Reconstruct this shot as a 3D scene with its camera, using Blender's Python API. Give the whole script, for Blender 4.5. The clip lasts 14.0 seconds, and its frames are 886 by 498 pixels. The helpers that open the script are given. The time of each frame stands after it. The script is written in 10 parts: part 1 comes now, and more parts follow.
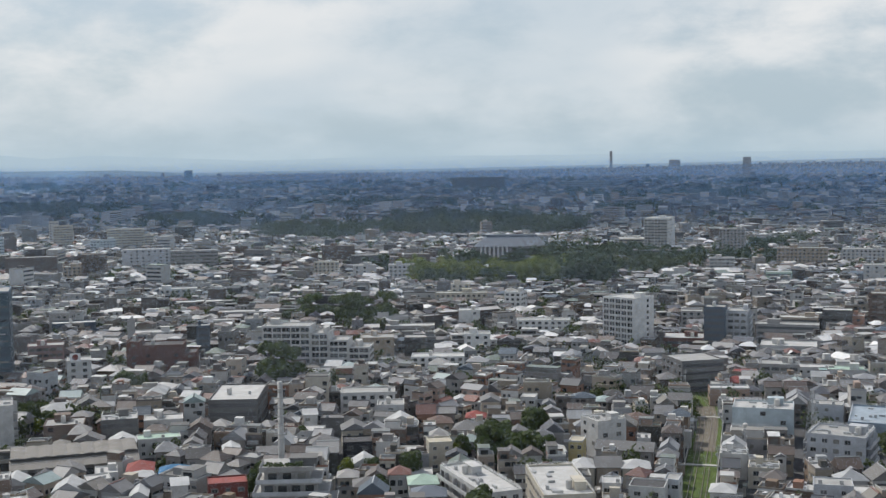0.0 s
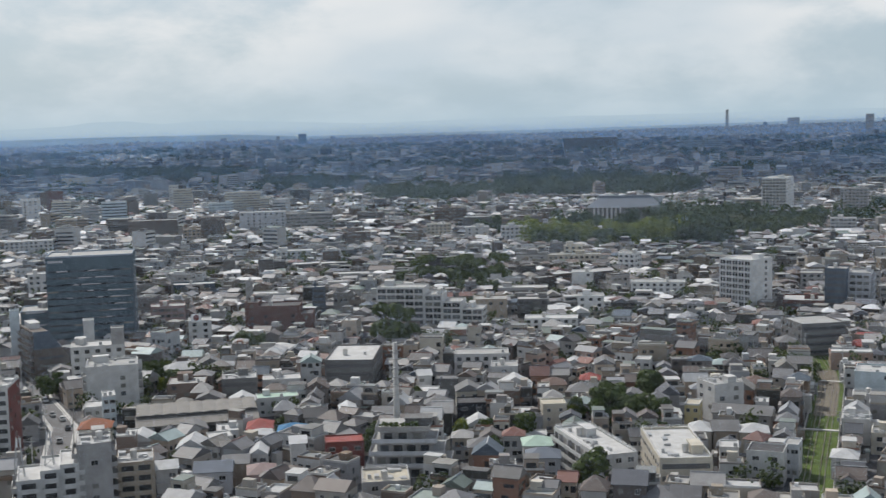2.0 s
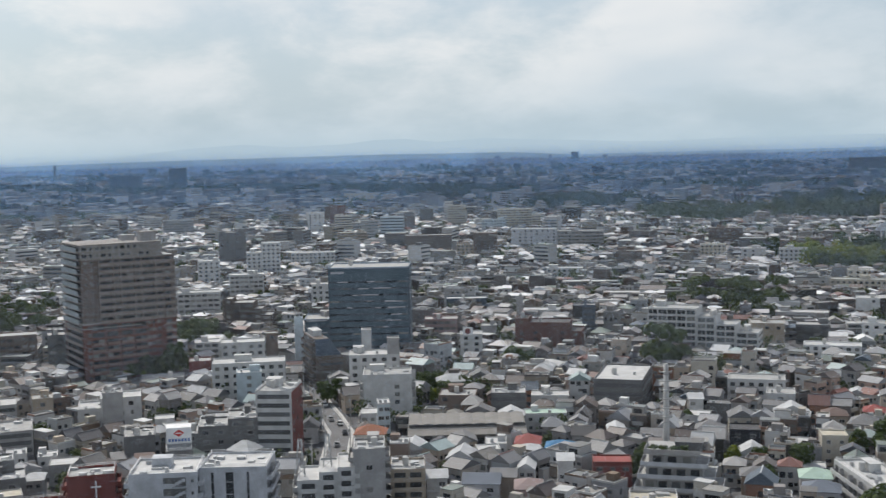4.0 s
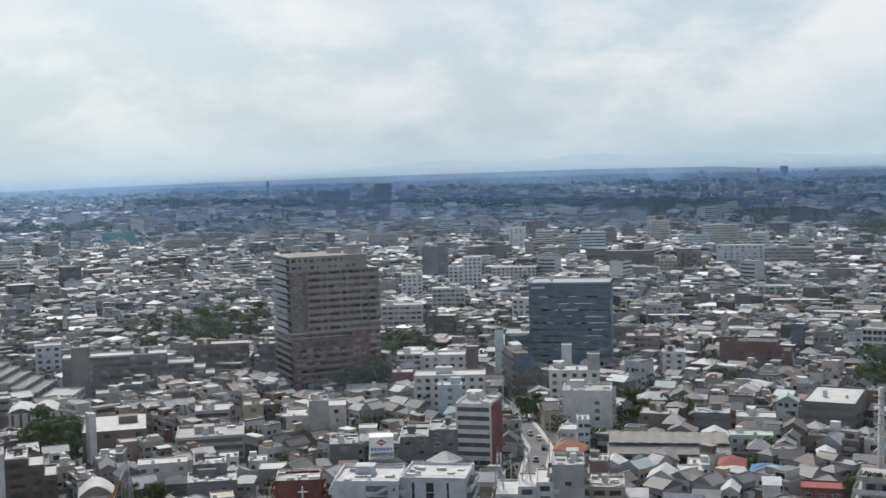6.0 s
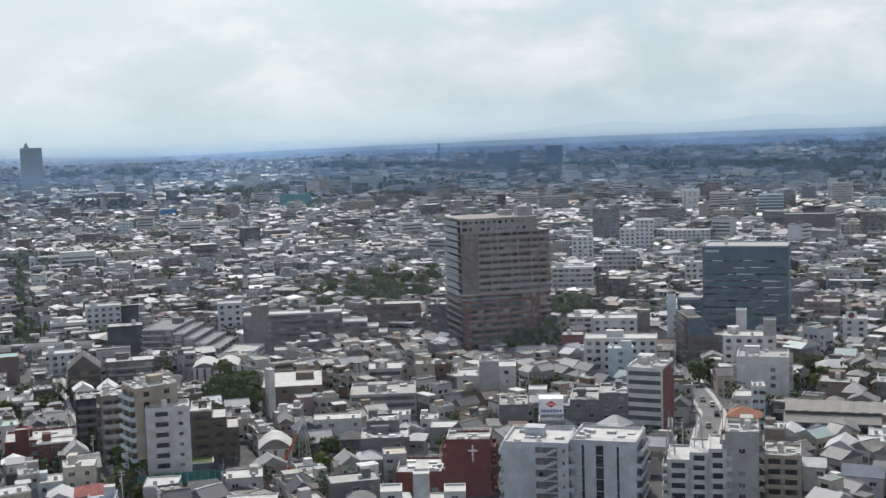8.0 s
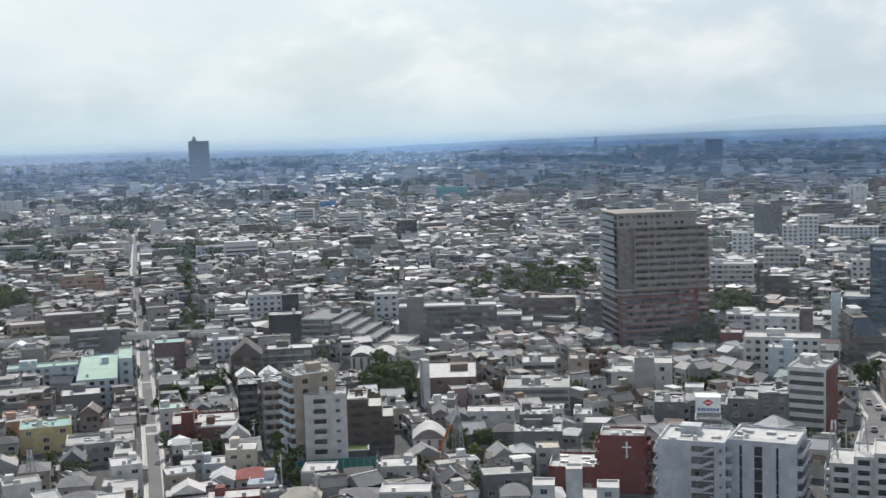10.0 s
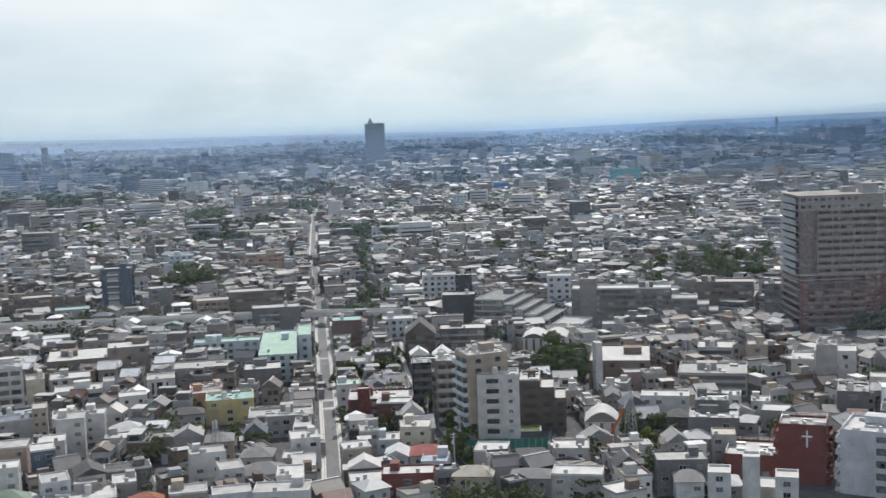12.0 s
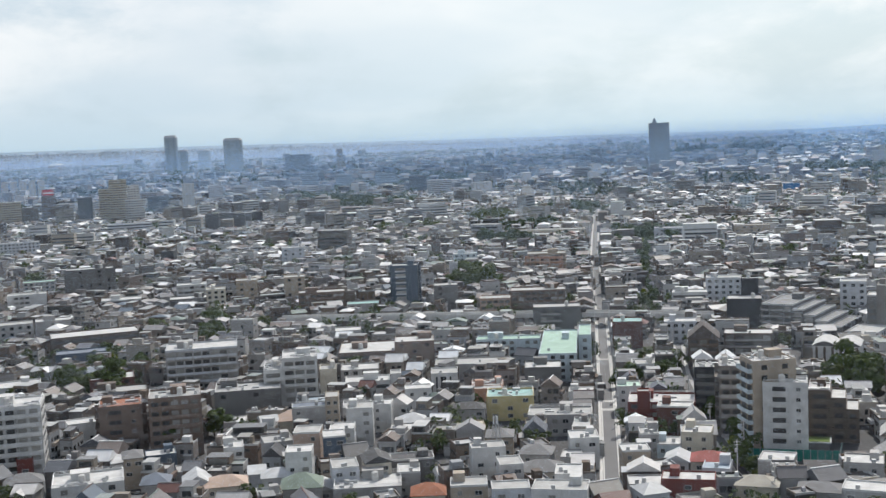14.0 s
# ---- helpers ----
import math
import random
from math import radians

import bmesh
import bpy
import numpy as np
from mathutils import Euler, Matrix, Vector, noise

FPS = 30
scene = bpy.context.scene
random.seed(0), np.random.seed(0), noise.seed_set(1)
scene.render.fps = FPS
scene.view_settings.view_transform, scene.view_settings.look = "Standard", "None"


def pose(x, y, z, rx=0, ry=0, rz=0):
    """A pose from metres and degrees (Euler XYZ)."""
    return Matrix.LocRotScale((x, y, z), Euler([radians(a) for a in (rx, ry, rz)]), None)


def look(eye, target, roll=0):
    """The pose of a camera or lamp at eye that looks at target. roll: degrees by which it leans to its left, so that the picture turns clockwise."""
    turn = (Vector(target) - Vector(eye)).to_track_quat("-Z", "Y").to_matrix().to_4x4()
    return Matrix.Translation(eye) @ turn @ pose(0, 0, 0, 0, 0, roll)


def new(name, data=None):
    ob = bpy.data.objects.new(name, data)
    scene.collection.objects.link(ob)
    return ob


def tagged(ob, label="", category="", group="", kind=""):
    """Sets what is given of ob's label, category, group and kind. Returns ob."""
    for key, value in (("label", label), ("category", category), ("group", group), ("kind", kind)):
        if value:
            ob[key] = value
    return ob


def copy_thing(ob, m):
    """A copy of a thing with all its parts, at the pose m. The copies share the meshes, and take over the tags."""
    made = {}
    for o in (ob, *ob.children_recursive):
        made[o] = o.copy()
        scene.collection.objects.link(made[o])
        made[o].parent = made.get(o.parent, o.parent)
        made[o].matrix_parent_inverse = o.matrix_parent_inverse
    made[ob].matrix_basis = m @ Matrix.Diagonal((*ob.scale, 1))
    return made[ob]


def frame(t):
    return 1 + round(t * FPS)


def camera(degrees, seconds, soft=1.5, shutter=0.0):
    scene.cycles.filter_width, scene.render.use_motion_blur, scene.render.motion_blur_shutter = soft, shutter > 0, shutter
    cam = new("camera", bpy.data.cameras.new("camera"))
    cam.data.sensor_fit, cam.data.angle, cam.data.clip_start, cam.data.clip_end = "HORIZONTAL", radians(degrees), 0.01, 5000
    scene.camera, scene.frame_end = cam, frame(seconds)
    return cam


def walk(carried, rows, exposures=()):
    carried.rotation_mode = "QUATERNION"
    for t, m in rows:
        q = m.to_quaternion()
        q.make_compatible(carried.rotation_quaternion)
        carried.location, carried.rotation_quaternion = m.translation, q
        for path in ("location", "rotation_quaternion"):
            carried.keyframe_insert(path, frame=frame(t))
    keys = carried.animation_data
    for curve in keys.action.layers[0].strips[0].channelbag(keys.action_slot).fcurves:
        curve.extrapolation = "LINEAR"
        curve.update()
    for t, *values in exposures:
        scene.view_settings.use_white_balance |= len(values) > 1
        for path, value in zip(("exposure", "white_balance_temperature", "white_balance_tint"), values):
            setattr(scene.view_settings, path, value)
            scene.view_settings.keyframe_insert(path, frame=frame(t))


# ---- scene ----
cam = camera(40.57, 14.0, soft=1.35, shutter=0.3)
EYE = 96.0
ROWS = [
    (0.0, 0.00, -0.00, -0.00, -0.000, -4.131, 0.788),
    (0.5, -0.05, 0.05, -0.00, 0.645, -4.750, 1.248),
    (1.0, -0.18, 0.10, -0.04, 1.599, -5.521, 1.224),
    (1.5, -0.40, 0.27, 0.11, 3.012, -5.651, 1.099),
    (2.0, -0.55, 0.46, 0.05, 5.300, -5.868, 1.435),
    (2.5, -0.81, 0.60, 0.12, 8.181, -5.494, 1.654),
    (3.0, -1.03, 0.65, 0.05, 11.075, -5.158, 1.629),
    (3.5, -1.29, 0.66, -0.09, 14.834, -4.972, 1.388),
    (6.0, -1.28, 0.65, -0.13, 27.813, -3.778, 1.446),
    (6.5, -1.30, 0.62, -0.21, 30.201, -4.071, 1.417),
    (7.0, -1.32, 0.62, -0.20, 32.395, -4.559, 1.493),
    (7.5, -1.33, 0.63, -0.19, 34.211, -5.125, 1.640),
    (8.0, -1.39, 0.54, -0.18, 35.935, -5.356, 1.791),
    (10.5, -1.53, 0.30, -0.29, 45.323, -5.581, 1.796),
    (11.0, -1.65, 0.15, -0.31, 47.277, -5.815, 1.913),
    (11.5, -1.68, 0.09, -0.34, 49.218, -5.964, 2.063),
    (12.0, -1.70, -0.11, -0.36, 51.588, -6.037, 2.080),
    (12.5, -1.71, -0.23, -0.27, 54.939, -5.962, 2.408),
    (13.0, -1.71, -0.32, -0.25, 59.727, -5.659, 2.786),
    (13.5, -1.62, -0.33, -0.32, 63.070, -5.382, 2.731),
    (14.0, -1.56, -0.34, -0.42, 65.005, -5.481, 2.558),
]
walk(cam, [(t, pose(x, y, EYE + z, 90 + pitch, roll, yaw)) for t, x, y, z, yaw, pitch, roll in ROWS],
     exposures=((0.0, -0.16), (3.5, -0.12), (7.5, 0.0), (11.0, 0.08), (14.0, 0.13)))

# ---- world, sun ----
SUN_AZ, SUN_EL = -42.0, 50.0
world = bpy.data.worlds.new("world")
scene.world = world
world.use_nodes = True
wn, wl = world.node_tree.nodes, world.node_tree.links
wn.clear()


def wnode(kind, **values):
    n = wn.new(kind)
    for k, v in values.items():
        n.inputs[k].default_value = v
    return n


def wmath(op, a, b=None, clamp=False):
    n = wn.new("ShaderNodeMath")
    n.operation, n.use_clamp = op, clamp
    for i, s in enumerate((a, b)):
        if s is None:
            continue
        if isinstance(s, (int, float)):
            n.inputs[i].default_value = s
        else:
            wl.new(s, n.inputs[i])
    return n.outputs[0]


def wmix(fac, a, b):
    n = wn.new("ShaderNodeMix")
    n.data_type = "RGBA"
    for i, s in ((0, fac), (6, a), (7, b)):
        if isinstance(s, (float, tuple)):
            n.inputs[i].default_value = s
        else:
            wl.new(s, n.inputs[i])
    return n.outputs[2]


sky = wn.new("ShaderNodeTexSky")
sky.sky_type, sky.sun_disc = "NISHITA", False
sky.sun_elevation, sky.sun_rotation = radians(SUN_EL), radians(SUN_AZ % 360)
sky.air_density, sky.dust_density, sky.altitude = 1.0, 2.0, 50
dirn = wn.new("ShaderNodeTexCoord").outputs["Generated"]
sep = wn.new("ShaderNodeSeparateXYZ")
wl.new(dirn, sep.inputs[0])
up = wmath("MAXIMUM", sep.outputs[2], 0.0)
lift = wmath("ADD", up, 0.20)
flat = wn.new("ShaderNodeCombineXYZ")
wl.new(wmath("DIVIDE", sep.outputs[0], lift), flat.inputs[0])
wl.new(wmath("DIVIDE", sep.outputs[1], lift), flat.inputs[1])
cloud_noise = wnode("ShaderNodeTexNoise", Scale=0.5, Detail=6.0, Roughness=0.52, Distortion=0.15)
wl.new(flat.outputs[0], cloud_noise.inputs["Vector"])
puff_noise = wnode("ShaderNodeTexNoise", Scale=8.5, Detail=8.0, Roughness=0.58, Distortion=0.15)
squash = wn.new("ShaderNodeMapping")
squash.inputs["Scale"].default_value = (1, 1, 2.1)
wl.new(dirn, squash.inputs[0])
wl.new(squash.outputs[0], puff_noise.inputs["Vector"])
cover = wmath("ADD", wmath("MULTIPLY", cloud_noise.outputs[0], 0.80), wmath("MULTIPLY", puff_noise.outputs[0], 0.85))


def wrange(value, lo, hi, to_lo=0.0, to_hi=1.0):
    n = wn.new("ShaderNodeMapRange")
    n.interpolation_type = "SMOOTHSTEP"
    for i, v in enumerate((lo, hi, to_lo, to_hi)):
        n.inputs[i + 1].default_value = v
    wl.new(value, n.inputs[0])
    return n.outputs[0]


mask = wrange(cover, 0.64, 0.94)
grey = wnode("ShaderNodeTexNoise", Scale=0.45, Detail=5.0, Roughness=0.5, Distortion=0.2)
wl.new(flat.outputs[0], grey.inputs["Vector"])
cloud_col = wmix(wrange(grey.outputs[0], 0.45, 0.62), (0.94, 0.95, 0.95, 1), (0.68, 0.765, 0.83, 1))
dim_sky = wn.new("ShaderNodeVectorMath")
dim_sky.operation = "SCALE"
dim_sky.inputs["Scale"].default_value = 0.10
wl.new(sky.outputs[0], dim_sky.inputs[0])
blue = wmix(wrange(up, 0.05, 0.5, 0.7, 0.1), dim_sky.outputs[0], (0.56, 0.69, 0.80, 1))
with_cloud = wmix(wmath("MULTIPLY", mask, wrange(up, 0.15, 0.7, 0.95, 0.35)), blue, cloud_col)
haze = wmath("POWER", wmath("SUBTRACT", 1.0, wmath("MULTIPLY", up, 7.5, True)), 2.0)
low_air = wmix(wmath("MULTIPLY", haze, 0.9), with_cloud, (0.505, 0.65, 0.745, 1))
# extra brightness put into the sky round a low point beside the sun
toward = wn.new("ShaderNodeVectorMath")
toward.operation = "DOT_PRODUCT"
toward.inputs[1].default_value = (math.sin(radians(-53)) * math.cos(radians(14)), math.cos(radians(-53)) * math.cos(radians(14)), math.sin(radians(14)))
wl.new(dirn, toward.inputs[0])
sky_boost = wn.new("ShaderNodeVectorMath")
sky_boost.operation = "MULTIPLY"
wl.new(low_air, sky_boost.inputs[0])
wl.new(wmix(wrange(toward.outputs["Value"], .90, 1.0), (.98, .98, .985, 1), (1.10, 1.085, 1.055, 1)), sky_boost.inputs[1])
back = wnode("ShaderNodeBackground", Strength=1.0)
wl.new(sky_boost.outputs[0], back.inputs[0])
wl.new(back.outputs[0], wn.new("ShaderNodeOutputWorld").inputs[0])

sun = new("sun", bpy.data.lights.new("sun", "SUN"))
sun.data.energy, sun.data.angle, sun.data.color = 3.7, radians(0.6), (1.0, 0.955, 0.885)
sun_dir = Vector((math.sin(radians(SUN_AZ)) * math.cos(radians(SUN_EL)), math.cos(radians(SUN_AZ)) * math.cos(radians(SUN_EL)), math.sin(radians(SUN_EL))))
sun.matrix_world = look(sun_dir * 500, (0, 0, 0))

# ---- materials ----


def material(name, colours, rough=0.8, by="object", grain=(0.35, 6.0), streak=0.0, bump=0.0, metal=0.0, spec=0.3, spread=0.16, thin=0.0):
    """A mixed surface: one of the colours picked by the piece, with broad and fine wear on it."""
    m = bpy.data.materials.new(name)
    m.use_nodes = True
    nt = m.node_tree
    n, l = nt.nodes, nt.links
    bsdf = n["Principled BSDF"]
    bsdf.inputs["Roughness"].default_value, bsdf.inputs["Metallic"].default_value = rough, metal
    bsdf.inputs["Specular IOR Level"].default_value = spec
    if by == "island":
        pick = n.new("ShaderNodeNewGeometry").outputs["Random Per Island"]
    else:
        pick = n.new("ShaderNodeObjectInfo").outputs["Random"]
    ramp = n.new("ShaderNodeValToRGB")
    ramp.color_ramp.interpolation = "CONSTANT"
    el = ramp.color_ramp.elements
    while len(el) < len(colours):
        el.new(0.5)
    for i, c in enumerate(colours):
        el[i].position, el[i].color = i / len(colours), (*c, 1)
    l.new(pick, ramp.inputs[0])
    where = n.new("ShaderNodeNewGeometry").outputs["Position"]
    broad = n.new("ShaderNodeTexNoise")
    broad.inputs["Scale"].default_value, broad.inputs["Detail"].default_value = grain[0], 3
    l.new(where, broad.inputs["Vector"])
    fine = n.new("ShaderNodeTexNoise")
    fine.inputs["Scale"].default_value, fine.inputs["Detail"].default_value = grain[1], 4
    if streak:
        run = n.new("ShaderNodeMapping")
        run.inputs["Scale"].default_value = (1, 1, streak)
        l.new(where, run.inputs[0])
        l.new(run.outputs[0], fine.inputs["Vector"])
    else:
        l.new(where, fine.inputs["Vector"])
    a = n.new("ShaderNodeMath")
    a.operation = "MULTIPLY"
    l.new(broad.outputs[0], a.inputs[0])
    l.new(fine.outputs[0], a.inputs[1])
    r = n.new("ShaderNodeMapRange")
    r.inputs["From Min"].default_value, r.inputs["From Max"].default_value = 0.1, 0.42
    r.inputs["To Min"].default_value, r.inputs["To Max"].default_value = 1 - spread * 1.6, 1 + spread * 0.6
    l.new(a.outputs[0], r.inputs["Value"])
    scale = n.new("ShaderNodeVectorMath")
    scale.operation = "SCALE"
    l.new(ramp.outputs[0], scale.inputs[0])
    l.new(r.outputs[0], scale.inputs["Scale"])
    l.new(scale.outputs[0], bsdf.inputs["Base Color"])
    if bump:
        b = n.new("ShaderNodeBump")
        b.inputs["Strength"].default_value, b.inputs["Distance"].default_value = bump, 0.1
        l.new(fine.outputs[0], b.inputs["Height"])
        l.new(b.outputs[0], bsdf.inputs["Normal"])
    if thin:
        t, mix = n.new("ShaderNodeBsdfTranslucent"), n.new("ShaderNodeMixShader")
        l.new(scale.outputs[0], t.inputs[0])
        mix.inputs[0].default_value = thin
        l.new(bsdf.outputs[0], mix.inputs[1])
        l.new(t.outputs[0], mix.inputs[2])
        l.new(mix.outputs[0], n["Material Output"].inputs[0])
    return m


WALLS = [(0.438, 0.431, 0.416), (0.287, 0.272, 0.249), (0.355, 0.325, 0.272), (0.227, 0.212, 0.204), (0.484, 0.484, 0.476), (0.257, 0.219, 0.174), (0.159, 0.144, 0.136), (0.363, 0.348, 0.333), (0.181, 0.129, 0.091), (0.318, 0.333, 0.348), (0.113, 0.098, 0.091), (0.302, 0.257, 0.212), (0.423, 0.416, 0.401), (0.068, 0.065, 0.06), (0.212, 0.197, 0.189), (0.325, 0.295, 0.257), (0.144, 0.106, 0.083), (0.249, 0.249, 0.257), (0.514, 0.514, 0.507), (0.378, 0.333, 0.272), (0.469, 0.461, 0.446), (0.272, 0.265, 0.257)]
ROOFS = [(0.121, 0.121, 0.13), (0.186, 0.177, 0.177), (0.074, 0.074, 0.084), (0.242, 0.233, 0.233), (0.093, 0.102, 0.121), (0.167, 0.13, 0.112), (0.205, 0.205, 0.214), (0.14, 0.13, 0.13), (0.335, 0.326, 0.316), (0.121, 0.093, 0.084), (0.177, 0.074, 0.06), (0.158, 0.158, 0.167), (0.084, 0.121, 0.167), (0.14, 0.186, 0.158), (0.428, 0.419, 0.409), (0.233, 0.214, 0.186), (0.167, 0.14, 0.13), (0.186, 0.149, 0.13), (0.288, 0.279, 0.27), (0.112, 0.121, 0.149), (0.465, 0.465, 0.465), (0.177, 0.167, 0.158), (0.14, 0.102, 0.084), (0.484, 0.484, 0.484), (0.409, 0.419, 0.428), (0.316, 0.316, 0.326), (0.372, 0.353, 0.335)]
DECKS = [(0.45, 0.45, 0.441), (0.274, 0.274, 0.266), (0.558, 0.558, 0.549), (0.202, 0.202, 0.202), (0.396, 0.387, 0.36), (0.533, 0.533, 0.526), (0.297, 0.315, 0.315), (0.374, 0.36, 0.331), (0.198, 0.198, 0.198), (0.274, 0.324, 0.295), (0.63, 0.63, 0.621), (0.23, 0.223, 0.216)]
FRONT_WALLS = [(0.569, 0.56, 0.541), (0.373, 0.354, 0.324), (0.461, 0.423, 0.354), (0.295, 0.276, 0.265), (0.629, 0.629, 0.619), (0.334, 0.285, 0.226), (0.207, 0.187, 0.177), (0.472, 0.452, 0.433), (0.235, 0.168, 0.118), (0.413, 0.433, 0.452), (0.147, 0.127, 0.118), (0.393, 0.334, 0.276), (0.55, 0.541, 0.521), (0.088, 0.085, 0.078), (0.276, 0.256, 0.246), (0.423, 0.384, 0.334), (0.187, 0.138, 0.108), (0.324, 0.324, 0.334), (0.668, 0.668, 0.659), (0.491, 0.433, 0.354), (0.61, 0.599, 0.58), (0.354, 0.345, 0.334)]
FRONT_ROOFS = [(0.109, 0.109, 0.117), (0.167, 0.159, 0.159), (0.067, 0.067, 0.076), (0.218, 0.21, 0.21), (0.084, 0.092, 0.109), (0.15, 0.117, 0.101), (0.184, 0.184, 0.193), (0.126, 0.117, 0.117), (0.302, 0.293, 0.284), (0.109, 0.084, 0.076), (0.159, 0.067, 0.054), (0.142, 0.142, 0.15), (0.076, 0.109, 0.15), (0.126, 0.167, 0.142), (0.21, 0.193, 0.167), (0.15, 0.126, 0.117), (0.167, 0.134, 0.117), (0.259, 0.251, 0.243), (0.101, 0.109, 0.134), (0.159, 0.15, 0.142), (0.126, 0.092, 0.076), (0.368, 0.377, 0.385), (0.284, 0.284, 0.293), (0.335, 0.318, 0.302)]


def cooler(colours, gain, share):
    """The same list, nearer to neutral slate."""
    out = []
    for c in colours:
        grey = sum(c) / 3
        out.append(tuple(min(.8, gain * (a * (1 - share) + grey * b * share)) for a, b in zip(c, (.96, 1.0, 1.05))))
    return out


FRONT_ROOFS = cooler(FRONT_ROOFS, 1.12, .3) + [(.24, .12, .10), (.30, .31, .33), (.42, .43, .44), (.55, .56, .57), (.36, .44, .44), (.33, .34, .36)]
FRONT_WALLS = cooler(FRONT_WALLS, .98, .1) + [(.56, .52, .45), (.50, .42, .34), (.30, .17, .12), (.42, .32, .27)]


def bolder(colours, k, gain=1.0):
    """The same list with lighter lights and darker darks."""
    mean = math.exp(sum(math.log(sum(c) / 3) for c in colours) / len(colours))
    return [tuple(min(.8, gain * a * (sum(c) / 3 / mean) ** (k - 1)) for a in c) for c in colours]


# mid-distance walls darkened as if in shade, roofs lightened as if sun-struck
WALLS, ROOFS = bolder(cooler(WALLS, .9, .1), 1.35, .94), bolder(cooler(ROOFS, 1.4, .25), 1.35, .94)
house_wall = material("house_wall", FRONT_WALLS, 0.85, streak=0.25)
house_roof = material("house_roof", FRONT_ROOFS, 0.55, grain=(0.5, 9.0), bump=0.3)
house_deck = material("house_deck", DECKS, 0.6, grain=(0.6, 5.0))
front_wall = material("front_wall", FRONT_WALLS, 0.85, "island", streak=0.25)
front_roof = material("front_roof", FRONT_ROOFS, 0.55, "island", grain=(0.5, 9.0), bump=0.3)
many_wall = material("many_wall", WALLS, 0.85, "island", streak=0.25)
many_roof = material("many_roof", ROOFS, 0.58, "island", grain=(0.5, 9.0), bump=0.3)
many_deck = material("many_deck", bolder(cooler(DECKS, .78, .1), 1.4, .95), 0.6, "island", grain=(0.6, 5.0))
many_plant = material("many_plant", [(.6, .6, .6), (.45, .46, .47), (.7, .7, .7), (.3, .3, .31)], 0.6, "island")
glass_dark = material("glass_dark", [(.03, .035, .04), (.05, .055, .06), (.025, .028, .03), (.09, .10, .11), (.16, .165, .17), (.04, .045, .05), (.25, .245, .23)], 0.12, "object", spec=0.6)
many_glass = material("many_glass", [(.03, .035, .04), (.05, .055, .06), (.025, .028, .03), (.10, .11, .12), (.05, .05, .055), (.20, .20, .19)], 0.15, "island", spec=0.6)
glass_band = material("glass_band", [(.10, .105, .11), (.07, .075, .08), (.13, .135, .14)], 0.25, spec=0.5)
tower_base = material("tower_base", [(.175, .078, .060)], 0.7, streak=0.25, spread=0.2)
glass_curtain = material("glass_curtain", [(.07, .07, .07), (.18, .175, .165), (.05, .052, .055), (.11, .11, .11), (.34, .33, .31)], 0.3, "island", spec=0.5)
frame_paint = material("frame_paint", [(.5, .5, .5), (.62, .61, .6), (.35, .34, .33)], 0.5)
PAINT = {
    "white": (.585, .583, .575), "bright": (.74, .74, .73), "cream": (.558, .517, .435), "grey": (.377, .369, .361), "dkgrey": (.164, .164, .164), "brown": (.205, .158, .132), "dkbrown": (.139, .115, .098),
    "redbrown": (.139, .070, .057), "brickred": (.175, .048, .04), "dkred": (.180, .057, .049), "tan": (.394, .336, .271), "ltblue": (.476, .549, .590), "lav": (.525, .541, .574),
    # steel: a real wall tone, its blue also standing in for haze far off
    "officeblue": (.08, .128, .16), "dkblue": (.085, .115, .155), "black": (.029, .030, .037), "yellow": (.541, .459, .246), "steel": (.30, .37, .45), "glass": (.05, .07, .09),
    "flat_grey": (.394, .394, .385), "flat_white": (.535, .535, .527), "flat_beige": (.508, .467, .377), "flat_green": (.344, .492, .410), "flat_turq": (.287, .459, .443),
    "flat_blue": (.344, .410, .476), "gable": (.125, .112, .108),
    "salmon": (.451, .271, .205), "peach": (.476, .361, .295), "pink": (.377, .271, .262), "turqwall": (.148, .279, .262), "mint": (.410, .541, .459), "greenroof": (.197, .246, .205), "terracotta": (.312, .123, .070),
    "redroof": (.295, .082, .074), "blueroof": (.049, .180, .344), "greyroof": (.197, .197, .201), "darkroof": (.082, .082, .086), "brownroof": (.172, .123, .107), "lightroof": (.508, .517, .525), "slate": (.164, .189, .230),
    "pinkroof": (.279, .213, .205), "bluesheet": (.03, .17, .42), "tealnet": (.08, .26, .26), "beigeroof": (.377, .353, .303)}
paint = {k: material(k, [c], 0.3 if k == "glass" else 0.75, streak=0.0 if k.startswith("flat") else 0.25, spread=0.2) for k, c in PAINT.items()}
sign_red = material("sign_red", [(.55, .05, .05)], 0.5)
sign_white = material("sign_white", [(.8, .8, .8)], 0.5)
sign_blue = material("sign_blue", [(.08, .16, .40)], 0.5)
tower_wall = material("tower_wall", [(.185, .150, .132)], 0.8, streak=0.2)
tower_rail = material("tower_rail", [(.30, .25, .225)], 0.8, streak=0.2)
tower_low_rail = material("tower_low_rail", [(.26, .175, .155)], 0.8, streak=0.2)
tower_pale = material("tower_pale", [(.30, .275, .255)], 0.8, streak=0.2)
end_glass = material("end_glass", [(.36, .41, .43)], 0.25, spec=0.5)
asphalt = material("asphalt", [(.10, .10, .105)], 0.9, grain=(0.02, 0.6), spread=0.35, bump=0.1)
road_grey = material("road_grey", [(.17, .17, .175)], 0.85, grain=(0.08, 2.0), spread=0.25)
kerb_white = material("kerb_white", [(.60, .60, .58)], 0.8)
ballast = material("ballast", [(.20, .18, .145)], 0.95, grain=(0.3, 8.0), spread=0.3, bump=0.5)
rail_steel = material("rail_steel", [(.30, .24, .20)], 0.4, metal=0.6)
grass = material("grass", [(.10, .15, .035)], 0.95, grain=(0.25, 5.0), spread=0.5, bump=0.6)
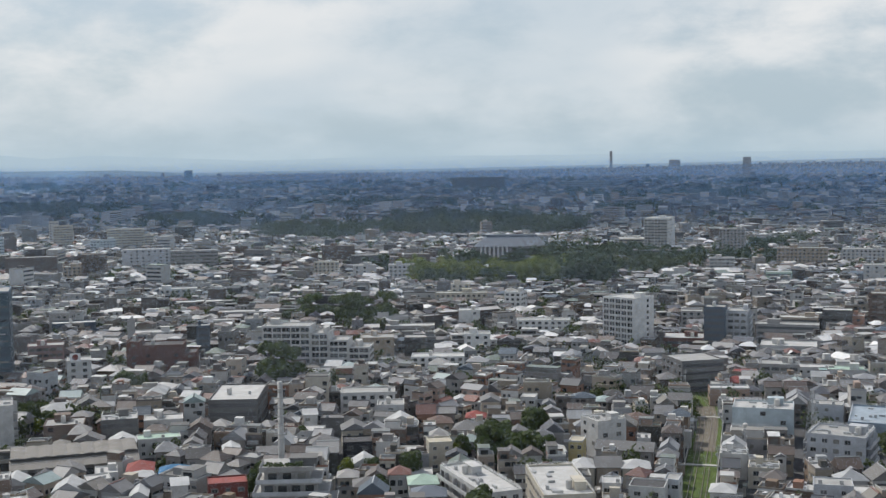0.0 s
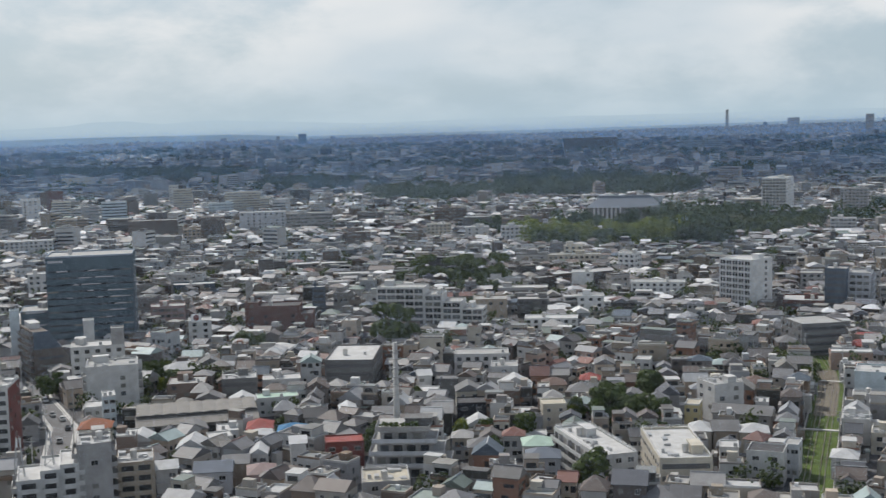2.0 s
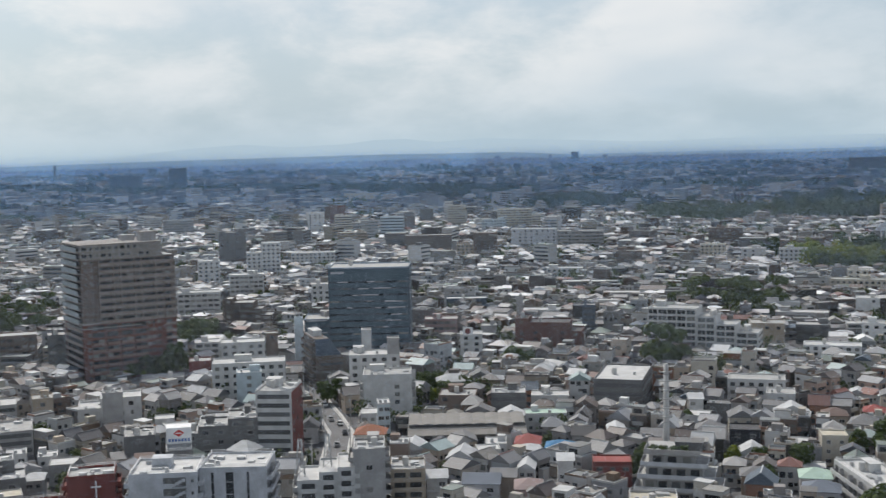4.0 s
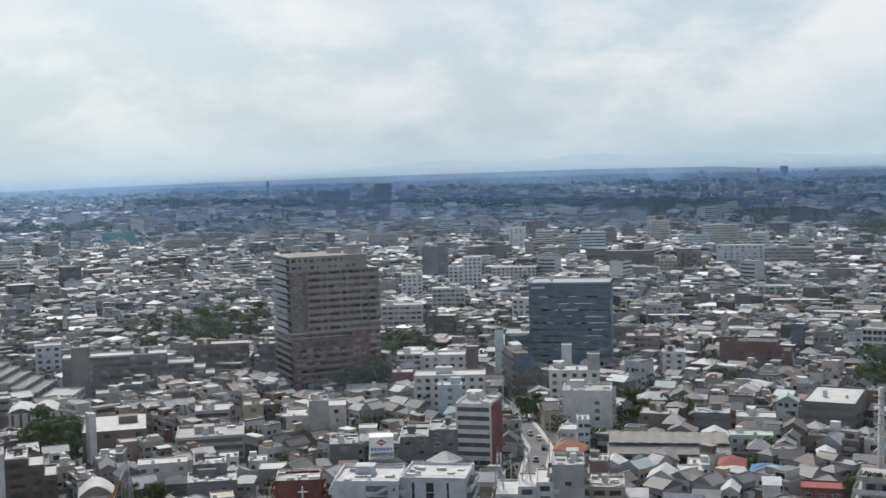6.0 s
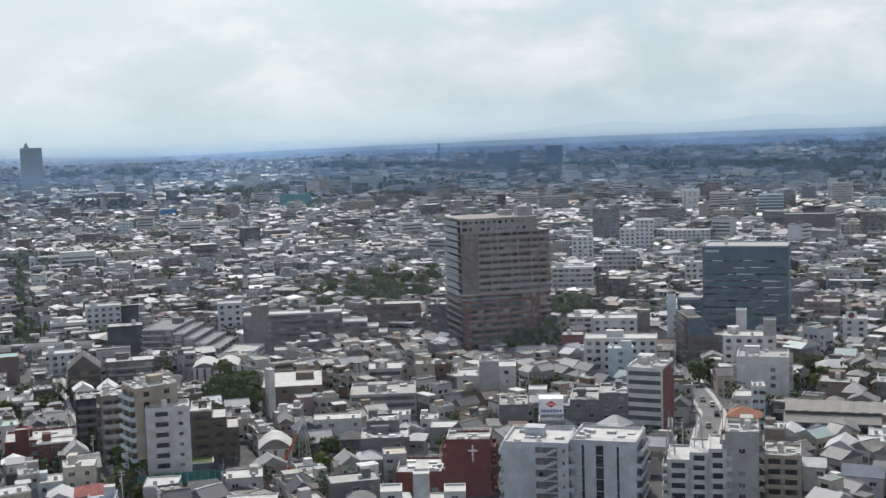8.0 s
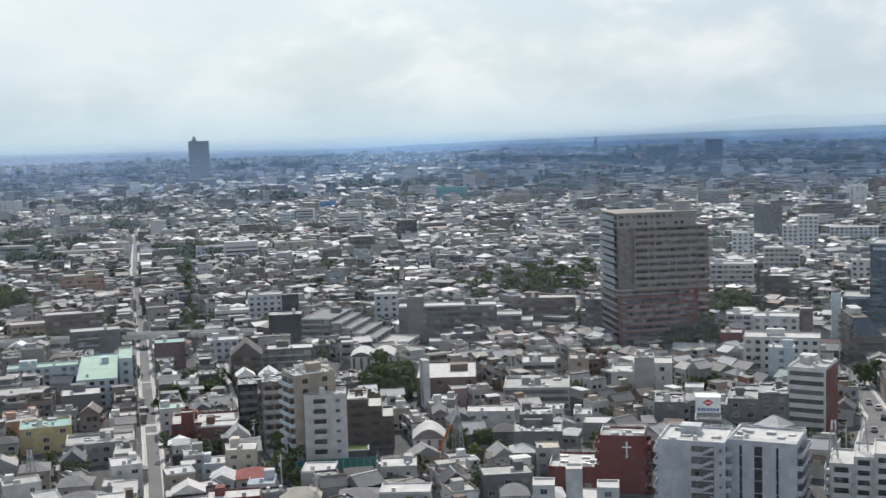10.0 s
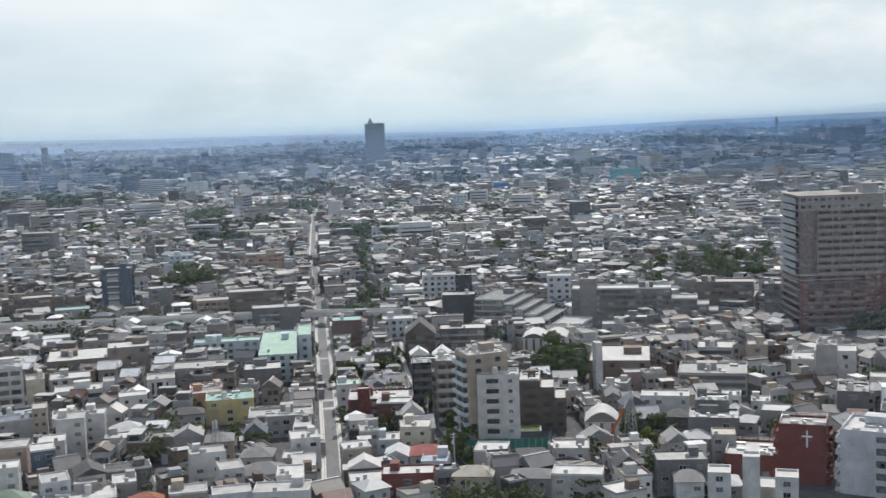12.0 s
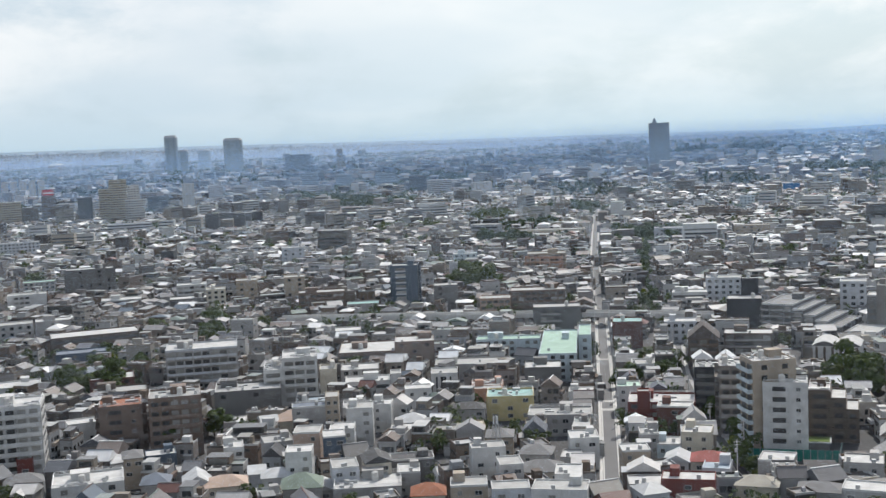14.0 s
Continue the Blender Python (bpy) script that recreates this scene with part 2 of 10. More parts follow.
leaf = material("leaf", [(0.075, 0.115, 0.035), (0.095, 0.14, 0.04), (0.06, 0.09, 0.035), (0.11, 0.15, 0.04), (0.07, 0.1, 0.04)], 0.7, "island", spread=0.3, thin=0.3)
leaf_bright = material("leaf_bright", [(.21, .26, .046), (.15, .20, .04), (.26, .30, .05), (.11, .15, .038)], 0.7, "island", spread=0.3, thin=0.4)
leaf_far = material("leaf_far", [(.035, .058, .03), (.045, .07, .035), (.03, .048, .028)], 0.8, "island", spread=0.3, thin=0.2)
leaf_woods = material("leaf_woods", [(.042, .072, .03), (.055, .088, .033), (.034, .058, .028), (.065, .095, .034)], 0.75, "island", spread=0.3, thin=0.3)
leaf_garden = material("leaf_garden", [(.065, .092, .04), (.08, .108, .043), (.053, .075, .036), (.092, .12, .045), (.12, .15, .048)], 0.75, "island", spread=0.3, thin=0.35)
bark = material("bark", [(.10, .08, .06)], 0.95, bump=0.5)
concrete = material("concrete", [(.55, .54, .52)], 0.85, streak=0.2)
metal_grey = material("metal_grey", [(.45, .46, .47)], 0.45, metal=0.5)
tarp_blue = material("tarp_blue", [(.05, .22, .50)], 0.6)
orange_paint = material("orange_paint", [(.55, .14, .03)], 0.5)
car_paint = material("car_paint", [(.7, .7, .7), (.05, .05, .055), (.35, .36, .38), (.5, .05, .04), (.75, .75, .74)], 0.25, spec=0.5)
rubber = material("rubber", [(.02, .02, .02)], 0.9)

# ---- mesh helpers ----


def mesh_of(name, verts, faces, mats, slots=None, smooth=False):
    me = bpy.data.meshes.new(name)
    me.from_pydata(verts, [], faces)
    for m in mats:
        me.materials.append(m)
    if slots is not None:
        me.polygons.foreach_set("material_index", np.asarray(slots, dtype=np.int32))
    if smooth:
        me.polygons.foreach_set("use_smooth", np.ones(len(me.polygons), dtype=bool))
    else:
        me.polygons.foreach_set("use_smooth", np.zeros(len(me.polygons), dtype=bool))
    me.update()
    return me


def box(x0, x1, y0, y1, z0, z1):
    v = [(x0, y0, z0), (x1, y0, z0), (x1, y1, z0), (x0, y1, z0), (x0, y0, z1), (x1, y0, z1), (x1, y1, z1), (x0, y1, z1)]
    f = [(0, 1, 5, 4), (1, 2, 6, 5), (2, 3, 7, 6), (3, 0, 4, 7), (4, 5, 6, 7), (3, 2, 1, 0)]
    return v, f


def join(*pieces):
    vs, fs = [], []
    for v, f in pieces:
        fs += [tuple(i + len(vs) for i in q) for q in f]
        vs += v
    return vs, fs


def tube(x, y, z0, z1, r0, r1, n=14):
    v = [(x + r * math.cos(2 * math.pi * i / n), y + r * math.sin(2 * math.pi * i / n), z) for z, r in ((z0, r0), (z1, r1)) for i in range(n)]
    f = [(i, (i + 1) % n, n + (i + 1) % n, n + i) for i in range(n)] + [tuple(range(n, 2 * n))]
    return v, f


def rod(a, b, r, n=6):
    """A round bar from a to b."""
    a, b = Vector(a), Vector(b)
    q = (b - a).to_track_quat("Z", "Y")
    v = [tuple(p + q @ Vector((r * math.cos(2 * math.pi * i / n), r * math.sin(2 * math.pi * i / n), 0))) for p in (a, b) for i in range(n)]
    return v, [(i, (i + 1) % n, n + (i + 1) % n, n + i) for i in range(n)] + [tuple(range(n, 2 * n)), tuple(reversed(range(n)))]


MESHES = {}


def shared(key, make, *mats, slots=None):
    if key not in MESHES:
        v, f = make()
        MESHES[key] = mesh_of(key[0], v, f, mats, slots)
    return MESHES[key]


def part(name, me, parent, x=0.0, y=0.0, z=0.0, yaw=0.0, label=""):
    ob = new(name, me)
    ob.parent = parent
    ob.matrix_basis = pose(x, y, z, 0, 0, yaw)
    return tagged(ob, label) if label else ob


def thing(name, x, y, z=0.0, yaw=0.0, label="", category="", group=""):
    ob = new(name)
    ob.empty_display_size = 0.5
    ob.matrix_basis = pose(x, y, z, 0, 0, yaw)
    return tagged(ob, label, category, group)


def window_mesh(w, h):
    w, h = round(w, 1), round(h, 1)

    def make():
        a = box(-w / 2, w / 2, -0.07, 0, 0, h)
        g = ([(-w / 2 + .09, -0.075, .09), (-.04, -0.075, .09), (-.04, -0.075, h - .09), (-w / 2 + .09, -0.075, h - .09)], [(0, 1, 2, 3)])
        k = ([(.04, -0.075, .09), (w / 2 - .09, -0.075, .09), (w / 2 - .09, -0.075, h - .09), (.04, -0.075, h - .09)], [(0, 1, 2, 3)])
        return join(a, g, k)
    return shared(("window", w, h), make, frame_paint, glass_dark, slots=[0] * 6 + [1, 1])


def small_windows(top, rows):
    """The windows of a house too far off to pick them apart; rows: width, height, x, y, z, turn."""
    pieces = []
    for w, h, x, y, z, turn in rows:
        a, b = w / 2 - .09, h - .09
        v, f = join(box(-w / 2, w / 2, -.07, 0, 0, h), *(([(u, -.075, .09), (t, -.075, .09), (t, -.075, b), (u, -.075, b)], [(0, 1, 2, 3)]) for u, t in ((-a, -.04), (.04, a))))
        c, n = math.cos(radians(turn)), math.sin(radians(turn))
        pieces.append(([(x + c * q[0] - n * q[1], y + n * q[0] + c * q[1], z + q[2]) for q in v], f))
    tagged(part("window", mesh_of("window", *join(*pieces), [frame_paint, glass_dark], ([0] * 6 + [1, 1]) * len(rows)), top), kind="stuff")


def skyline(az):
    """Height of the far rim of the plain, by compass direction."""
    return float(np.interp(az, (-96, -85, -75, -65, -55, -50, -45, -38, -28, -20, -12, 0, 10, 20, 30), (100, 99, 88, 71, 61, 54, 54, 60, 64, 70, 67, 70, 80, 90, 92)))


def ground_z(r, az=0.0):
    low = 0.0 if r < 1800 else 66.5 * ((min(r, 3900) - 1800) / 3000) ** 2
    return low if r <= 3900 else low + (skyline(az) - 11 - low) * min(1, (r - 3900) / 820) ** 1.15


# ---- ground ----
rs = np.concatenate([np.array([0, 60, 150, 300, 600, 1200, 1800]), np.arange(1900, 4801, 100)])
na = 96
gv, gf = [(0.0, 0.0, 0.0)], []
for r in rs[1:]:
    gv += [(r * math.cos(2 * math.pi * i / na), r * math.sin(2 * math.pi * i / na), ground_z(r, math.degrees(math.atan2(math.cos(2 * math.pi * i / na), math.sin(2 * math.pi * i / na))))) for i in range(na)]
gf += [(0, 1 + i, 1 + (i + 1) % na) for i in range(na)]
for k in range(len(rs) - 2):
    o, p = 1 + k * na, 1 + (k + 1) * na
    gf += [(o + i, p + i, p + (i + 1) % na, o + (i + 1) % na) for i in range(na)]
tagged(new("ground", mesh_of("ground", gv, gf, [asphalt], smooth=True)), "grey paved city ground with worn asphalt", "ground", kind="structure")


# ---- streets ----
def ribbon(points, width, z, off=0.0):
    """A strip along a line of points."""
    p = [Vector((*q, 0)) for q in points]
    v, f = [], []
    for i, q in enumerate(p):
        d = (p[min(i + 1, len(p) - 1)] - p[max(i - 1, 0)]).normalized()
        n = Vector((-d.y, d.x, 0))
        v += [tuple(q + n * (off - width / 2) + Vector((0, 0, z))), tuple(q + n * (off + width / 2) + Vector((0, 0, z)))]
    f = [(2 * i + 1, 2 * i, 2 * i + 2, 2 * i + 3) for i in range(len(p) - 1)]
    return v, f


def thick(vf, t):
    v, f = vf
    n = len(v)
    out = list(v) + [(x, y, z - t) for x, y, z in v]
    faces = list(f)
    for i in range(0, n - 2, 2):
        faces += [(i, i + 2, n + i + 2, n + i), (i + 3, i + 1, n + i + 1, n + i + 3)]
    return out, faces


MAIN_ROAD = [(-258.7, 163.4), (-325.6, 205.4), (-404.4, 254.1), (-515.4, 323.2), (-773.7, 481.6), (-1291.5, 810.6)]
TRAM_LINE = [(62, 300), (70.6, 334.7), (84.4, 387.9), (95.2, 430.0), (100.5, 459.9), (103.4, 494.5), (104.3, 518.0), (104, 560)]
CURVED_ROAD = [(-138, 300), (-148.2, 332.7), (-163.6, 374.8), (-177.7, 397.4), (-191.5, 418.3), (-204.0, 443.1), (-216, 470)]
SIDE_STREET = [(-232, 190), (-248.0, 199.4), (-277.4, 215.3), (-328.1, 242.4), (-376.8, 271.8), (-426.8, 306.1)]
GREEN_WAY = [(-500, 342), (-531.3, 363.1), (-657.2, 447.5), (-816.6, 556.1)]


def road(name, line, width, label):
    ob = tagged(new(name, mesh_of(name, *thick(ribbon(line, width, 0.05), 0.1), [road_grey])), label, "road", kind="structure")
    for s in (-1, 1):
        part("kerb", mesh_of("kerb", *thick(ribbon(line, 0.9, 0.17, s * (width / 2 + 0.45)), 0.2), [concrete]), ob)
    part("road_line", mesh_of("road_line", *ribbon(line, 0.35, 0.06, width / 2 - 0.3), [kerb_white]), ob)
    part("road_line", mesh_of("road_line", *ribbon(line, 0.35, 0.06, 0.3 - width / 2), [kerb_white]), ob)
    return ob


main_road = road("road", MAIN_ROAD, 4.8, "long straight grey road with pale pavements")
road("road", CURVED_ROAD, 7.5, "curved grey street between tall blocks")
road("road", SIDE_STREET, 3.6, "narrow grey side street with trees")
# zebra crossings on the main road
for px, py in ((-342.0, 215.6), (-352.5, 222.1), (-418.0, 262.6)):
    d = Vector((-0.852, 0.524, 0))
    n = Vector((-d.y, d.x, 0))
    for k in range(7):
        q = Vector((px, py, 0.075)) + n * (k - 3) * 0.66
        c = [q + d * a * 1.7 + n * b * 0.2 for a, b in ((-1, -1), (1, -1), (1, 1), (-1, 1))]
        part("zebra_bar", mesh_of("zebra_bar", [tuple(i) for i in c], [(0, 1, 2, 3)], [kerb_white]), main_road)

tram = tagged(new("tramway", mesh_of("tramway", *thick(ribbon(TRAM_LINE, 9.6, 0.10), 0.12), [grass])), "tram line overgrown with bright green grass", "railway", kind="structure")
part("ballast", mesh_of("ballast", *thick(ribbon(TRAM_LINE[2:5], 7.2, 0.2), 0.15), [ballast]), tram, label="bare brown track bed")
for off in (-1.9, 1.9):
    for g in (-0.7, 0.7):
        part("rail", mesh_of("rail", *thick(ribbon(TRAM_LINE, 0.16, 0.36, off + g), 0.2), [rail_steel]), tram)
for px, py in ((79.8, 370.0), (96.7, 440.0)):
    part("crossing", mesh_of("crossing", *box(-5.5, 5.5, -0.8, 0.8, 0.05, 0.38), [concrete]), tram, px, py, 0, -14)
for s in (-5.2, 5.2):
    part("fence_wall", mesh_of("fence_wall", *thick(ribbon(TRAM_LINE, 0.2, 1.2, s), 1.2), [concrete]), tram)

# ---- large buildings ----
TAKEN = []  # x, y, half width, half depth, cos, sin of what stands already


def face(top, style, width, h, z0, floors, wall, far, seed, ox, oy, yaw, rail=""):
    """Dress one outer wall: width wide and h high, its outside towards its own -y."""
    rnd = random.Random(seed)
    fh = (h - 0.4) / floors
    c, s = math.cos(radians(yaw)), math.sin(radians(yaw))

    def put(name, me, u, z, out=0.0, label=""):
        return part(name, me, top, ox + c * u + s * out, oy + s * u - c * out, z0 + z, yaw, label)
    if style == "blank" or width < 2.5:
        return
    if style == "brick":
        put("end_wall", shared(("end_wall", round(width, 1), round(h, 1)), lambda: box(-width / 2, width / 2, -0.05, 0, 0, h - 0.2), paint["brickred"]), 0, 0, 0, "brick-red end wall")
        style = "few"
    if style == "glass":
        n = max(2, int(width / 5.2))
        b = width / n
        for k in range(floors):
            z = .4 + k * fh
            put("spandrel", shared(("spandrel", round(width, 1), round(fh, 1)), lambda: box(-width / 2, width / 2, -.12, 0, 0, fh - .9), paint["officeblue"]), 0, z)
            if k > floors - 3 and floors > 6:
                continue
            put("ribbon_window", shared(("ribbon_window", round(width, 1)), lambda: box(-width / 2 + .1, width / 2 - .1, -.1, 0, 0, .86), paint["glass"]), 0, z + fh - .88)
            for i in range(n):
                if rnd.random() < .62:
                    put("open_window", shared(("open_window", round(b, 1)), lambda: box(-b * .4, b * .4, -.14, 0, 0, .8), glass_dark), (i + .5) * b - width / 2, z + fh - .86)
            for i in range(rnd.randint(1, 3)):
                w = rnd.choice((2.4, 5.0, 8.0))
                put("blind", shared(("blind", w), lambda: box(-w / 2, w / 2, -.17, 0, 0, .42), paint["lav"]), rnd.uniform(-.5, .5) * (width - w - 1), z + fh - .5 - rnd.choice((0, .1, .25)), 0, "pale blind drawn part way")
        for i in range(n + 1):
            put("mullion", shared(("mullion", round(h, 1)), lambda: box(-.07, .07, -.16, 0, 0, h), paint["dkblue"]), (i / n - .5) * (width - .3), 0)
        if floors > 6:
            put("parapet_panel", shared(("parapet_panel", round(width, 1)), lambda: box(-width / 2, width / 2, -.2, 0, 0, 2 * fh - 1.6), paint["officeblue"]), 0, h - 2 * fh + .9)
            if width > 30:
                for i in range(6):
                    put("writing_bar", shared(("writing_bar", 1), lambda: box(-.42, .42, -.26, 0, 0, 1.1), paint["lav"]), -width * .46 + i * 1.05, h - 2.6)
        return
    if style in ("bal", "bay", "module"):
        if style == "bay":
            spans = [(-.14 * width, .42 * width)]
        elif style == "module":
            n = max(2, int(width / 4.2))
            spans = [((i + 0.5) / n * width - width / 2, width / n * 0.86) for i in range(n)]
        else:
            spans = [(0, width - 0.6)]
        if far:  # too small to pick apart
            rails, panes, slabs = [], [], []
            for k in range(floors):
                for u, w in spans:
                    z = 0.35 + k * fh
                    slabs.append(box(u - w / 2, u + w / 2, -1.36, 0, z - .2, z))
                    rails.append(box(u - w / 2, u + w / 2, -1.3, -1.18, z, z + .85))
                    n = max(1, int(w / 3.0))
                    for i in range(n):
                        a, c2 = u + (i / n - .5) * w, u + ((i + 1) / n - .5) * w
                        v, q = box(a + .35, c2 - .35, -0.05, 0, z + .05, z + 2.1)
                        panes.append((v, q[:1]))
                        if i % 2:
                            v, q = box(a - .14, a + .14, -1.38, 0, z, z + 2.7)
                            slabs.append((v, q[:4]))
            tagged(put("balcony", mesh_of("balcony", *join(*rails), [paint[rail or wall]]), 0, 0), kind="stuff")
            tagged(put("floor_slab", mesh_of("floor_slab", *join(*slabs), [paint[wall]]), 0, 0), kind="stuff")
            tagged(put("glazed_door", mesh_of("glazed_door", *join(*panes), [glass_curtain]), 0, 0), kind="stuff")
            return
        for k in range(floors):
            for u, w in spans:
                w = round(w, 1)

                def balcony(w=w):
                    return join(box(-w / 2, w / 2, -1.3, 0, -0.16, 0), box(-w / 2, w / 2, -1.3, -1.18, 0, 1.05), box(-w / 2, -w / 2 + .12, -1.18, 0, 0, 1.05), box(w / 2 - .12, w / 2, -1.18, 0, 0, 1.05))
                put("balcony", shared(("balcony", w, rail or wall), balcony, paint[rail or wall]), u, 0.35 + k * fh)
                n = max(1, int(w / 3.0))

                def doors(w=w, n=n):
                    return join(*[box(((i + .5) / n - .5) * w - w / n * .36, ((i + .5) / n - .5) * w + w / n * .36, -0.05, 0, 0, 2.05) for i in range(n)])
                tagged(put("glazed_door", shared(("glazed_door", w), doors, glass_curtain), u, 0.40 + k * fh), kind="stuff" if n > 1 else "")
                if w > 9 and not far:
                    n = int(w / 5.5)
                    for i in range(1, n):
                        put("party_screen", shared(("party_screen",), lambda: box(-.06, .06, -1.2, 0, 0, 2.5), paint["grey"]), (i / n - 0.5) * w + u, 0.35 + k * fh)
        if style == "bay" and width > 8:
            for k in range(floors):
                put("window", window_mesh(1.3, 1.1), .30 * width, 1.2 + k * fh)
        return
    if style == "band":
        w = width - 0.8
        if far:
            bands = [box(-w / 2, w / 2, -0.06, 0, 1.0 + k * fh, 2.35 + k * fh) for k in range(floors)]
            tagged(put("ribbon_window", mesh_of("ribbon_window", *join(*bands), [glass_band]), 0, 0), kind="stuff")
            return
        for k in range(floors):
            put("ribbon_window", shared(("ribbon_window", round(w, 1), "b"), lambda: join(box(-w / 2, w / 2, -0.06, 0, 0, 1.35)), glass_band), 0, 1.0 + k * fh)
        return
    if style == "loggia":
        n = max(2, round(width / 4.0))
        b = width / n
        for k in range(floors):
            for i in range(n):
                u, z = (i + .5) * b - width / 2, .55 + k * fh
                put("window", shared(("loggia", round(b, 1)), lambda: join(box(-b * .46, b * .46, -.05, 0, -.1, 2.15)), glass_dark), u, z)
                put("balcony", shared(("loggia_rail", round(b, 1), wall), lambda: join(box(-b * .42, b * .42, -.7, -.6, -.25, .45), box(-b * .42, b * .42, -.6, 0, -.25, -.05), box(-.05, .05, -.5, 0, 0, 2.1)), paint[wall]), u, z)
            if k:
                put("slab_edge", shared(("loggia_slab", round(width, 1), wall), lambda: box(-width / 2, width / 2, -.75, 0, 0, .22), paint[wall]), 0, k * fh + .05)
        for i in range(n + 1):
            put("pier", shared(("loggia_pier", round(h, 1), wall), lambda: box(-.2, .2, -.75, 0, 0, h - .5), paint[wall]), (i / n - .5) * (width - .4), 0)
        return
    if style == "stripe":
        for u, ww in ((-.31, .7), (-.05, 2.0), (.23, .6)):
            strip = put("window_strip", shared(("window_strip", round(h, 1), ww), lambda: box(-ww / 2, ww / 2, -.06, 0, 0, h - 1.2), glass_dark), u * width, .2)
            for k in range(1, floors):
                part("transom", shared(("transom", ww), lambda: box(-ww / 2, ww / 2, -.12, 0, 0, .16), paint["lav"]), strip, 0, 0, k * fh - .2)
        return
    if style == "stair_bay":
        rw, rx = .34 * width, .17 * width
        # dark grey sheet on the wall stands in for shade behind the stairs
        put("recess", shared(("recess", round(rw, 1), round(h, 1)), lambda: box(-rw / 2, rw / 2, -.04, 0, .2, h - .9), paint["dkgrey"]), rx, 0, 0, "flat dark panel painting the shade of a stair bay")
        for k in range(floors):
            z = k * fh + .3
            put("balcony", shared(("stair_balcony", round(rw, 1), wall), lambda: join(box(-rw / 2, -rw * .08, -1.2, -1.1, 0, 1.15), box(-rw / 2, rw / 2, -1.2, 0, -.15, 0), box(-rw / 2, -rw / 2 + .1, -1.1, 0, 0, 1.15)), paint[wall]), rx, z)
            flight = [box(rw * (-.08 + .145 * q), rw * (.065 + .145 * q), -1.2, -1.1, .25 + .42 * q, 1.05 + .42 * q) for q in range(4)]
            put("stair_rail", shared(("stair_rail", round(rw, 1), wall), lambda: join(*flight), paint[wall]), rx, z)
            put("window", window_mesh(.7, 1.0), .44 * width, z + .9)
            put("glazed_door", shared(("stair_door",), lambda: box(-.5, .5, -.08, 0, 0, 2.0), glass_dark), rx - rw * .25, z)
        return
    cols = max(1, int(width / 3.3))
    if style == "few":
        cols = max(1, int(width / 5.0))
    if style == "col":
        cols = 1
    skip = 0.45 if style == "few" else 0.04
    if far:
        ww = 1.7
        panes = []
        for k in range(floors):
            for i in range(cols):
                if rnd.random() >= skip:
                    u = (i + .5) / cols * width - width / 2 if style != "col" else .2 * width
                    v, q = box(u - ww / 2, u + ww / 2, -0.06, 0, 1.0 + k * fh, 2.4 + k * fh)
                    panes.append((v, q[:5]))
        if panes:
            tagged(put("window", mesh_of("window", *join(*panes), [many_glass]), 0, 0), kind="stuff")
        return
    size = (1.8, 1.4) if style != "col" else (1.2, 1.4)
    for k in range(floors):
        for i in range(cols):
            if rnd.random() < skip:
                continue
            u = (i + 0.5) / cols * width - width / 2 if style != "col" else 0.2 * width
            put("window", window_mesh(*size), u, 1.05 + k * fh)


def roof_rim(w, d, hgt=0.7, t=0.25):
    return join(box(-w / 2, w / 2, -d / 2, -d / 2 + t, 0, hgt), box(-w / 2, w / 2, d / 2 - t, d / 2, 0, hgt),
                box(-w / 2, -w / 2 + t, -d / 2 + t, d / 2 - t, 0, hgt), box(w / 2 - t, w / 2, -d / 2 + t, d / 2 - t, 0, hgt))


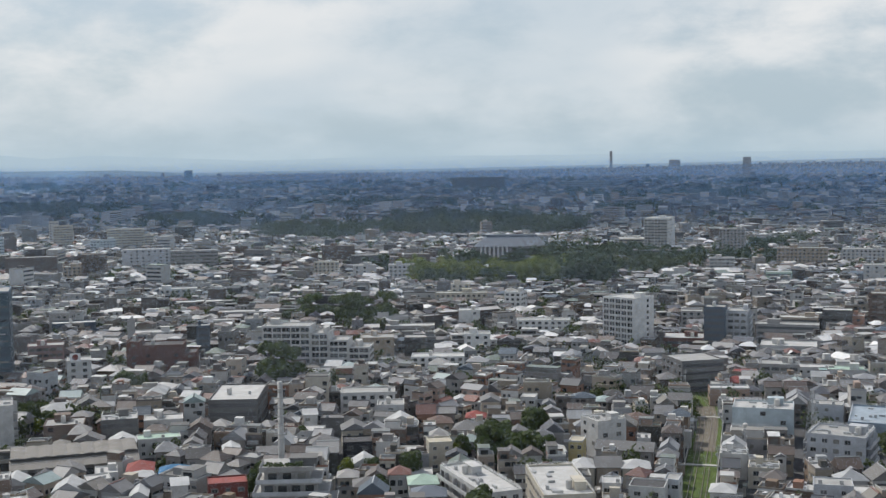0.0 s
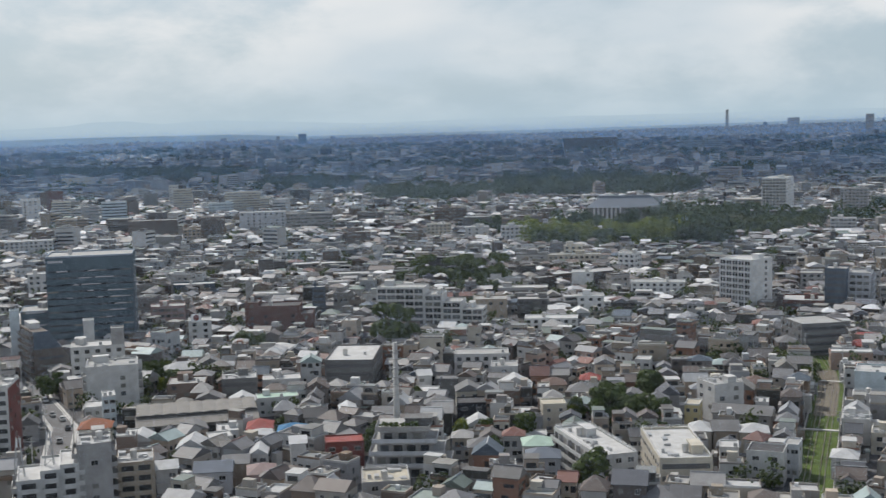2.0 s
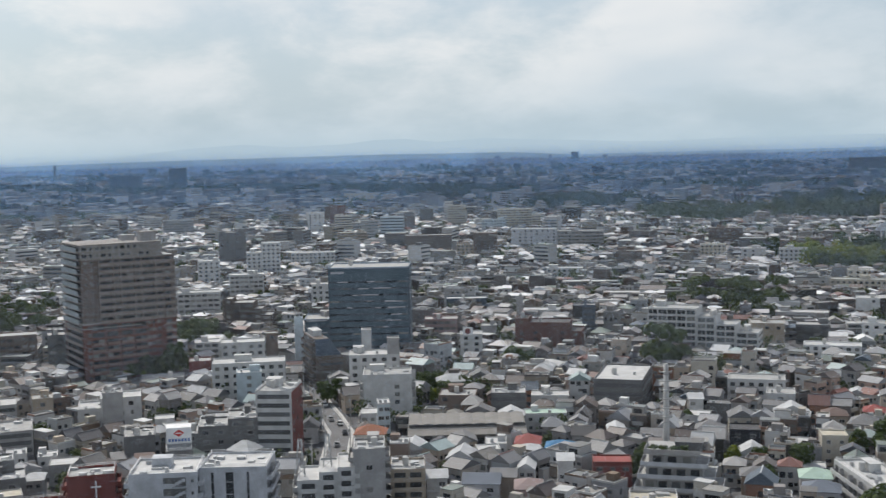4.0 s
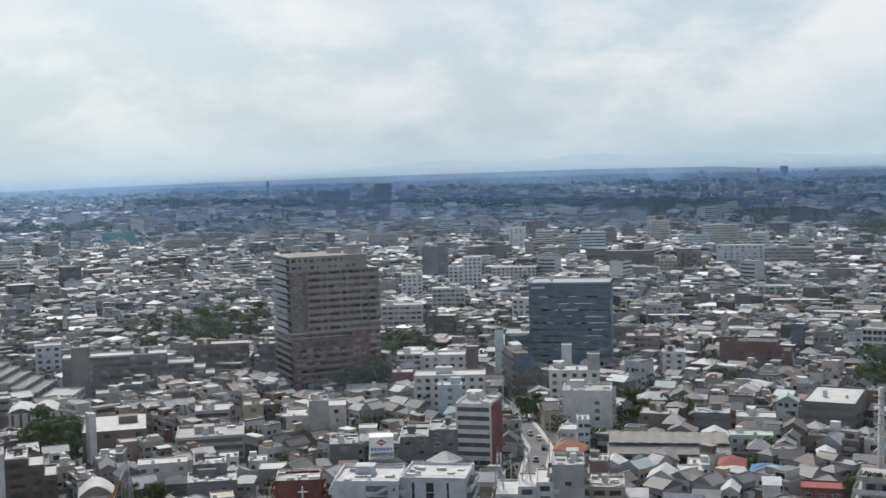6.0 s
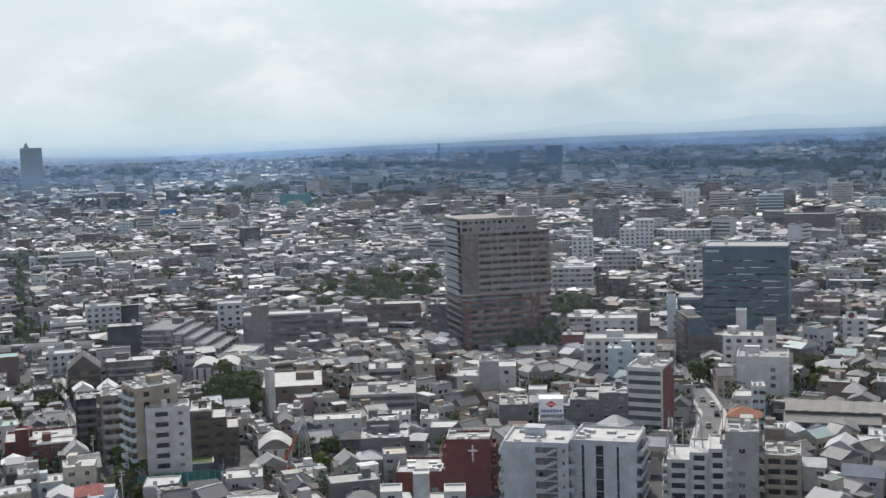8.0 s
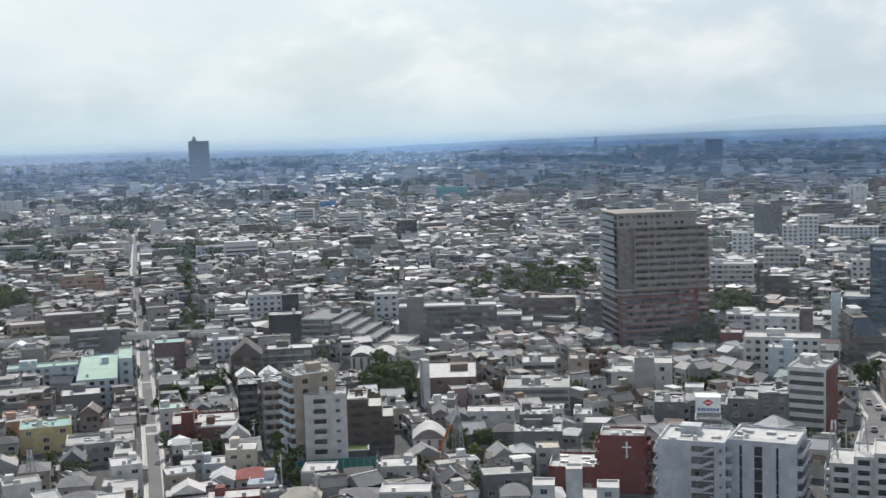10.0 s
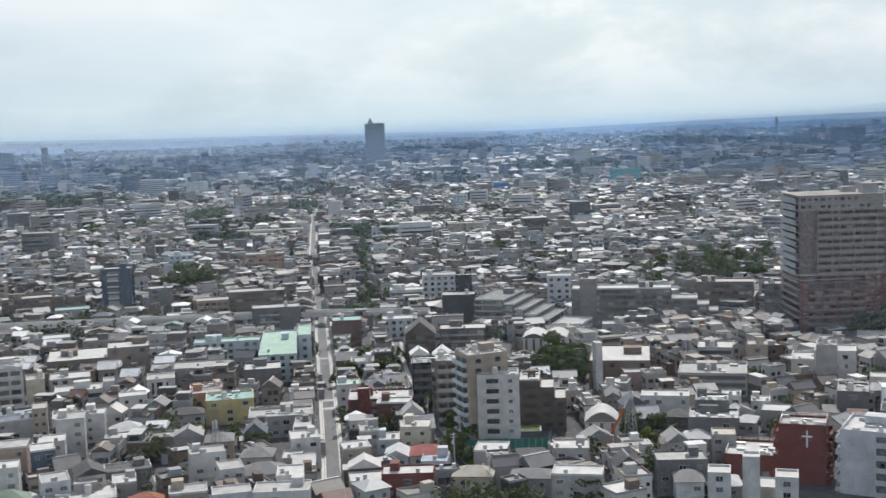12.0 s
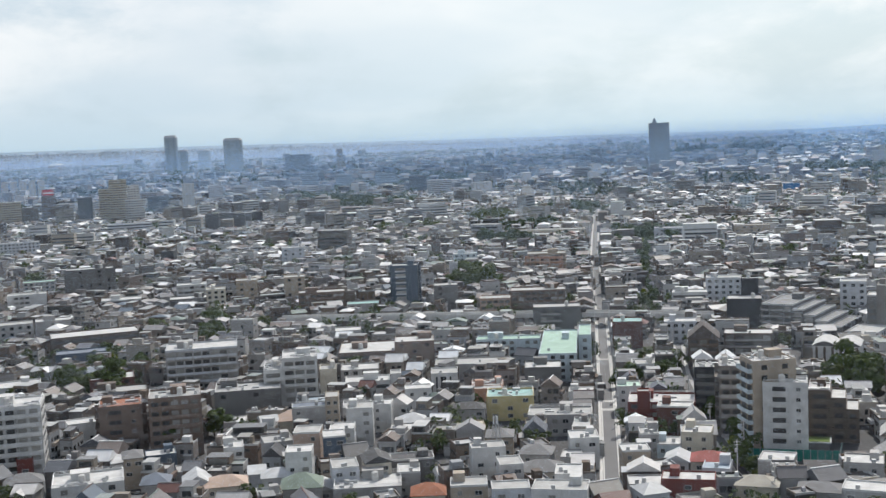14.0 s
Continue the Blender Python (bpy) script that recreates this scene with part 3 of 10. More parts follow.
def building(kind, label, x, y, z, w, d, h, yaw, floors, wall, front, right, roof, steps=((0, 1, 1),), sign=0, cross=0, spire=0, rail="", edge=""):
    top = thing(kind, x, y, z, yaw, label, kind.replace("_", " "))
    dist = math.hypot(x, y)
    far = dist > 400
    if dist < 2000:
        floors = max(1, round(h / 3.0))
    seed = int(abs(x * 13 + y * 7))
    rnd = random.Random(seed)
    deck = paint[roof]
    TAKEN.append((x, y, w / 2 + 2.0, d / 2 + 2.0, math.cos(radians(yaw)), math.sin(radians(yaw))))
    for i, (a, b, f) in enumerate(steps):
        x0, x1, hh = (a - 0.5) * w, (b - 0.5) * w, h * f
        sw, cx = x1 - x0, (x0 + x1) / 2
        inset = 0.02 * i
        part("wall", mesh_of("wall", *box(x0, x1, -d / 2 + inset, d / 2 - inset, -0.3, hh - 0.35), [paint[wall]]), top)
        if roof == "gable":
            v = [(-w / 2 - .5, -d / 2 - .5, hh - .4), (w / 2 + .5, -d / 2 - .5, hh - .4), (w / 2 + .5, d / 2 + .5, hh - .4), (-w / 2 - .5, d / 2 + .5, hh - .4), (0, -d / 2 - .5, hh + w * .42), (0, d / 2 + .5, hh + w * .42)]
            part("roof", mesh_of("roof", v, [(0, 4, 5, 3), (1, 2, 5, 4), (0, 1, 4), (2, 3, 5), (3, 2, 1, 0)], [deck]), top)
        else:
            roof_part = part("roof", mesh_of("roof", *box(x0 + .1, x1 - .1, -d / 2 + .1, d / 2 - .1, hh - .4, hh - .2), [deck]), top, label="flat roof")
            v, q = roof_rim(sw, d - 2 * inset)
            part("parapet", mesh_of("parapet", [(p[0] + cx, p[1], p[2] + hh - .36) for p in v], q, [paint[edge or ("steel" if wall == "glass" else wall)]]), roof_part)
            # roof clutter
            if sw > 6 and dist < 1500:
                hw, hd = min(sw * rnd.uniform(.18, .4), 6.5), min(d * rnd.uniform(.2, .4), 4.5)
                hx, hy = cx + rnd.choice((-1, 1)) * rnd.uniform(.1, .42) * (sw - hw), rnd.uniform(0, .3) * d
                if wall not in ("brickred", "black") and rnd.random() < .7:
                    part("roof_hut", mesh_of("roof_hut", *join(box(-hw / 2, hw / 2, -hd / 2, hd / 2, 0, 2.3), box(-hw / 2 - .15, hw / 2 + .15, -hd / 2 - .15, hd / 2 + .15, 2.3, 2.5)), [paint[wall if wall != "glass" else "grey"]]), roof_part, hx, hy, hh - .25)
                for k in range(rnd.randint(1, 3) if dist < 430 else (1 if dist < 520 else 0)):
                    part("air_conditioner", shared(("air_conditioner",), lambda: join(box(-.5, .5, -.4, .4, .12, 1.1), box(-.45, -.3, -.4, .4, 0, .12), box(.3, .45, -.4, .4, 0, .12)), metal_grey), roof_part,
                         cx + rnd.uniform(-.42, .42) * sw, rnd.uniform(-.4, -.05) * d, hh - .2, rnd.choice((0, 90)))
                if dist < 430:
                    # thin pipe railing and low ducts on the deck
                    rw, rd = sw / 2 - .35, d / 2 - .35
                    bars = [box(cx - rw, cx + rw, s * rd - .04, s * rd + .04, z, z + .07) for s in (-1, 1) for z in (1.0, 1.35)] + [box(cx + s * rw - .04, cx + s * rw + .04, -rd, rd, z, z + .07) for s in (-1, 1) for z in (1.0, 1.35)]
                    posts = max(2, int(sw / 2.5))
                    bars += [box(cx + (k / posts - .5) * 2 * rw - .04, cx + (k / posts - .5) * 2 * rw + .04, s * rd - .04, s * rd + .04, .3, 1.35) for k in range(posts + 1) for s in (-1, 1)]
                    tagged(part("roof_railing", mesh_of("roof_railing", *join(*bars), [sign_white]), roof_part, 0, 0, hh - .36), kind="stuff")
                    ducts = [box(cx + u - a, cx + u + a, v - c2, v + c2, 0, .35 + .5 * rnd.random()) for u, v, a, c2 in [(rnd.uniform(-.4, .4) * sw, rnd.uniform(-.4, .4) * d, rnd.uniform(.3, 1.6), rnd.uniform(.25, 1.0)) for _ in range(6)]]
                    tagged(part("roof_duct", mesh_of("roof_duct", *join(*ducts), [metal_grey]), roof_part, 0, 0, hh - .2), kind="stuff")
                if rnd.random() < .5:
                    part("water_tank", shared(("water_tank",), lambda: join(tube(0, 0, .5, 2.3, .9, .9, 12), tube(0, 0, 2.3, 2.6, .9, .3, 12), box(-.7, .7, -.7, .7, 0, .5)), concrete), roof_part, hx + hw * .1, hy - hd * .9, hh - .2)
        face(top, front, sw - 0.4, hh, 0, max(1, round(floors * f)), wall, far, seed + i, cx, -d / 2 + inset, 0, rail)
        if i == len(steps) - 1:
            face(top, right, d - 0.6, hh, 0, max(1, round(floors * f)), wall, far or dist > 330, seed + 50, x1, 0, 90)
        if i == 0:
            face(top, "win" if right in ("brick", "glass") else right, d - 0.6, hh, 0, max(1, round(floors * f)), wall, far or dist > 330, seed + 51, x0, 0, -90)
    if sign:
        part("sign_board", mesh_of("sign_board", *box(-2.2, 2.2, -.3, 0, 0, 3.4), [sign_white]), top, -w * .15, -d / 2, h)
        part("sign_disc", mesh_of("sign_disc", [(1.3 * math.cos(i * .4488), -.31, 1.7 + 1.3 * math.sin(i * .4488)) for i in range(14)], [tuple(range(14))], [paint["dkred"]]), top, -w * .15, -d / 2, h, label="round red emblem")
    if cross:
        part("cross", mesh_of("cross", *join(box(-.18, .18, -.25, 0, 0, 4.4), box(-1.25, 1.25, -.25, 0, 2.7, 3.05)), [sign_white]), top, w * .1, -d / 2, h - 5.6, label="white wall cross")
    if spire:
        part("spire", mesh_of("spire", *tube(0, 0, 0, 12, 6, .2, 8), [paint["steel"]]), top, -w * .22, -d * .2, h)
    return top




# ---- leaves ----
def crown(rng, height, radius, lobes, leaves, size, jitter=.4):
    """Leaf quads gathered in uneven clumps; returns verts and quads."""
    a = rng.uniform(0, 2 * np.pi, lobes)
    rr = radius * np.sqrt(rng.uniform(0, 1, lobes)) * .62
    zz = rng.uniform(.26, .84, lobes) * height
    cen = np.stack([rr * np.cos(a), rr * np.sin(a), zz], 1)
    cr = radius * rng.uniform(.38, .6, lobes)
    pick = rng.integers(0, lobes, leaves)
    dirs = rng.normal(size=(leaves, 3))
    dirs /= np.linalg.norm(dirs, axis=1)[:, None]
    dirs[:, 2] = np.where(dirs[:, 2] < -.4, -dirs[:, 2], dirs[:, 2])
    p = cen[pick] + dirs * (cr[pick] * rng.uniform(.72, 1.08, leaves))[:, None] * np.array([1, 1, .85])
    nrm = dirs + rng.normal(size=(leaves, 3)) * jitter
    nrm /= np.linalg.norm(nrm, axis=1)[:, None]
    t = np.cross(nrm, rng.normal(size=(leaves, 3)))
    t /= np.linalg.norm(t, axis=1)[:, None]
    b = np.cross(nrm, t)
    s = (size * rng.uniform(.6, 1.3, leaves))[:, None]
    v = np.stack([p - t * s - b * s * .6, p + t * s * .8 - b * s, p + t * s + b * s * .7, p - t * s * .7 + b * s], 1).reshape(-1, 3)
    return v


def quads_mesh(name, v, mat):
    me = bpy.data.meshes.new(name)
    n = len(v) // 4
    me.vertices.add(len(v))
    me.vertices.foreach_set("co", np.asarray(v, dtype=np.float32).ravel())
    me.loops.add(4 * n)
    me.loops.foreach_set("vertex_index", np.arange(4 * n, dtype=np.int32))
    me.polygons.add(n)
    me.polygons.foreach_set("loop_start", np.arange(0, 4 * n, 4, dtype=np.int32))
    me.materials.append(mat)
    me.polygons.foreach_set("use_smooth", np.zeros(n, dtype=bool))
    me.update(calc_edges=True)
    return me




# ---- tall apartment tower with a dark brick-brown base ----
def apartment_tower(x, y, w, d, h, yaw):
    """w: narrow glazed side, d: the long side with the balconies."""
    top = thing("apartment_tower", x, y, 0, yaw, "tall brown-grey apartment tower with a dark red-brown base and balconies", "apartment tower")
    TAKEN.append((x, y, w / 2 + 3, d / 2 + 3, math.cos(radians(yaw)), math.sin(radians(yaw))))
    n, low_n = 19, 8
    fh = h / n
    low, body = low_n * fh, h - 2 * fh
    part("base_wall", mesh_of("base_wall", *box(-w / 2, w / 2, -d / 2, d / 2, -.3, low), [tower_base]), top, label="dark red-brown tiled base")
    part("wall", mesh_of("wall", *box(-w / 2 + .15, w / 2 - .15, -d / 2 + .15, d / 2 - .15, low, body), [tower_wall]), top)
    part("crown_wall", mesh_of("crown_wall", *box(-w / 2 + .1, w / 2 - .1, -d / 2 + .1, d * .36, body, h), [tower_pale]), top, label="pale top storeys")
    part("roof", mesh_of("roof", *box(-w / 2 + .4, w / 2 - .4, -d / 2 + .4, d * .355, h, h + .2), [paint["flat_grey"]]), top)
    part("terrace", mesh_of("terrace", *box(-w / 2 + .3, w / 2 - .3, d * .365, d / 2 - .2, body, body + .2), [paint["flat_grey"]]), top)
    part("string_course", mesh_of("string_course", *box(-w / 2 - .5, w / 2 + .5, -d / 2 - .5, d * .12, -.3, .3), [paint["grey"]]), top, 0, 0, low + .2)
    part("string_course", mesh_of("string_course", *box(-w / 2 - .3, w / 2 + .3, -d / 2 - .3, d * .12, -.15, .15), [paint["grey"]]), top, 0, 0, low - 1.9)
    for z in (body, h - fh, h):
        part("cornice", mesh_of("cornice", *box(-w / 2 - .45, w / 2 + .45, -d / 2 - .45, d * .37, -.22, .22), [tower_pale]), top, 0, 0, z)
    hut = part("roof_hut", mesh_of("roof_hut", *box(-3.0, 3.0, -3.4, 3.4, 0, 4.0), [paint["grey"]]), top, w * .2, d * .27, h)
    part("cap", mesh_of("cap", *box(-3.2, 3.2, -3.6, 3.6, 4.0, 4.3), [tower_pale]), hut)
    part("roof_hut", mesh_of("roof_hut", *box(-2, 2, -3, 3, 0, 2.6), [paint["grey"]]), top, -w * .1, d * .12, h)
    posts = [box(w / 2 - .7, w / 2 - .6, d * (-.48 + .042 * i) - .05, d * (-.48 + .042 * i) + .05, .1, 1.3) for i in range(21)] + [box(w / 2 - .7, w / 2 - .6, -d * .48, d * .36, q, q + .08) for q in (.7, 1.25)]
    tagged(part("roof_railing", mesh_of("roof_railing", *join(*posts), [metal_grey]), top, 0, 0, h + .2), kind="stuff")
    side = w / 2
    u0, u1 = -.32, .36  # the stretch of long balconies
    span, mid = (u1 - u0) * d, (u0 + u1) / 2 * d
    rail = shared(("tower_rail",), lambda: box(-span / 2, span / 2, -1.3, -1.18, .05, 1.15), tower_rail)
    slab = shared(("tower_slab_edge",), lambda: box(-span / 2 - .1, span / 2 + .1, -1.4, 0, -.2, .03), tower_pale)
    short = shared(("tower_bay",), lambda: join(box(-2.7, 2.7, -1.25, -1.12, 0, 1.0), box(-2.7, 2.7, -1.25, 0, -.18, 0), box(-2.7, -2.58, -1.12, 0, 0, 1), box(2.58, 2.7, -1.12, 0, 0, 1)), tower_low_rail)
    corner = shared(("tower_corner",), lambda: join(box(-2.5, 2.5, -1.5, 0, -.2, .03), box(-2.5, 2.5, -1.5, -1.38, .03, 1.0), box(2.38, 2.5, -1.38, 0, .03, 1.0)), tower_rail)
    door = shared(("tower_door",), lambda: box(-1.3, 1.3, -.05, 0, 0, 2.1), glass_dark)
    curtain = shared(("tower_curtained",), lambda: box(-1.3, 1.3, -.05, 0, 0, 2.1), glass_curtain)
    screen = shared(("tower_screen",), lambda: box(-.16, .16, -1.2, 0, 0, fh - .2), tower_rail)
    pick = random.Random(12)
    bays = (-.345, -.195, -.045, .105)
    for k in range(n):
        z = k * fh + .2
        if k < low_n:
            for i, u in enumerate(bays):
                if 0 < k < 6:
                    part("balcony", short, top, side, u * d, z, 90)
                for v in (-1.35, 1.35):
                    part("window", door if pick.random() < .75 else curtain, top, side, u * d + v, z + .1, 90)
            for u in (-.44, .20, .25, .31):
                part("window", window_mesh(1.4, 1.5), top, side, u * d, z + .6, 90)
        elif k < n - 2:
            part("balcony", rail, top, side - .15, mid, z, 90)
            part("slab_edge", slab, top, side - .15, mid, z, 90)
            for i in range(9):
                v = mid + (i - 4) * span / 9
                for e in (-.9, .9) if pick.random() < .6 else (0,):
                    part("glazed_door", door if pick.random() < .4 else curtain, top, side - .15, v + e * .75, z + .08, 90)
                if i % 3 != 1:
                    part("screen", screen, top, side - .15, v - span / 18, z, 90)
            for u in (-.45, -.39):
                part("window", window_mesh(1.1, 1.3), top, side - .15, u * d, z + .8, 90)
        else:
            for i in range(11):
                part("window", window_mesh(1.5 if i % 3 else 2.2, 1.7), top, side - .1, (-.46 + i * .067) * d, z + .5, 90)
            part("crown_balcony", shared(("tower_crown_balcony",), lambda: join(box(-3.2, 3.2, -1.4, 0, -.2, .05), box(-3.2, 3.2, -1.4, -1.28, .05, .95)), tower_pale), top, side - .1, .29 * d, z, 90)
        if k < n - 2:
            part("corner_balcony", corner, top, side, .435 * d, z, 90)
            part("glazed_door", door, top, side, .42 * d, z + .1, 90)
        # glazed end
        if k >= low_n:
            end = part("end_balcony", shared(("end_balcony",), lambda: box(-w * .42, w * .46, -1.5, -1.42, .08, 2.0), end_glass), top, 0, -d / 2, z, label="pale translucent balcony glass")
            part("slab", shared(("end_slab",), lambda: box(-w * .43, w * .47, -1.6, 0, -.2, .05), tower_pale), end)
        else:
            end = part("end_balcony", shared(("end_balcony_low",), lambda: box(-w * .42, w * .46, -1.3, -1.2, .05, 1.0), tower_rail), top, 0, -d / 2, z)
            part("slab", shared(("end_slab_low",), lambda: box(-w * .43, w * .47, -1.4, 0, -.2, .05), tower_pale), end)
        part("window", shared(("end_window",), lambda: box(-w * .40, w * .44, -.06, 0, 0, 2.1), glass_dark), top, 0, -d / 2, z + .1)
    for u in (-.49, -.36, .37, .49):
        part("pilaster", mesh_of("pilaster", *box(-.25, .25, -.35, 0, low, body), [tower_wall]), top, side - .12, u * d, 0, 90)
    return top


def chimney(x, y, h, label):
    top = thing("chimney", x, y, 0, 0, label, "chimney")
    part("shaft", mesh_of("shaft", *tube(0, 0, -.3, h, 1.05, .75, 18), [concrete], smooth=True), top)
    part("plinth", mesh_of("plinth", *box(-1.7, 1.7, -1.7, 1.7, -.2, 3.0), [concrete]), top)
    for k in range(5):
        part("hoop", mesh_of("hoop", *tube(0, 0, 0, .25, 1.02 - .04 * k, 1.02 - .04 * k, 18), [metal_grey]), top, 0, 0, h * (.3 + .15 * k))
    for k in range(6):
        part("lamp_arm", mesh_of("lamp_arm", *box(-1.5, 1.5, -.05, .05, 0, .1), [metal_grey]), top, 0, 0, h * .68 + k * 1.1, 30 * k)
    for k in range(6):
        part("arm", shared(("chimney_arm",), lambda: join(box(-1.9, 1.9, -.12, .12, 0, .3), box(-1.9, -1.6, -.12, .12, 0, .7), box(1.6, 1.9, -.12, .12, 0, .7)), concrete), top, 0, -1.1, h * (.5 + .085 * k), 12)
    return top


def lattice_mast(x, y, z, h, label):
    top = thing("antenna_mast", x, y, z, 20, label, "mast")
    if z == 0:
        TAKEN.append((x, y, 5, 5, 1, 0))
    b, t = h * .07 + .5, .35
    for sx in (-1, 1):
        for sy in (-1, 1):
            part("leg", mesh_of("leg", *rod((sx * b, sy * b, 0), (sx * t, sy * t, h), .11), [metal_grey]), top)
    n = max(4, int(h / 1.8))
    for k in range(n):
        f0, f1 = k / n, (k + 1) / n
        a, c = b + (t - b) * f0, b + (t - b) * f1
        for sx, sy, ex, ey in ((-1, -1, 1, -1), (1, -1, 1, 1), (1, 1, -1, 1), (-1, 1, -1, -1)):
            part("brace", mesh_of("brace", *rod((sx * a, sy * a, h * f0), (ex * c, ey * c, h * f1), .06), [metal_grey]), top)
    for k in range(3):
        part("antenna", mesh_of("antenna", *tube(.6, 0, 0, 2.2, .18, .18, 8), [sign_white]), top, 0, 0, h - 2.5, 120 * k)
    return top


def billboard(x, y, z, yaw):
    """White rooftop board with a red diamond and a line of unreadable blue writing."""
    top = thing("billboard", x, y, z, yaw, "white rooftop billboard with a red diamond emblem", "sign")
    part("board", mesh_of("board", *box(-3.4, 3.4, -.5, 4.6, 1.2, 5.6), [sign_white]), top)
    part("plinth", mesh_of("plinth", *box(-3.0, 3.0, -.1, 4.2, 0, 1.2), [metal_grey]), top)
    for px, py, a in ((0, 0, 0), (3.42, 2.05, 90)):
        off = 0 if a == 0 else .5
        part("emblem", mesh_of("emblem", [(-1.5, -.52 + off, 4.1), (0, -.52 + off, 3.1), (1.5, -.52 + off, 4.1), (0, -.52 + off, 5.1)], [(0, 1, 2, 3)], [sign_red]), top, px, py, 0, a, label="red diamond emblem")
        part("emblem_bar", mesh_of("emblem_bar", [(-.8, -.53 + off, 3.95), (.8, -.53 + off, 3.95), (.8, -.53 + off, 4.25), (-.8, -.53 + off, 4.25)], [(0, 1, 2, 3)], [sign_white]), top, px, py, 0, a)
        for k in range(7 if a == 0 else 4):
            u = -2.8 + k * .85 if a == 0 else -1.6 + k * .85
            part("writing_bar", mesh_of("writing_bar", [(u, -.52 + off, 1.8), (u + .6, -.52 + off, 1.8), (u + .6, -.52 + off, 2.6), (u, -.52 + off, 2.6)], [(0, 1, 2, 3)], [sign_blue]), top, px, py, 0, a)
    return top


def park_hall(x, y, yaw, w, d, h):
    """Grey hip-roofed hall with white columns."""
    top = thing("memorial_hall", x, y, 0, yaw, "grey hall with a hipped metal roof and white columns", "hall")
    TAKEN.append((x, y, w / 2 + 2, d / 2 + 2, math.cos(radians(yaw)), math.sin(radians(yaw))))
    part("wall", mesh_of("wall", *box(-w / 2, w / 2, -d / 2, d / 2, -.3, h), [paint["dkgrey"]]), top)
    e, r = 1.5, h + 8.5
    v = [(-w / 2 - e, -d / 2 - e, h), (w / 2 + e, -d / 2 - e, h), (w / 2 + e, d / 2 + e, h), (-w / 2 - e, d / 2 + e, h), (-w * .36, -d * .1, r), (w * .36, -d * .1, r), (w * .36, d * .1, r), (-w * .36, d * .1, r)]
    part("roof", mesh_of("roof", v, [(0, 1, 5, 4), (1, 2, 6, 5), (2, 3, 7, 6), (3, 0, 4, 7), (4, 5, 6, 7), (3, 2, 1, 0)], [paint["slate"]]), top, label="blue-grey hipped metal roof")
    part("ridge", mesh_of("ridge", *box(-w * .36, w * .36, -d * .1, d * .1, r - .4, r + 1.6), [paint["slate"]]), top)
    for k in range(7):
        part("column", mesh_of("column", *tube(0, 0, 0, h, .9, .8, 10), [paint["white"]]), top, -w * .42 + k * w * .06, -d / 2 - 1.0, 0)
    part("wing", mesh_of("wing", *box(-w * .72, -w / 2, -d / 2, d * .2, -.3, h * .75), [paint["white"]]), top)
    return top


paint["school_roof"] = material("school_roof", [(.25, .238, .222)], 0.8, spread=0.2)
paint["tan_grey"] = material("tan_grey", [(.22, .20, .185)], 0.8, streak=0.25, spread=0.2)


WORDS = {"flat_white": "white flat roof", "flat_grey": "grey flat roof", "flat_beige": "beige flat roof", "flat_blue": "pale blue flat roof", "flat_turq": "turquoise flat roof", "mint": "pale green roof",
         "lightroof": "pale metal roof", "greyroof": "grey tiled roof", "darkroof": "dark grey roof", "brownroof": "brown tiled roof", "redroof": "red roof", "blueroof": "bright blue roof", "slate": "blue-grey roof",
         "terracotta": "terracotta tiled roof", "peach": "peach tiled roof", "greenroof": "grey-green roof", "pinkroof": "pinkish roof", "beigeroof": "beige tiled roof"}
TONES = {"white": "white", "cream": "cream", "grey": "grey", "dkgrey": "dark grey", "brown": "brown", "redbrown": "dark red-brown", "dkred": "dark red", "tan": "tan", "ltblue": "pale blue", "lav": "bluish white",
         "dkblue": "dark blue", "black": "black", "yellow": "yellow", "salmon": "salmon", "peach": "peach", "pink": "pinkish", "turqwall": "teal"}


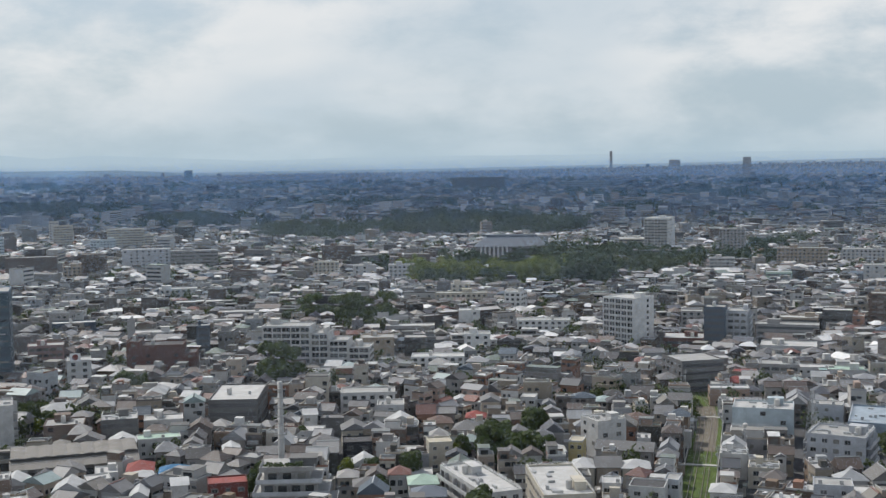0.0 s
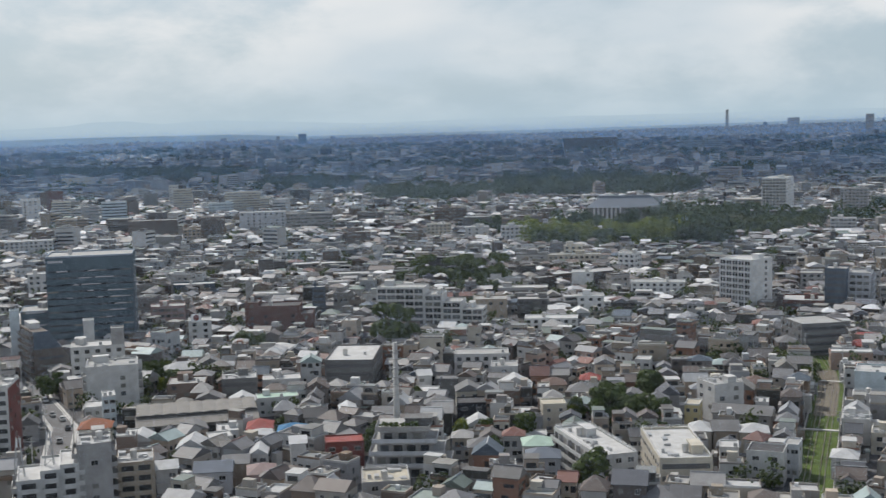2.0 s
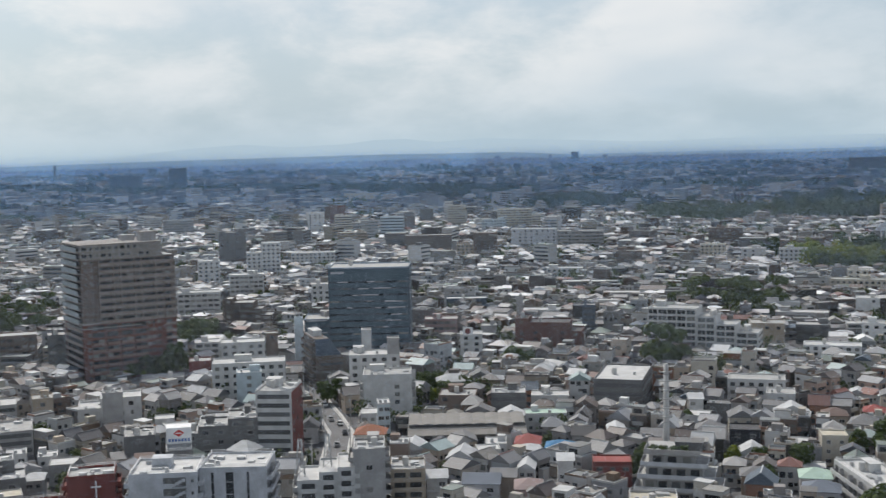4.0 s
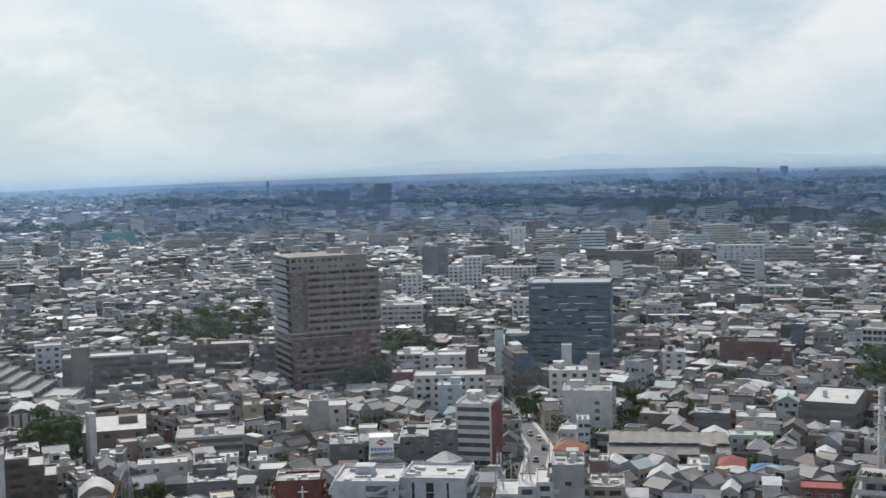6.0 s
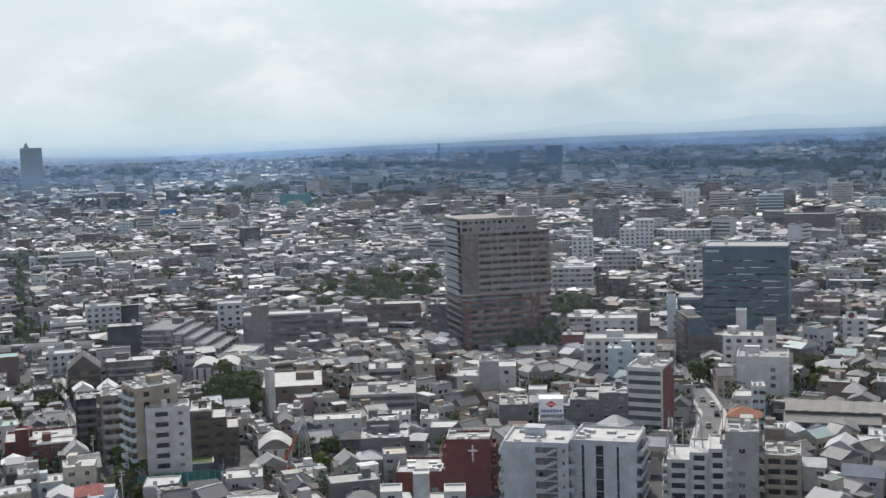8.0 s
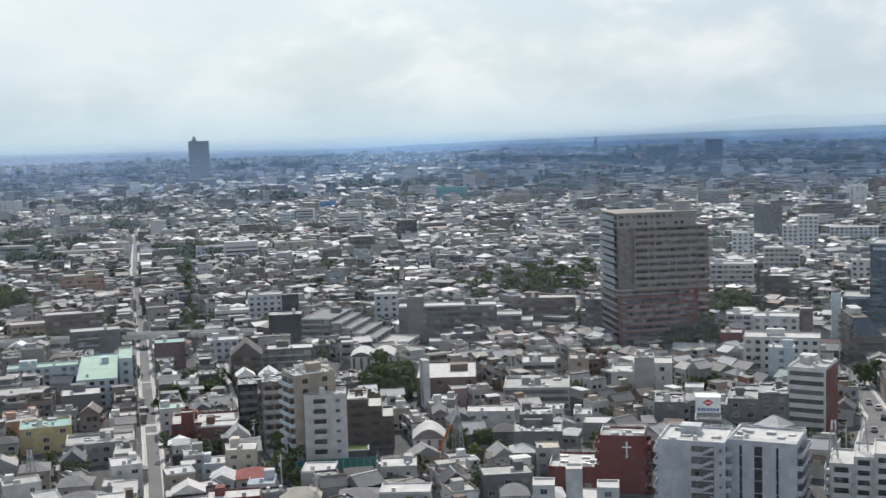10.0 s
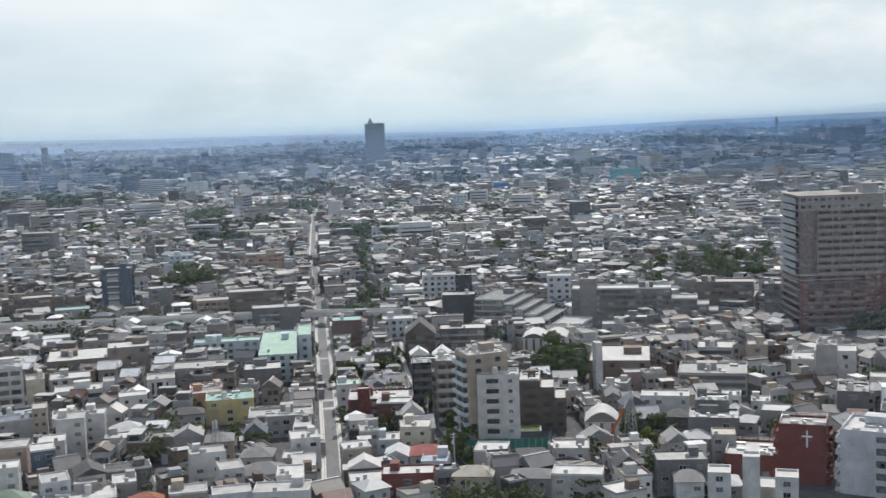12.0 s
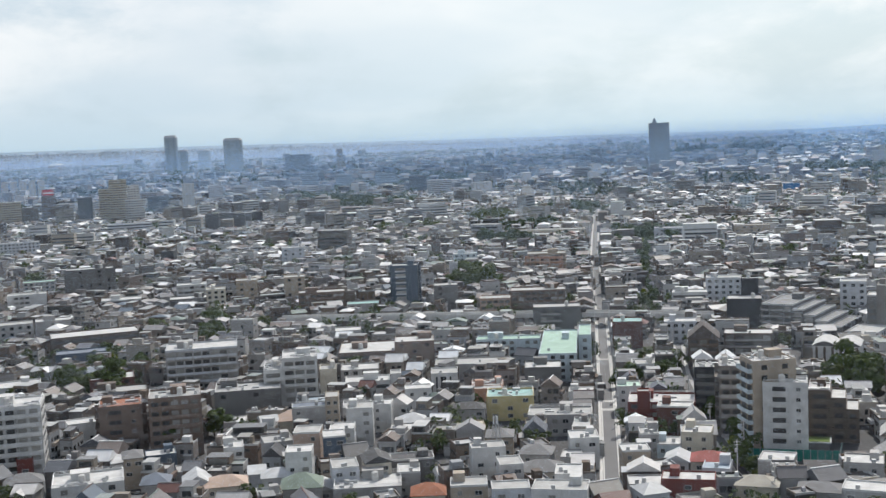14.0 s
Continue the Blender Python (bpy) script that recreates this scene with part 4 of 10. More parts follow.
def town_house(x, y, w, d, floors, yaw, style, wall, roof):
    """One house: front towards its own -y."""
    r = random.Random(int(x * 31 + y * 17))
    storeys = ("one", "two", "three", "four", "five")[floors - 1]
    top = thing("house", x, y, 0, yaw, "%s %s-storey town house with a %s" % (TONES[wall], storeys, WORDS[roof]), "house")
    TAKEN.append((x, y, w / 2 - 1.2, d / 2 - 1.2, math.cos(radians(yaw)), math.sin(radians(yaw))))
    h = floors * 2.85 + .3
    part("wall", mesh_of("wall", *box(-w / 2, w / 2, -d / 2, d / 2, -.3, h), [paint[wall]]), top)
    if style == "flat":
        part("roof", mesh_of("roof", *box(-w / 2 + .2, w / 2 - .2, -d / 2 + .2, d / 2 - .2, h, h + .12), [paint[roof]]), top)
        part("parapet", mesh_of("parapet", *roof_rim(w, d, .5, .2), [paint[wall] if r.random() < .6 else paint["white"]]), top, 0, 0, h)
        if r.random() < .35:
            a, b = r.uniform(.9, 1.5), r.uniform(1.0, 1.8)
            part("roof_hut", mesh_of("roof_hut", *box(-a, a, -b, b, 0, r.uniform(1.6, 2.4)), [paint[wall]]), top, w * r.choice((-.26, .26)), d * r.uniform(.1, .3), h + .1)
        for k in range(r.randint(0, 2)):
            part("air_conditioner", shared(("air_conditioner",), lambda: join(box(-.5, .5, -.4, .4, .12, 1.1), box(-.45, -.3, -.4, .4, 0, .12), box(.3, .45, -.4, .4, 0, .12)), metal_grey), top, w * r.uniform(-.4, .4), d * r.uniform(-.4, -.1), h + .1)
    else:
        if style == "gable" and r.random() < .6:
            v, f = pitched(d, w, h, w * r.uniform(.26, .36), False)
            v = [(-b, a, c) for a, b, c in v]
        else:
            v, f = pitched(w, d, h, min(w, d) * r.uniform(.22, .32), style == "hip")
        part("roof", mesh_of("roof", v, f, [paint[roof]]), top)
        if r.random() < .6:
            s = r.choice((-1, 1))
            part("lean_to", mesh_of("lean_to", *join(box(-1.5, 1.5, -1.8, 0, -.3, 2.6), box(-1.7, 1.7, -2.0, 0, 2.6, 2.8)), [paint[wall]]), top, s * w * .22, -d / 2, 0)
    n = max(2, int(w / 3.4))
    panes = []
    for f in range(floors):
        for i in range(n):
            if r.random() < .72:
                panes.append((r.choice((1.2, 1.8)), 1.2, ((i + .5) / n - .5) * w, -d / 2, f * 2.85 + 1.0, 0))
        for s in (-1, 1):
            if math.hypot(x, y) > 345 or r.random() < .5:
                panes.append((1.2, 1.1, s * w / 2, r.uniform(-.3, .3) * d, f * 2.85 + 1.1, 90 * s))
    if math.hypot(x, y) > 345:
        small_windows(top, panes)
    else:
        for a, b, px, py, z, turn in panes:
            part("window", window_mesh(a, b), top, px, py, z, turn)
    if floors > 1 and r.random() < .7:
        bw = w * r.uniform(.2, .38)
        part("balcony", mesh_of("balcony", *join(box(-bw, bw, -1.1, 0, -.15, 0), box(-bw, bw, -1.1, -1.0, 0, .95), box(-bw, -bw + .1, -1.0, 0, 0, .95), box(bw - .1, bw, -1.0, 0, 0, .95)), [paint[wall]]), top, w * r.uniform(-.1, .1), -d / 2, 2.95)
    return top


SIDES = [(0, 1, 5, 4), (1, 2, 6, 5), (2, 3, 7, 6), (3, 0, 4, 7)]
TOP = [(4, 5, 6, 7)]


def pitched(w, d, h, rise, hip, e=.45):
    a, b = w / 2 + e, d / 2 + e
    m = max(a - b * .9, .15) if hip else a
    v = [(-a, -b, h), (a, -b, h), (a, b, h), (-a, b, h), (-a, -b, h + .16), (a, -b, h + .16), (a, b, h + .16), (-a, b, h + .16), (-m, 0, h + .16 + rise), (m, 0, h + .16 + rise)]
    return v, [*SIDES, (4, 5, 9, 8), (6, 7, 8, 9), (5, 6, 9), (7, 4, 8), (3, 2, 1, 0)]


def crane(x, y, yaw):
    top = thing("crane", x, y, 0, yaw, "small orange and white mobile crane with a raised boom", "crane")
    TAKEN.append((x, y, 7, 7, 1, 0))
    part("chassis", mesh_of("chassis", *box(-3.5, 3.5, -1.2, 1.2, .6, 1.7), [orange_paint]), top)
    part("cab", mesh_of("cab", *box(-1, 1, -1, 1, 1.7, 3.4), [sign_white]), top)
    part("boom", mesh_of("boom", *rod((0, 0, 3), (4.2, 0, 11.5), .35, 8), [orange_paint]), top)
    part("jib", mesh_of("jib", *rod((4.2, 0, 11.5), (5.6, 0, 14.5), .25, 8), [sign_white]), top)
    for k in range(3):
        for s in (-1, 1):
            part("wheel", mesh_of("wheel", *rod((-2.3 + 2.2 * k, s * .9, .55), (-2.3 + 2.2 * k, s * 1.3, .55), .55, 12), [rubber]), top)
    return top


def utility_pole(x, y, yaw):
    top = thing("utility_pole", x, y, 0, yaw, "grey concrete utility pole with crossarms and a transformer", "utility pole", "poles along the streets")
    part("pole", mesh_of("pole", *tube(0, 0, -.3, 11.5, .19, .12, 8), [concrete]), top)
    for z in (10.9, 10.1):
        part("crossarm", mesh_of("crossarm", *box(-.95, .95, -.06, .06, 0, .14), [metal_grey]), top, 0, 0, z)
    part("transformer", mesh_of("transformer", *tube(.42, 0, 8.2, 9.2, .27, .27, 10), [metal_grey]), top)
    return top


POLE = utility_pole(-300.0, 184.0, 58)


def poles_along(line, off, gap):
    k, left = 0, 0.0
    for (ax, ay), (bx, by) in zip(line[:-1], line[1:]):
        n = math.hypot(bx - ax, by - ay)
        s = left
        while s < n and k < 22:
            o = off if k % 2 else -off
            copy_thing(POLE, pose(ax + (bx - ax) * s / n - (by - ay) / n * o, ay + (by - ay) * s / n + (bx - ax) / n * o, 0, 0, 0, math.degrees(math.atan2(by - ay, bx - ax)) + 90))
            s += gap
            k += 1
        left = s - n


poles_along(MAIN_ROAD[1:], 3.4, 17)
poles_along(SIDE_STREET, 2.9, 22)
poles_along(CURVED_ROAD, 4.9, 22)
poles_along(TRAM_LINE, 5.6, 26)


def car(x, y, yaw, tone, label):
    top = thing("car", x, y, .06, yaw, label, "car")
    body = join(box(-2.1, 2.1, -.85, .85, .35, .95))
    part("body", mesh_of("body", *body, [tone]), top)
    v = [(-1.5, -.78, .95), (1.0, -.78, .95), (1.0, .78, .95), (-1.5, .78, .95), (-1.2, -.66, 1.5), (.4, -.66, 1.5), (.4, .66, 1.5), (-1.2, .66, 1.5)]
    part("cabin", mesh_of("cabin", v, box(0, 1, 0, 1, 0, 1)[1], [glass_dark]), top)
    part("roof_panel", mesh_of("roof_panel", *box(-1.2, .4, -.66, .66, 1.5, 1.54), [tone]), top)
    for sx in (-1.3, 1.3):
        for sy in (-.86, .7):
            part("wheel", mesh_of("wheel", *rod((sx, sy, .33), (sx, sy + .16, .33), .33, 10), [rubber]), top)
    return top


CAR_WHITE = material("car_white", [(.72, .72, .71)], 0.3, spec=0.5)
CAR_DARK = material("car_dark", [(.05, .05, .055)], 0.25, spec=0.5)
CAR_SILVER = material("car_silver", [(.38, .39, .40)], 0.3, metal=0.4)
for x, y, a, tone, words in ((-489.0, 306.6, -32, CAR_WHITE, "white van on the straight road"), (-372.0, 233.0, 148, CAR_DARK, "dark car on the straight road"), (-612.0, 382.0, -32, CAR_WHITE, "white car on the straight road"),
                             (-168.2, 384.5, 122, CAR_WHITE, "white car on the curved street"), (-161.0, 372.0, 116, CAR_DARK, "dark car on the curved street"), (-174.0, 390.0, -58, CAR_SILVER, "silver car on the curved street"),
                             (-157.0, 356.0, 112, CAR_SILVER, "silver car on the curved street"), (-186.0, 412.0, -56, CAR_WHITE, "white van on the curved street")):
    car(x, y, a, tone, words)


def excavator(x, y, yaw):
    top = thing("excavator", x, y, 0, yaw, "small yellow excavator with a folded arm", "excavator")
    TAKEN.append((x, y, 6, 6, 1, 0))
    yellow = material("machine_yellow", [(.62, .42, .03)], 0.5)
    part("upper_body", mesh_of("upper_body", *box(-1.6, 1.4, -1.2, 1.2, .9, 2.2), [yellow]), top)
    part("cab", mesh_of("cab", *box(-.2, 1.2, -1.2, -.1, 2.2, 3.2), [glass_dark]), top)
    part("boom", mesh_of("boom", *rod((1.2, .3, 1.8), (3.8, .3, 4.4), .28), [yellow]), top)
    part("arm", mesh_of("arm", *rod((3.8, .3, 4.4), (5.2, .3, 2.0), .22), [yellow]), top)
    part("bucket", mesh_of("bucket", *box(4.8, 5.8, -.2, .8, 1.0, 2.0), [yellow]), top)
    for s in (-1.25, .75):
        part("track", mesh_of("track", *box(-1.8, 1.8, s, s + .5, 0, .9), [rubber]), top)
    return top


def barrel_hall(x, y, w, d, h, yaw, vaults, label, arch=.1):
    """Striped hall whose arched roofs run back from the front."""
    top = thing("hall", x, y, 0, yaw, label, "hall")
    TAKEN.append((x, y, w / 2 + 2, d / 2 + 2, math.cos(radians(yaw)), math.sin(radians(yaw))))
    part("wall", mesh_of("wall", *box(-w / 2, w / 2, -d / 2, d / 2, -.3, h), [paint["white"]]), top)
    v = w / vaults
    for k in range(vaults):
        n, rise = 12, v * (.20 if vaults > 1 else arch)
        vs, fs = [], []
        for yy in (-d / 2 - .8, d / 2 + .4):
            for zz in (0, .3):
                vs += [((i / n - .5) * (v + .3), yy, zz + rise * math.sin(math.pi * i / n)) for i in range(n + 1)]
        m = n + 1
        for i in range(n):
            fs += [(m + i, m + i + 1, 3 * m + i + 1, 3 * m + i), (i + 1, i, 2 * m + i, 2 * m + i + 1), (i, i + 1, m + i + 1, m + i), (2 * m + i + 1, 2 * m + i, 3 * m + i, 3 * m + i + 1)]
        part("arched_roof", mesh_of("arched_roof", vs, fs, [paint["flat_white"]]), top, (k + .5) * v - w / 2, 0, h)
        part("gable_end", mesh_of("gable_end", [((i / n - .5) * v, 0, rise * math.sin(math.pi * i / n)) for i in range(n + 1)], [tuple(range(n + 1))], [glass_dark]), top, (k + .5) * v - w / 2, -d / 2 - .06, h)
    n = max(2, int(w / 2.6))
    for i in range(n):
        part("stripe", shared(("stripe", round(h, 1)), lambda: box(-.45, .45, -.08, 0, .2, h - .3), paint["dkbrown"]), top, ((i + .5) / n - .5) * w, -d / 2)
    return top


def bell_tower(x, y, h):
    """Open twin-legged church tower with a cross."""
    top = thing("bell_tower", x, y, 0, -30, "white open church bell tower with a small cross on top", "bell tower")
    TAKEN.append((x, y, 4, 4, 1, 0))
    for u in (-1.7, 1.7):
        part("leg", shared(("tower_leg",), lambda: box(-.55, .55, -1.2, 1.2, -.3, h), paint["white"]), top, u, 0)
    for z in (h * .35, h * .62, h - .5):
        part("slab", shared(("tower_slab",), lambda: box(-1.15, 1.15, -1.1, 1.1, 0, .5), paint["white"]), top, 0, 0, z)
    part("cross", mesh_of("cross", *join(box(-.14, .14, -.14, .14, 0, 3.4), box(-.9, .9, -.14, .14, 2.0, 2.3)), [paint["white"]]), top, 0, 0, h)
    return top


def viaduct(x0, y0, x1, y1):
    """Low elevated railway that crosses the long road."""
    n, yaw = math.hypot(x1 - x0, y1 - y0), math.degrees(math.atan2(y1 - y0, x1 - x0))
    top = thing("railway_viaduct", (x0 + x1) / 2, (y0 + y1) / 2, 0, yaw, "pale concrete elevated railway that crosses the long road", "viaduct")
    TAKEN.append(((x0 + x1) / 2, (y0 + y1) / 2, n / 2, 7, math.cos(radians(yaw)), math.sin(radians(yaw))))
    part("deck", mesh_of("deck", *box(-n / 2, n / 2, -4.5, 4.5, 4.6, 5.6), [concrete]), top)
    for v in (-4.5, 4.2):
        part("parapet", mesh_of("parapet", *box(-n / 2, n / 2, v, v + .3, 5.6, 6.9), [concrete]), top)
    k = max(2, int(n / 12))
    for i in range(k + 1):
        part("pier", mesh_of("pier", *box(-.7, .7, -3.2, 3.2, -.3, 4.6), [concrete]), top, (i / k - .5) * (n - 3), 0)
    return top


def ribbed_school(x, y, w, d, yaw):
    """Long low range: a scalloped upper roof behind, a ribbed lower roof before, open bays below."""
    top = thing("school_building", x, y, 0, yaw, "long beige-grey low school range with scalloped ribbed roofs and open bays", "school building")
    TAKEN.append((x, y, w / 2 + 2, d / 2 + 2, math.cos(radians(yaw)), math.sin(radians(yaw))))
    part("wall", mesh_of("wall", *box(-w / 2, w / 2, -d * .2, d / 2, -.3, 7.0), [paint["grey"]]), top)
    part("front_wall", mesh_of("front_wall", *box(-w / 2, w / 2, -d / 2, -d * .2, -.3, 4.4), [paint["dkgrey"]]), top)
    n = 9
    b = w / n
    m = 4 * n + 1  # upper roof: one sheet, each bay a shallow wave
    crest = [7.2 + .28 * abs(math.sin(math.pi * i / 4)) for i in range(m)]
    line = [(i * w / (m - 1) - w / 2, z) for i, z in enumerate(crest)]
    vs = [(u, -d * .26, z - .75) for u, z in line] + [(u, -d * .26, z - .3) for u, z in line] + [(u, d / 2 + .4, z + .5) for u, z in line]
    fs = [(o + i, o + i + 1, o + m + i + 1, o + m + i) for o in (0, m) for i in range(m - 1)]
    part("upper_roof", mesh_of("upper_roof", vs, fs, [paint["school_roof"]]), top, label="scalloped beige-grey roof")
    part("gutter", mesh_of("gutter", *box(-w / 2, w / 2, -d * .26 - .25, -d * .26 + .05, 6.5, 6.85), [paint["darkroof"]]), top)
    v = [(-w / 2 - .3, -d / 2 - 1.2, 4.3), (w / 2 + .3, -d / 2 - 1.2, 4.3), (w / 2 + .3, -d * .2, 6.2), (-w / 2 - .3, -d * .2, 6.2), (-w / 2 - .3, -d / 2 - 1.2, 4.55), (w / 2 + .3, -d / 2 - 1.2, 4.55), (w / 2 + .3, -d * .2, 6.45), (-w / 2 - .3, -d * .2, 6.45)]
    lower = part("lower_roof", mesh_of("lower_roof", v, box(0, 1, 0, 1, 0, 1)[1], [paint["school_roof"]]), top, label="sloping beige-grey roof")
    part("ridge_bar", mesh_of("ridge_bar", *rod((-w / 2, -d * .36, 5.55), (w / 2, -d * .36, 5.55), .14), [paint["darkroof"]]), lower)
    for k in range(n + 1):
        part("pier", shared(("school_pier",), lambda: box(-.8, .8, -1.6, 0, -.3, 4.2), paint["grey"]), top, k * b - w / 2, -d / 2 + .3, 0)
    for k in range(n):
        part("window", shared(("school_pane",), lambda: box(-1.1, 1.1, -.06, 0, .6, 3.2), glass_dark), top, (k + .5) * b - w / 2, -d / 2, 0)
        part("sill_wall", shared(("school_sill",), lambda: box(-1.3, 1.3, -.5, 0, -.3, 1.0), paint["grey"]), top, (k + .5) * b - w / 2, -d / 2, 0)
    return top


def hoarding(line):
    """Site fence of teal sheets on steel posts."""
    x0, y0 = line[0]
    top = thing("site_fence", x0, y0, 0, 0, "teal sheet fence round a building site with steel posts", "fence")
    teal = material("teal_sheet", [(.03, .20, .17), (.04, .24, .20)], 0.5, spread=0.25)
    for (ax, ay), (bx, by) in zip(line[:-1], line[1:]):
        n = max(1, int(math.hypot(bx - ax, by - ay) / 1.8))
        yaw = math.degrees(math.atan2(by - ay, bx - ax))
        for k in range(n):
            px, py = ax + (bx - ax) * (k + .5) / n - x0, ay + (by - ay) * (k + .5) / n - y0
            part("sheet", shared(("sheet",), lambda: box(-.88, .88, -.03, .03, .1, 3.4), teal), top, px, py, 0, yaw)
            part("post", shared(("fence_post",), lambda: box(-.05, .05, -.1, .0, 0, 3.6), metal_grey), top, ax + (bx - ax) * k / n - x0, ay + (by - ay) * k / n - y0, 0, yaw)
    return top


def planted_roof(x, y, yaw):
    top = thing("pavilion", x, y, 0, yaw, "low flat pavilion with a yellow-green planted roof", "pavilion")
    TAKEN.append((x, y, 6, 5, 1, 0))
    part("wall", mesh_of("wall", *box(-4.2, 4.2, -2.6, 2.6, -.2, 3.0), [paint["dkgrey"]]), top)
    part("roof", mesh_of("roof", *box(-4.8, 4.8, -3.2, 3.2, 3.0, 3.3), [paint["lightroof"]]), top)
    part("planting", mesh_of("planting", *box(-4.4, 4.4, -2.8, 2.8, 3.3, 3.42), [grass]), top, label="yellow-green roof grass")
    return top


def slant_block(x, y, w, d, h, yaw):
    """Dark block whose top storeys are glazed and cut off by a roof that falls to one side; x, y: its front corner."""
    c, sn = math.cos(radians(yaw)), math.sin(radians(yaw))
    x, y = x + c * w / 2 - sn * d / 2, y + sn * w / 2 + c * d / 2
    top = thing("office_building", x, y, 0, yaw, "dark brown office block with slanting roof and blue glazed top", "office building")
    TAKEN.append((x, y, w / 2 + 2, d / 2 + 2, c, sn))
    low, side, ridge_x = h * .66, h * .46, -w * .06
    xi = ridge_x + (w / 2 - ridge_x) * (h - low) / (h - side)
    n = [(-w / 2, -.3), (w / 2, -.3), (w / 2, side), (xi, low), (ridge_x, h), (-w / 2, h)]
    v = [(a, -d / 2, z) for a, z in n] + [(a, d / 2, z) for a, z in n]
    part("wall", mesh_of("wall", v, [(0, 1, 2, 3, 4, 5), (11, 10, 9, 8, 7, 6), (1, 7, 8, 2), (6, 0, 5, 11), (4, 10, 11, 5), (2, 8, 9, 3), (3, 9, 10, 4)], [paint["dkbrown"]]), top)
    part("glazed_front", mesh_of("glazed_front", *join(([(a, -d / 2 - .25, z) for a, z in ((-w / 2, low), (xi, low), (ridge_x, h), (-w / 2, h))], [(0, 1, 2, 3)]),
                                                        ([(a, b, z) for a, z in ((-w / 2, low), (xi, low)) for b in (-d / 2 - .25, -d / 2)], [(0, 1, 3, 2)])), [paint["dkblue"]]), top, label="dark blue glazed upper storeys")
    k = (h - side) / (w / 2 - ridge_x)
    for a in (.2, .5, .8):
        u = ridge_x + (w / 2 - ridge_x) * a
        part("rooflight", mesh_of("rooflight", [(u + q, b, h - k * (u + q - ridge_x) + .12) for q in (-.9, .9) for b in (-d * .36, d * .36)], [(0, 2, 3, 1)], [paint["lightroof"]]), top, label="pale slanting roof strip")
    part("roof_hut", mesh_of("roof_hut", *join(box(-w * .42, -w * .14, -d * .1, d * .3, h - .05, h + 2.2), box(-w * .44, -w * .12, -d * .12, d * .32, h + 2.2, h + 2.4)), [paint["white"]]), top)
    for z in (.16, .32, .48):
        part("window_band", mesh_of("window_band", *box(-w * .36, w * .36, -d / 2 - .06, -d / 2 - .01, h * z - .5, h * z + .5), [glass_dark]), top)
    face(top, "bal", d - .6, h, 0, max(2, round(h / 3)), "dkbrown", False, 4, -w / 2, 0, -90)
    return top


def rounded_plan(w, d, r, n=5):
    """Outline of a slab with rounded corners."""
    return [(sx * (w / 2 - r) + r * math.cos(a0 + i / n * math.pi / 2), sy * (d / 2 - r) + r * math.sin(a0 + i / n * math.pi / 2))
            for sx, sy, a0 in ((1, 1, 0), (-1, 1, math.pi / 2), (-1, -1, math.pi), (1, -1, math.pi * 1.5)) for i in range(n + 1)]


def prism(line, z0, z1, scale=1.0):
    n = len(line)
    v = [(x, y, z0) for x, y in line] + [(x * scale, y * scale, z1) for x, y in line]
    return v, [(i, (i + 1) % n, n + (i + 1) % n, n + i) for i in range(n)] + [tuple(range(n))[::-1], tuple(range(n, 2 * n))]


def round_tower(label, x, y, z, w, d, h, yaw, floors):
    """Glass tower with rounded corners, banded storeys and a crown that draws in."""
    top = thing("office_tower", x, y, z, yaw, label, "office tower")
    TAKEN.append((x, y, w / 2 + 2, d / 2 + 2, math.cos(radians(yaw)), math.sin(radians(yaw))))
    line, low = rounded_plan(w, d, min(w, d) * .28), h * .93
    # pale blue walls stand in for haze high on the far towers
    part("wall", mesh_of("wall", *prism(line, -.3, low), [paint["ltblue"]]), top)
    part("crown", mesh_of("crown", *prism(line, low, h, .82), [paint["lav"]]), top, label="drawn-in roof crown")
    ring = rounded_plan(w + .6, d + .6, min(w, d) * .28)
    fh = low / floors
    tagged(part("window_band", mesh_of("window_band", *join(*(prism(ring, fh * (k + .35), fh * (k + .65)) for k in range(floors))), [paint["steel"]]), top), kind="stuff")
    for u in (-.2, .2):
        part("fin", shared(("tower_fin", h), lambda: box(-.8, .8, -1.0, 0, 0, low), paint["steel"]), top, u * w, -d / 2 - .2)
    return top


def roof_sign(label, x, y, z, w, h, yaw, mat):
    """A sign board on a steel stand, on top of a block."""
    top = thing("roof_sign", x, y, z, yaw, label, "sign")
    part("board", mesh_of("board", *box(-w / 2, w / 2, -.4, 0, 1.2, 1.2 + h), [mat]), top)
    for u in (-.4, 0, .4):
        part("post", mesh_of("post", *join(box(u * w - .12, u * w + .12, .004, .25, -.2, 1.0 + h), rod((u * w, .1, h), (u * w, 2.4, -.1), .1)), [metal_grey]), top)
    part("band", mesh_of("band", *box(-w * .42, w * .42, -.45, -.405, 1.2 + h * .3, 1.2 + h * .55), [sign_white]), top, label="pale lettering bar")
    return top


def domed_hall(x, y, z, w):
    """A wide hall under a shallow white dome."""
    top = thing("domed_hall", x, y, z, 0, "far hall under a shallow white dome", "hall")
    TAKEN.append((x, y, w / 2, w / 2, 1, 0))
    part("wall", mesh_of("wall", *tube(0, 0, -1, 9, w / 2, w / 2, 32), [paint["grey"]]), top)
    for k in range(4):
        a, b = math.cos(k * .39), math.cos((k + 1) * .39)
        part("dome_ring", mesh_of("dome_ring", *tube(0, 0, 9 + w * .13 * math.sin(k * .39), 9 + w * .13 * math.sin((k + 1) * .39), w * .51 * a, max(.2, w * .51 * b), 32), [sign_white]), top)
    return top


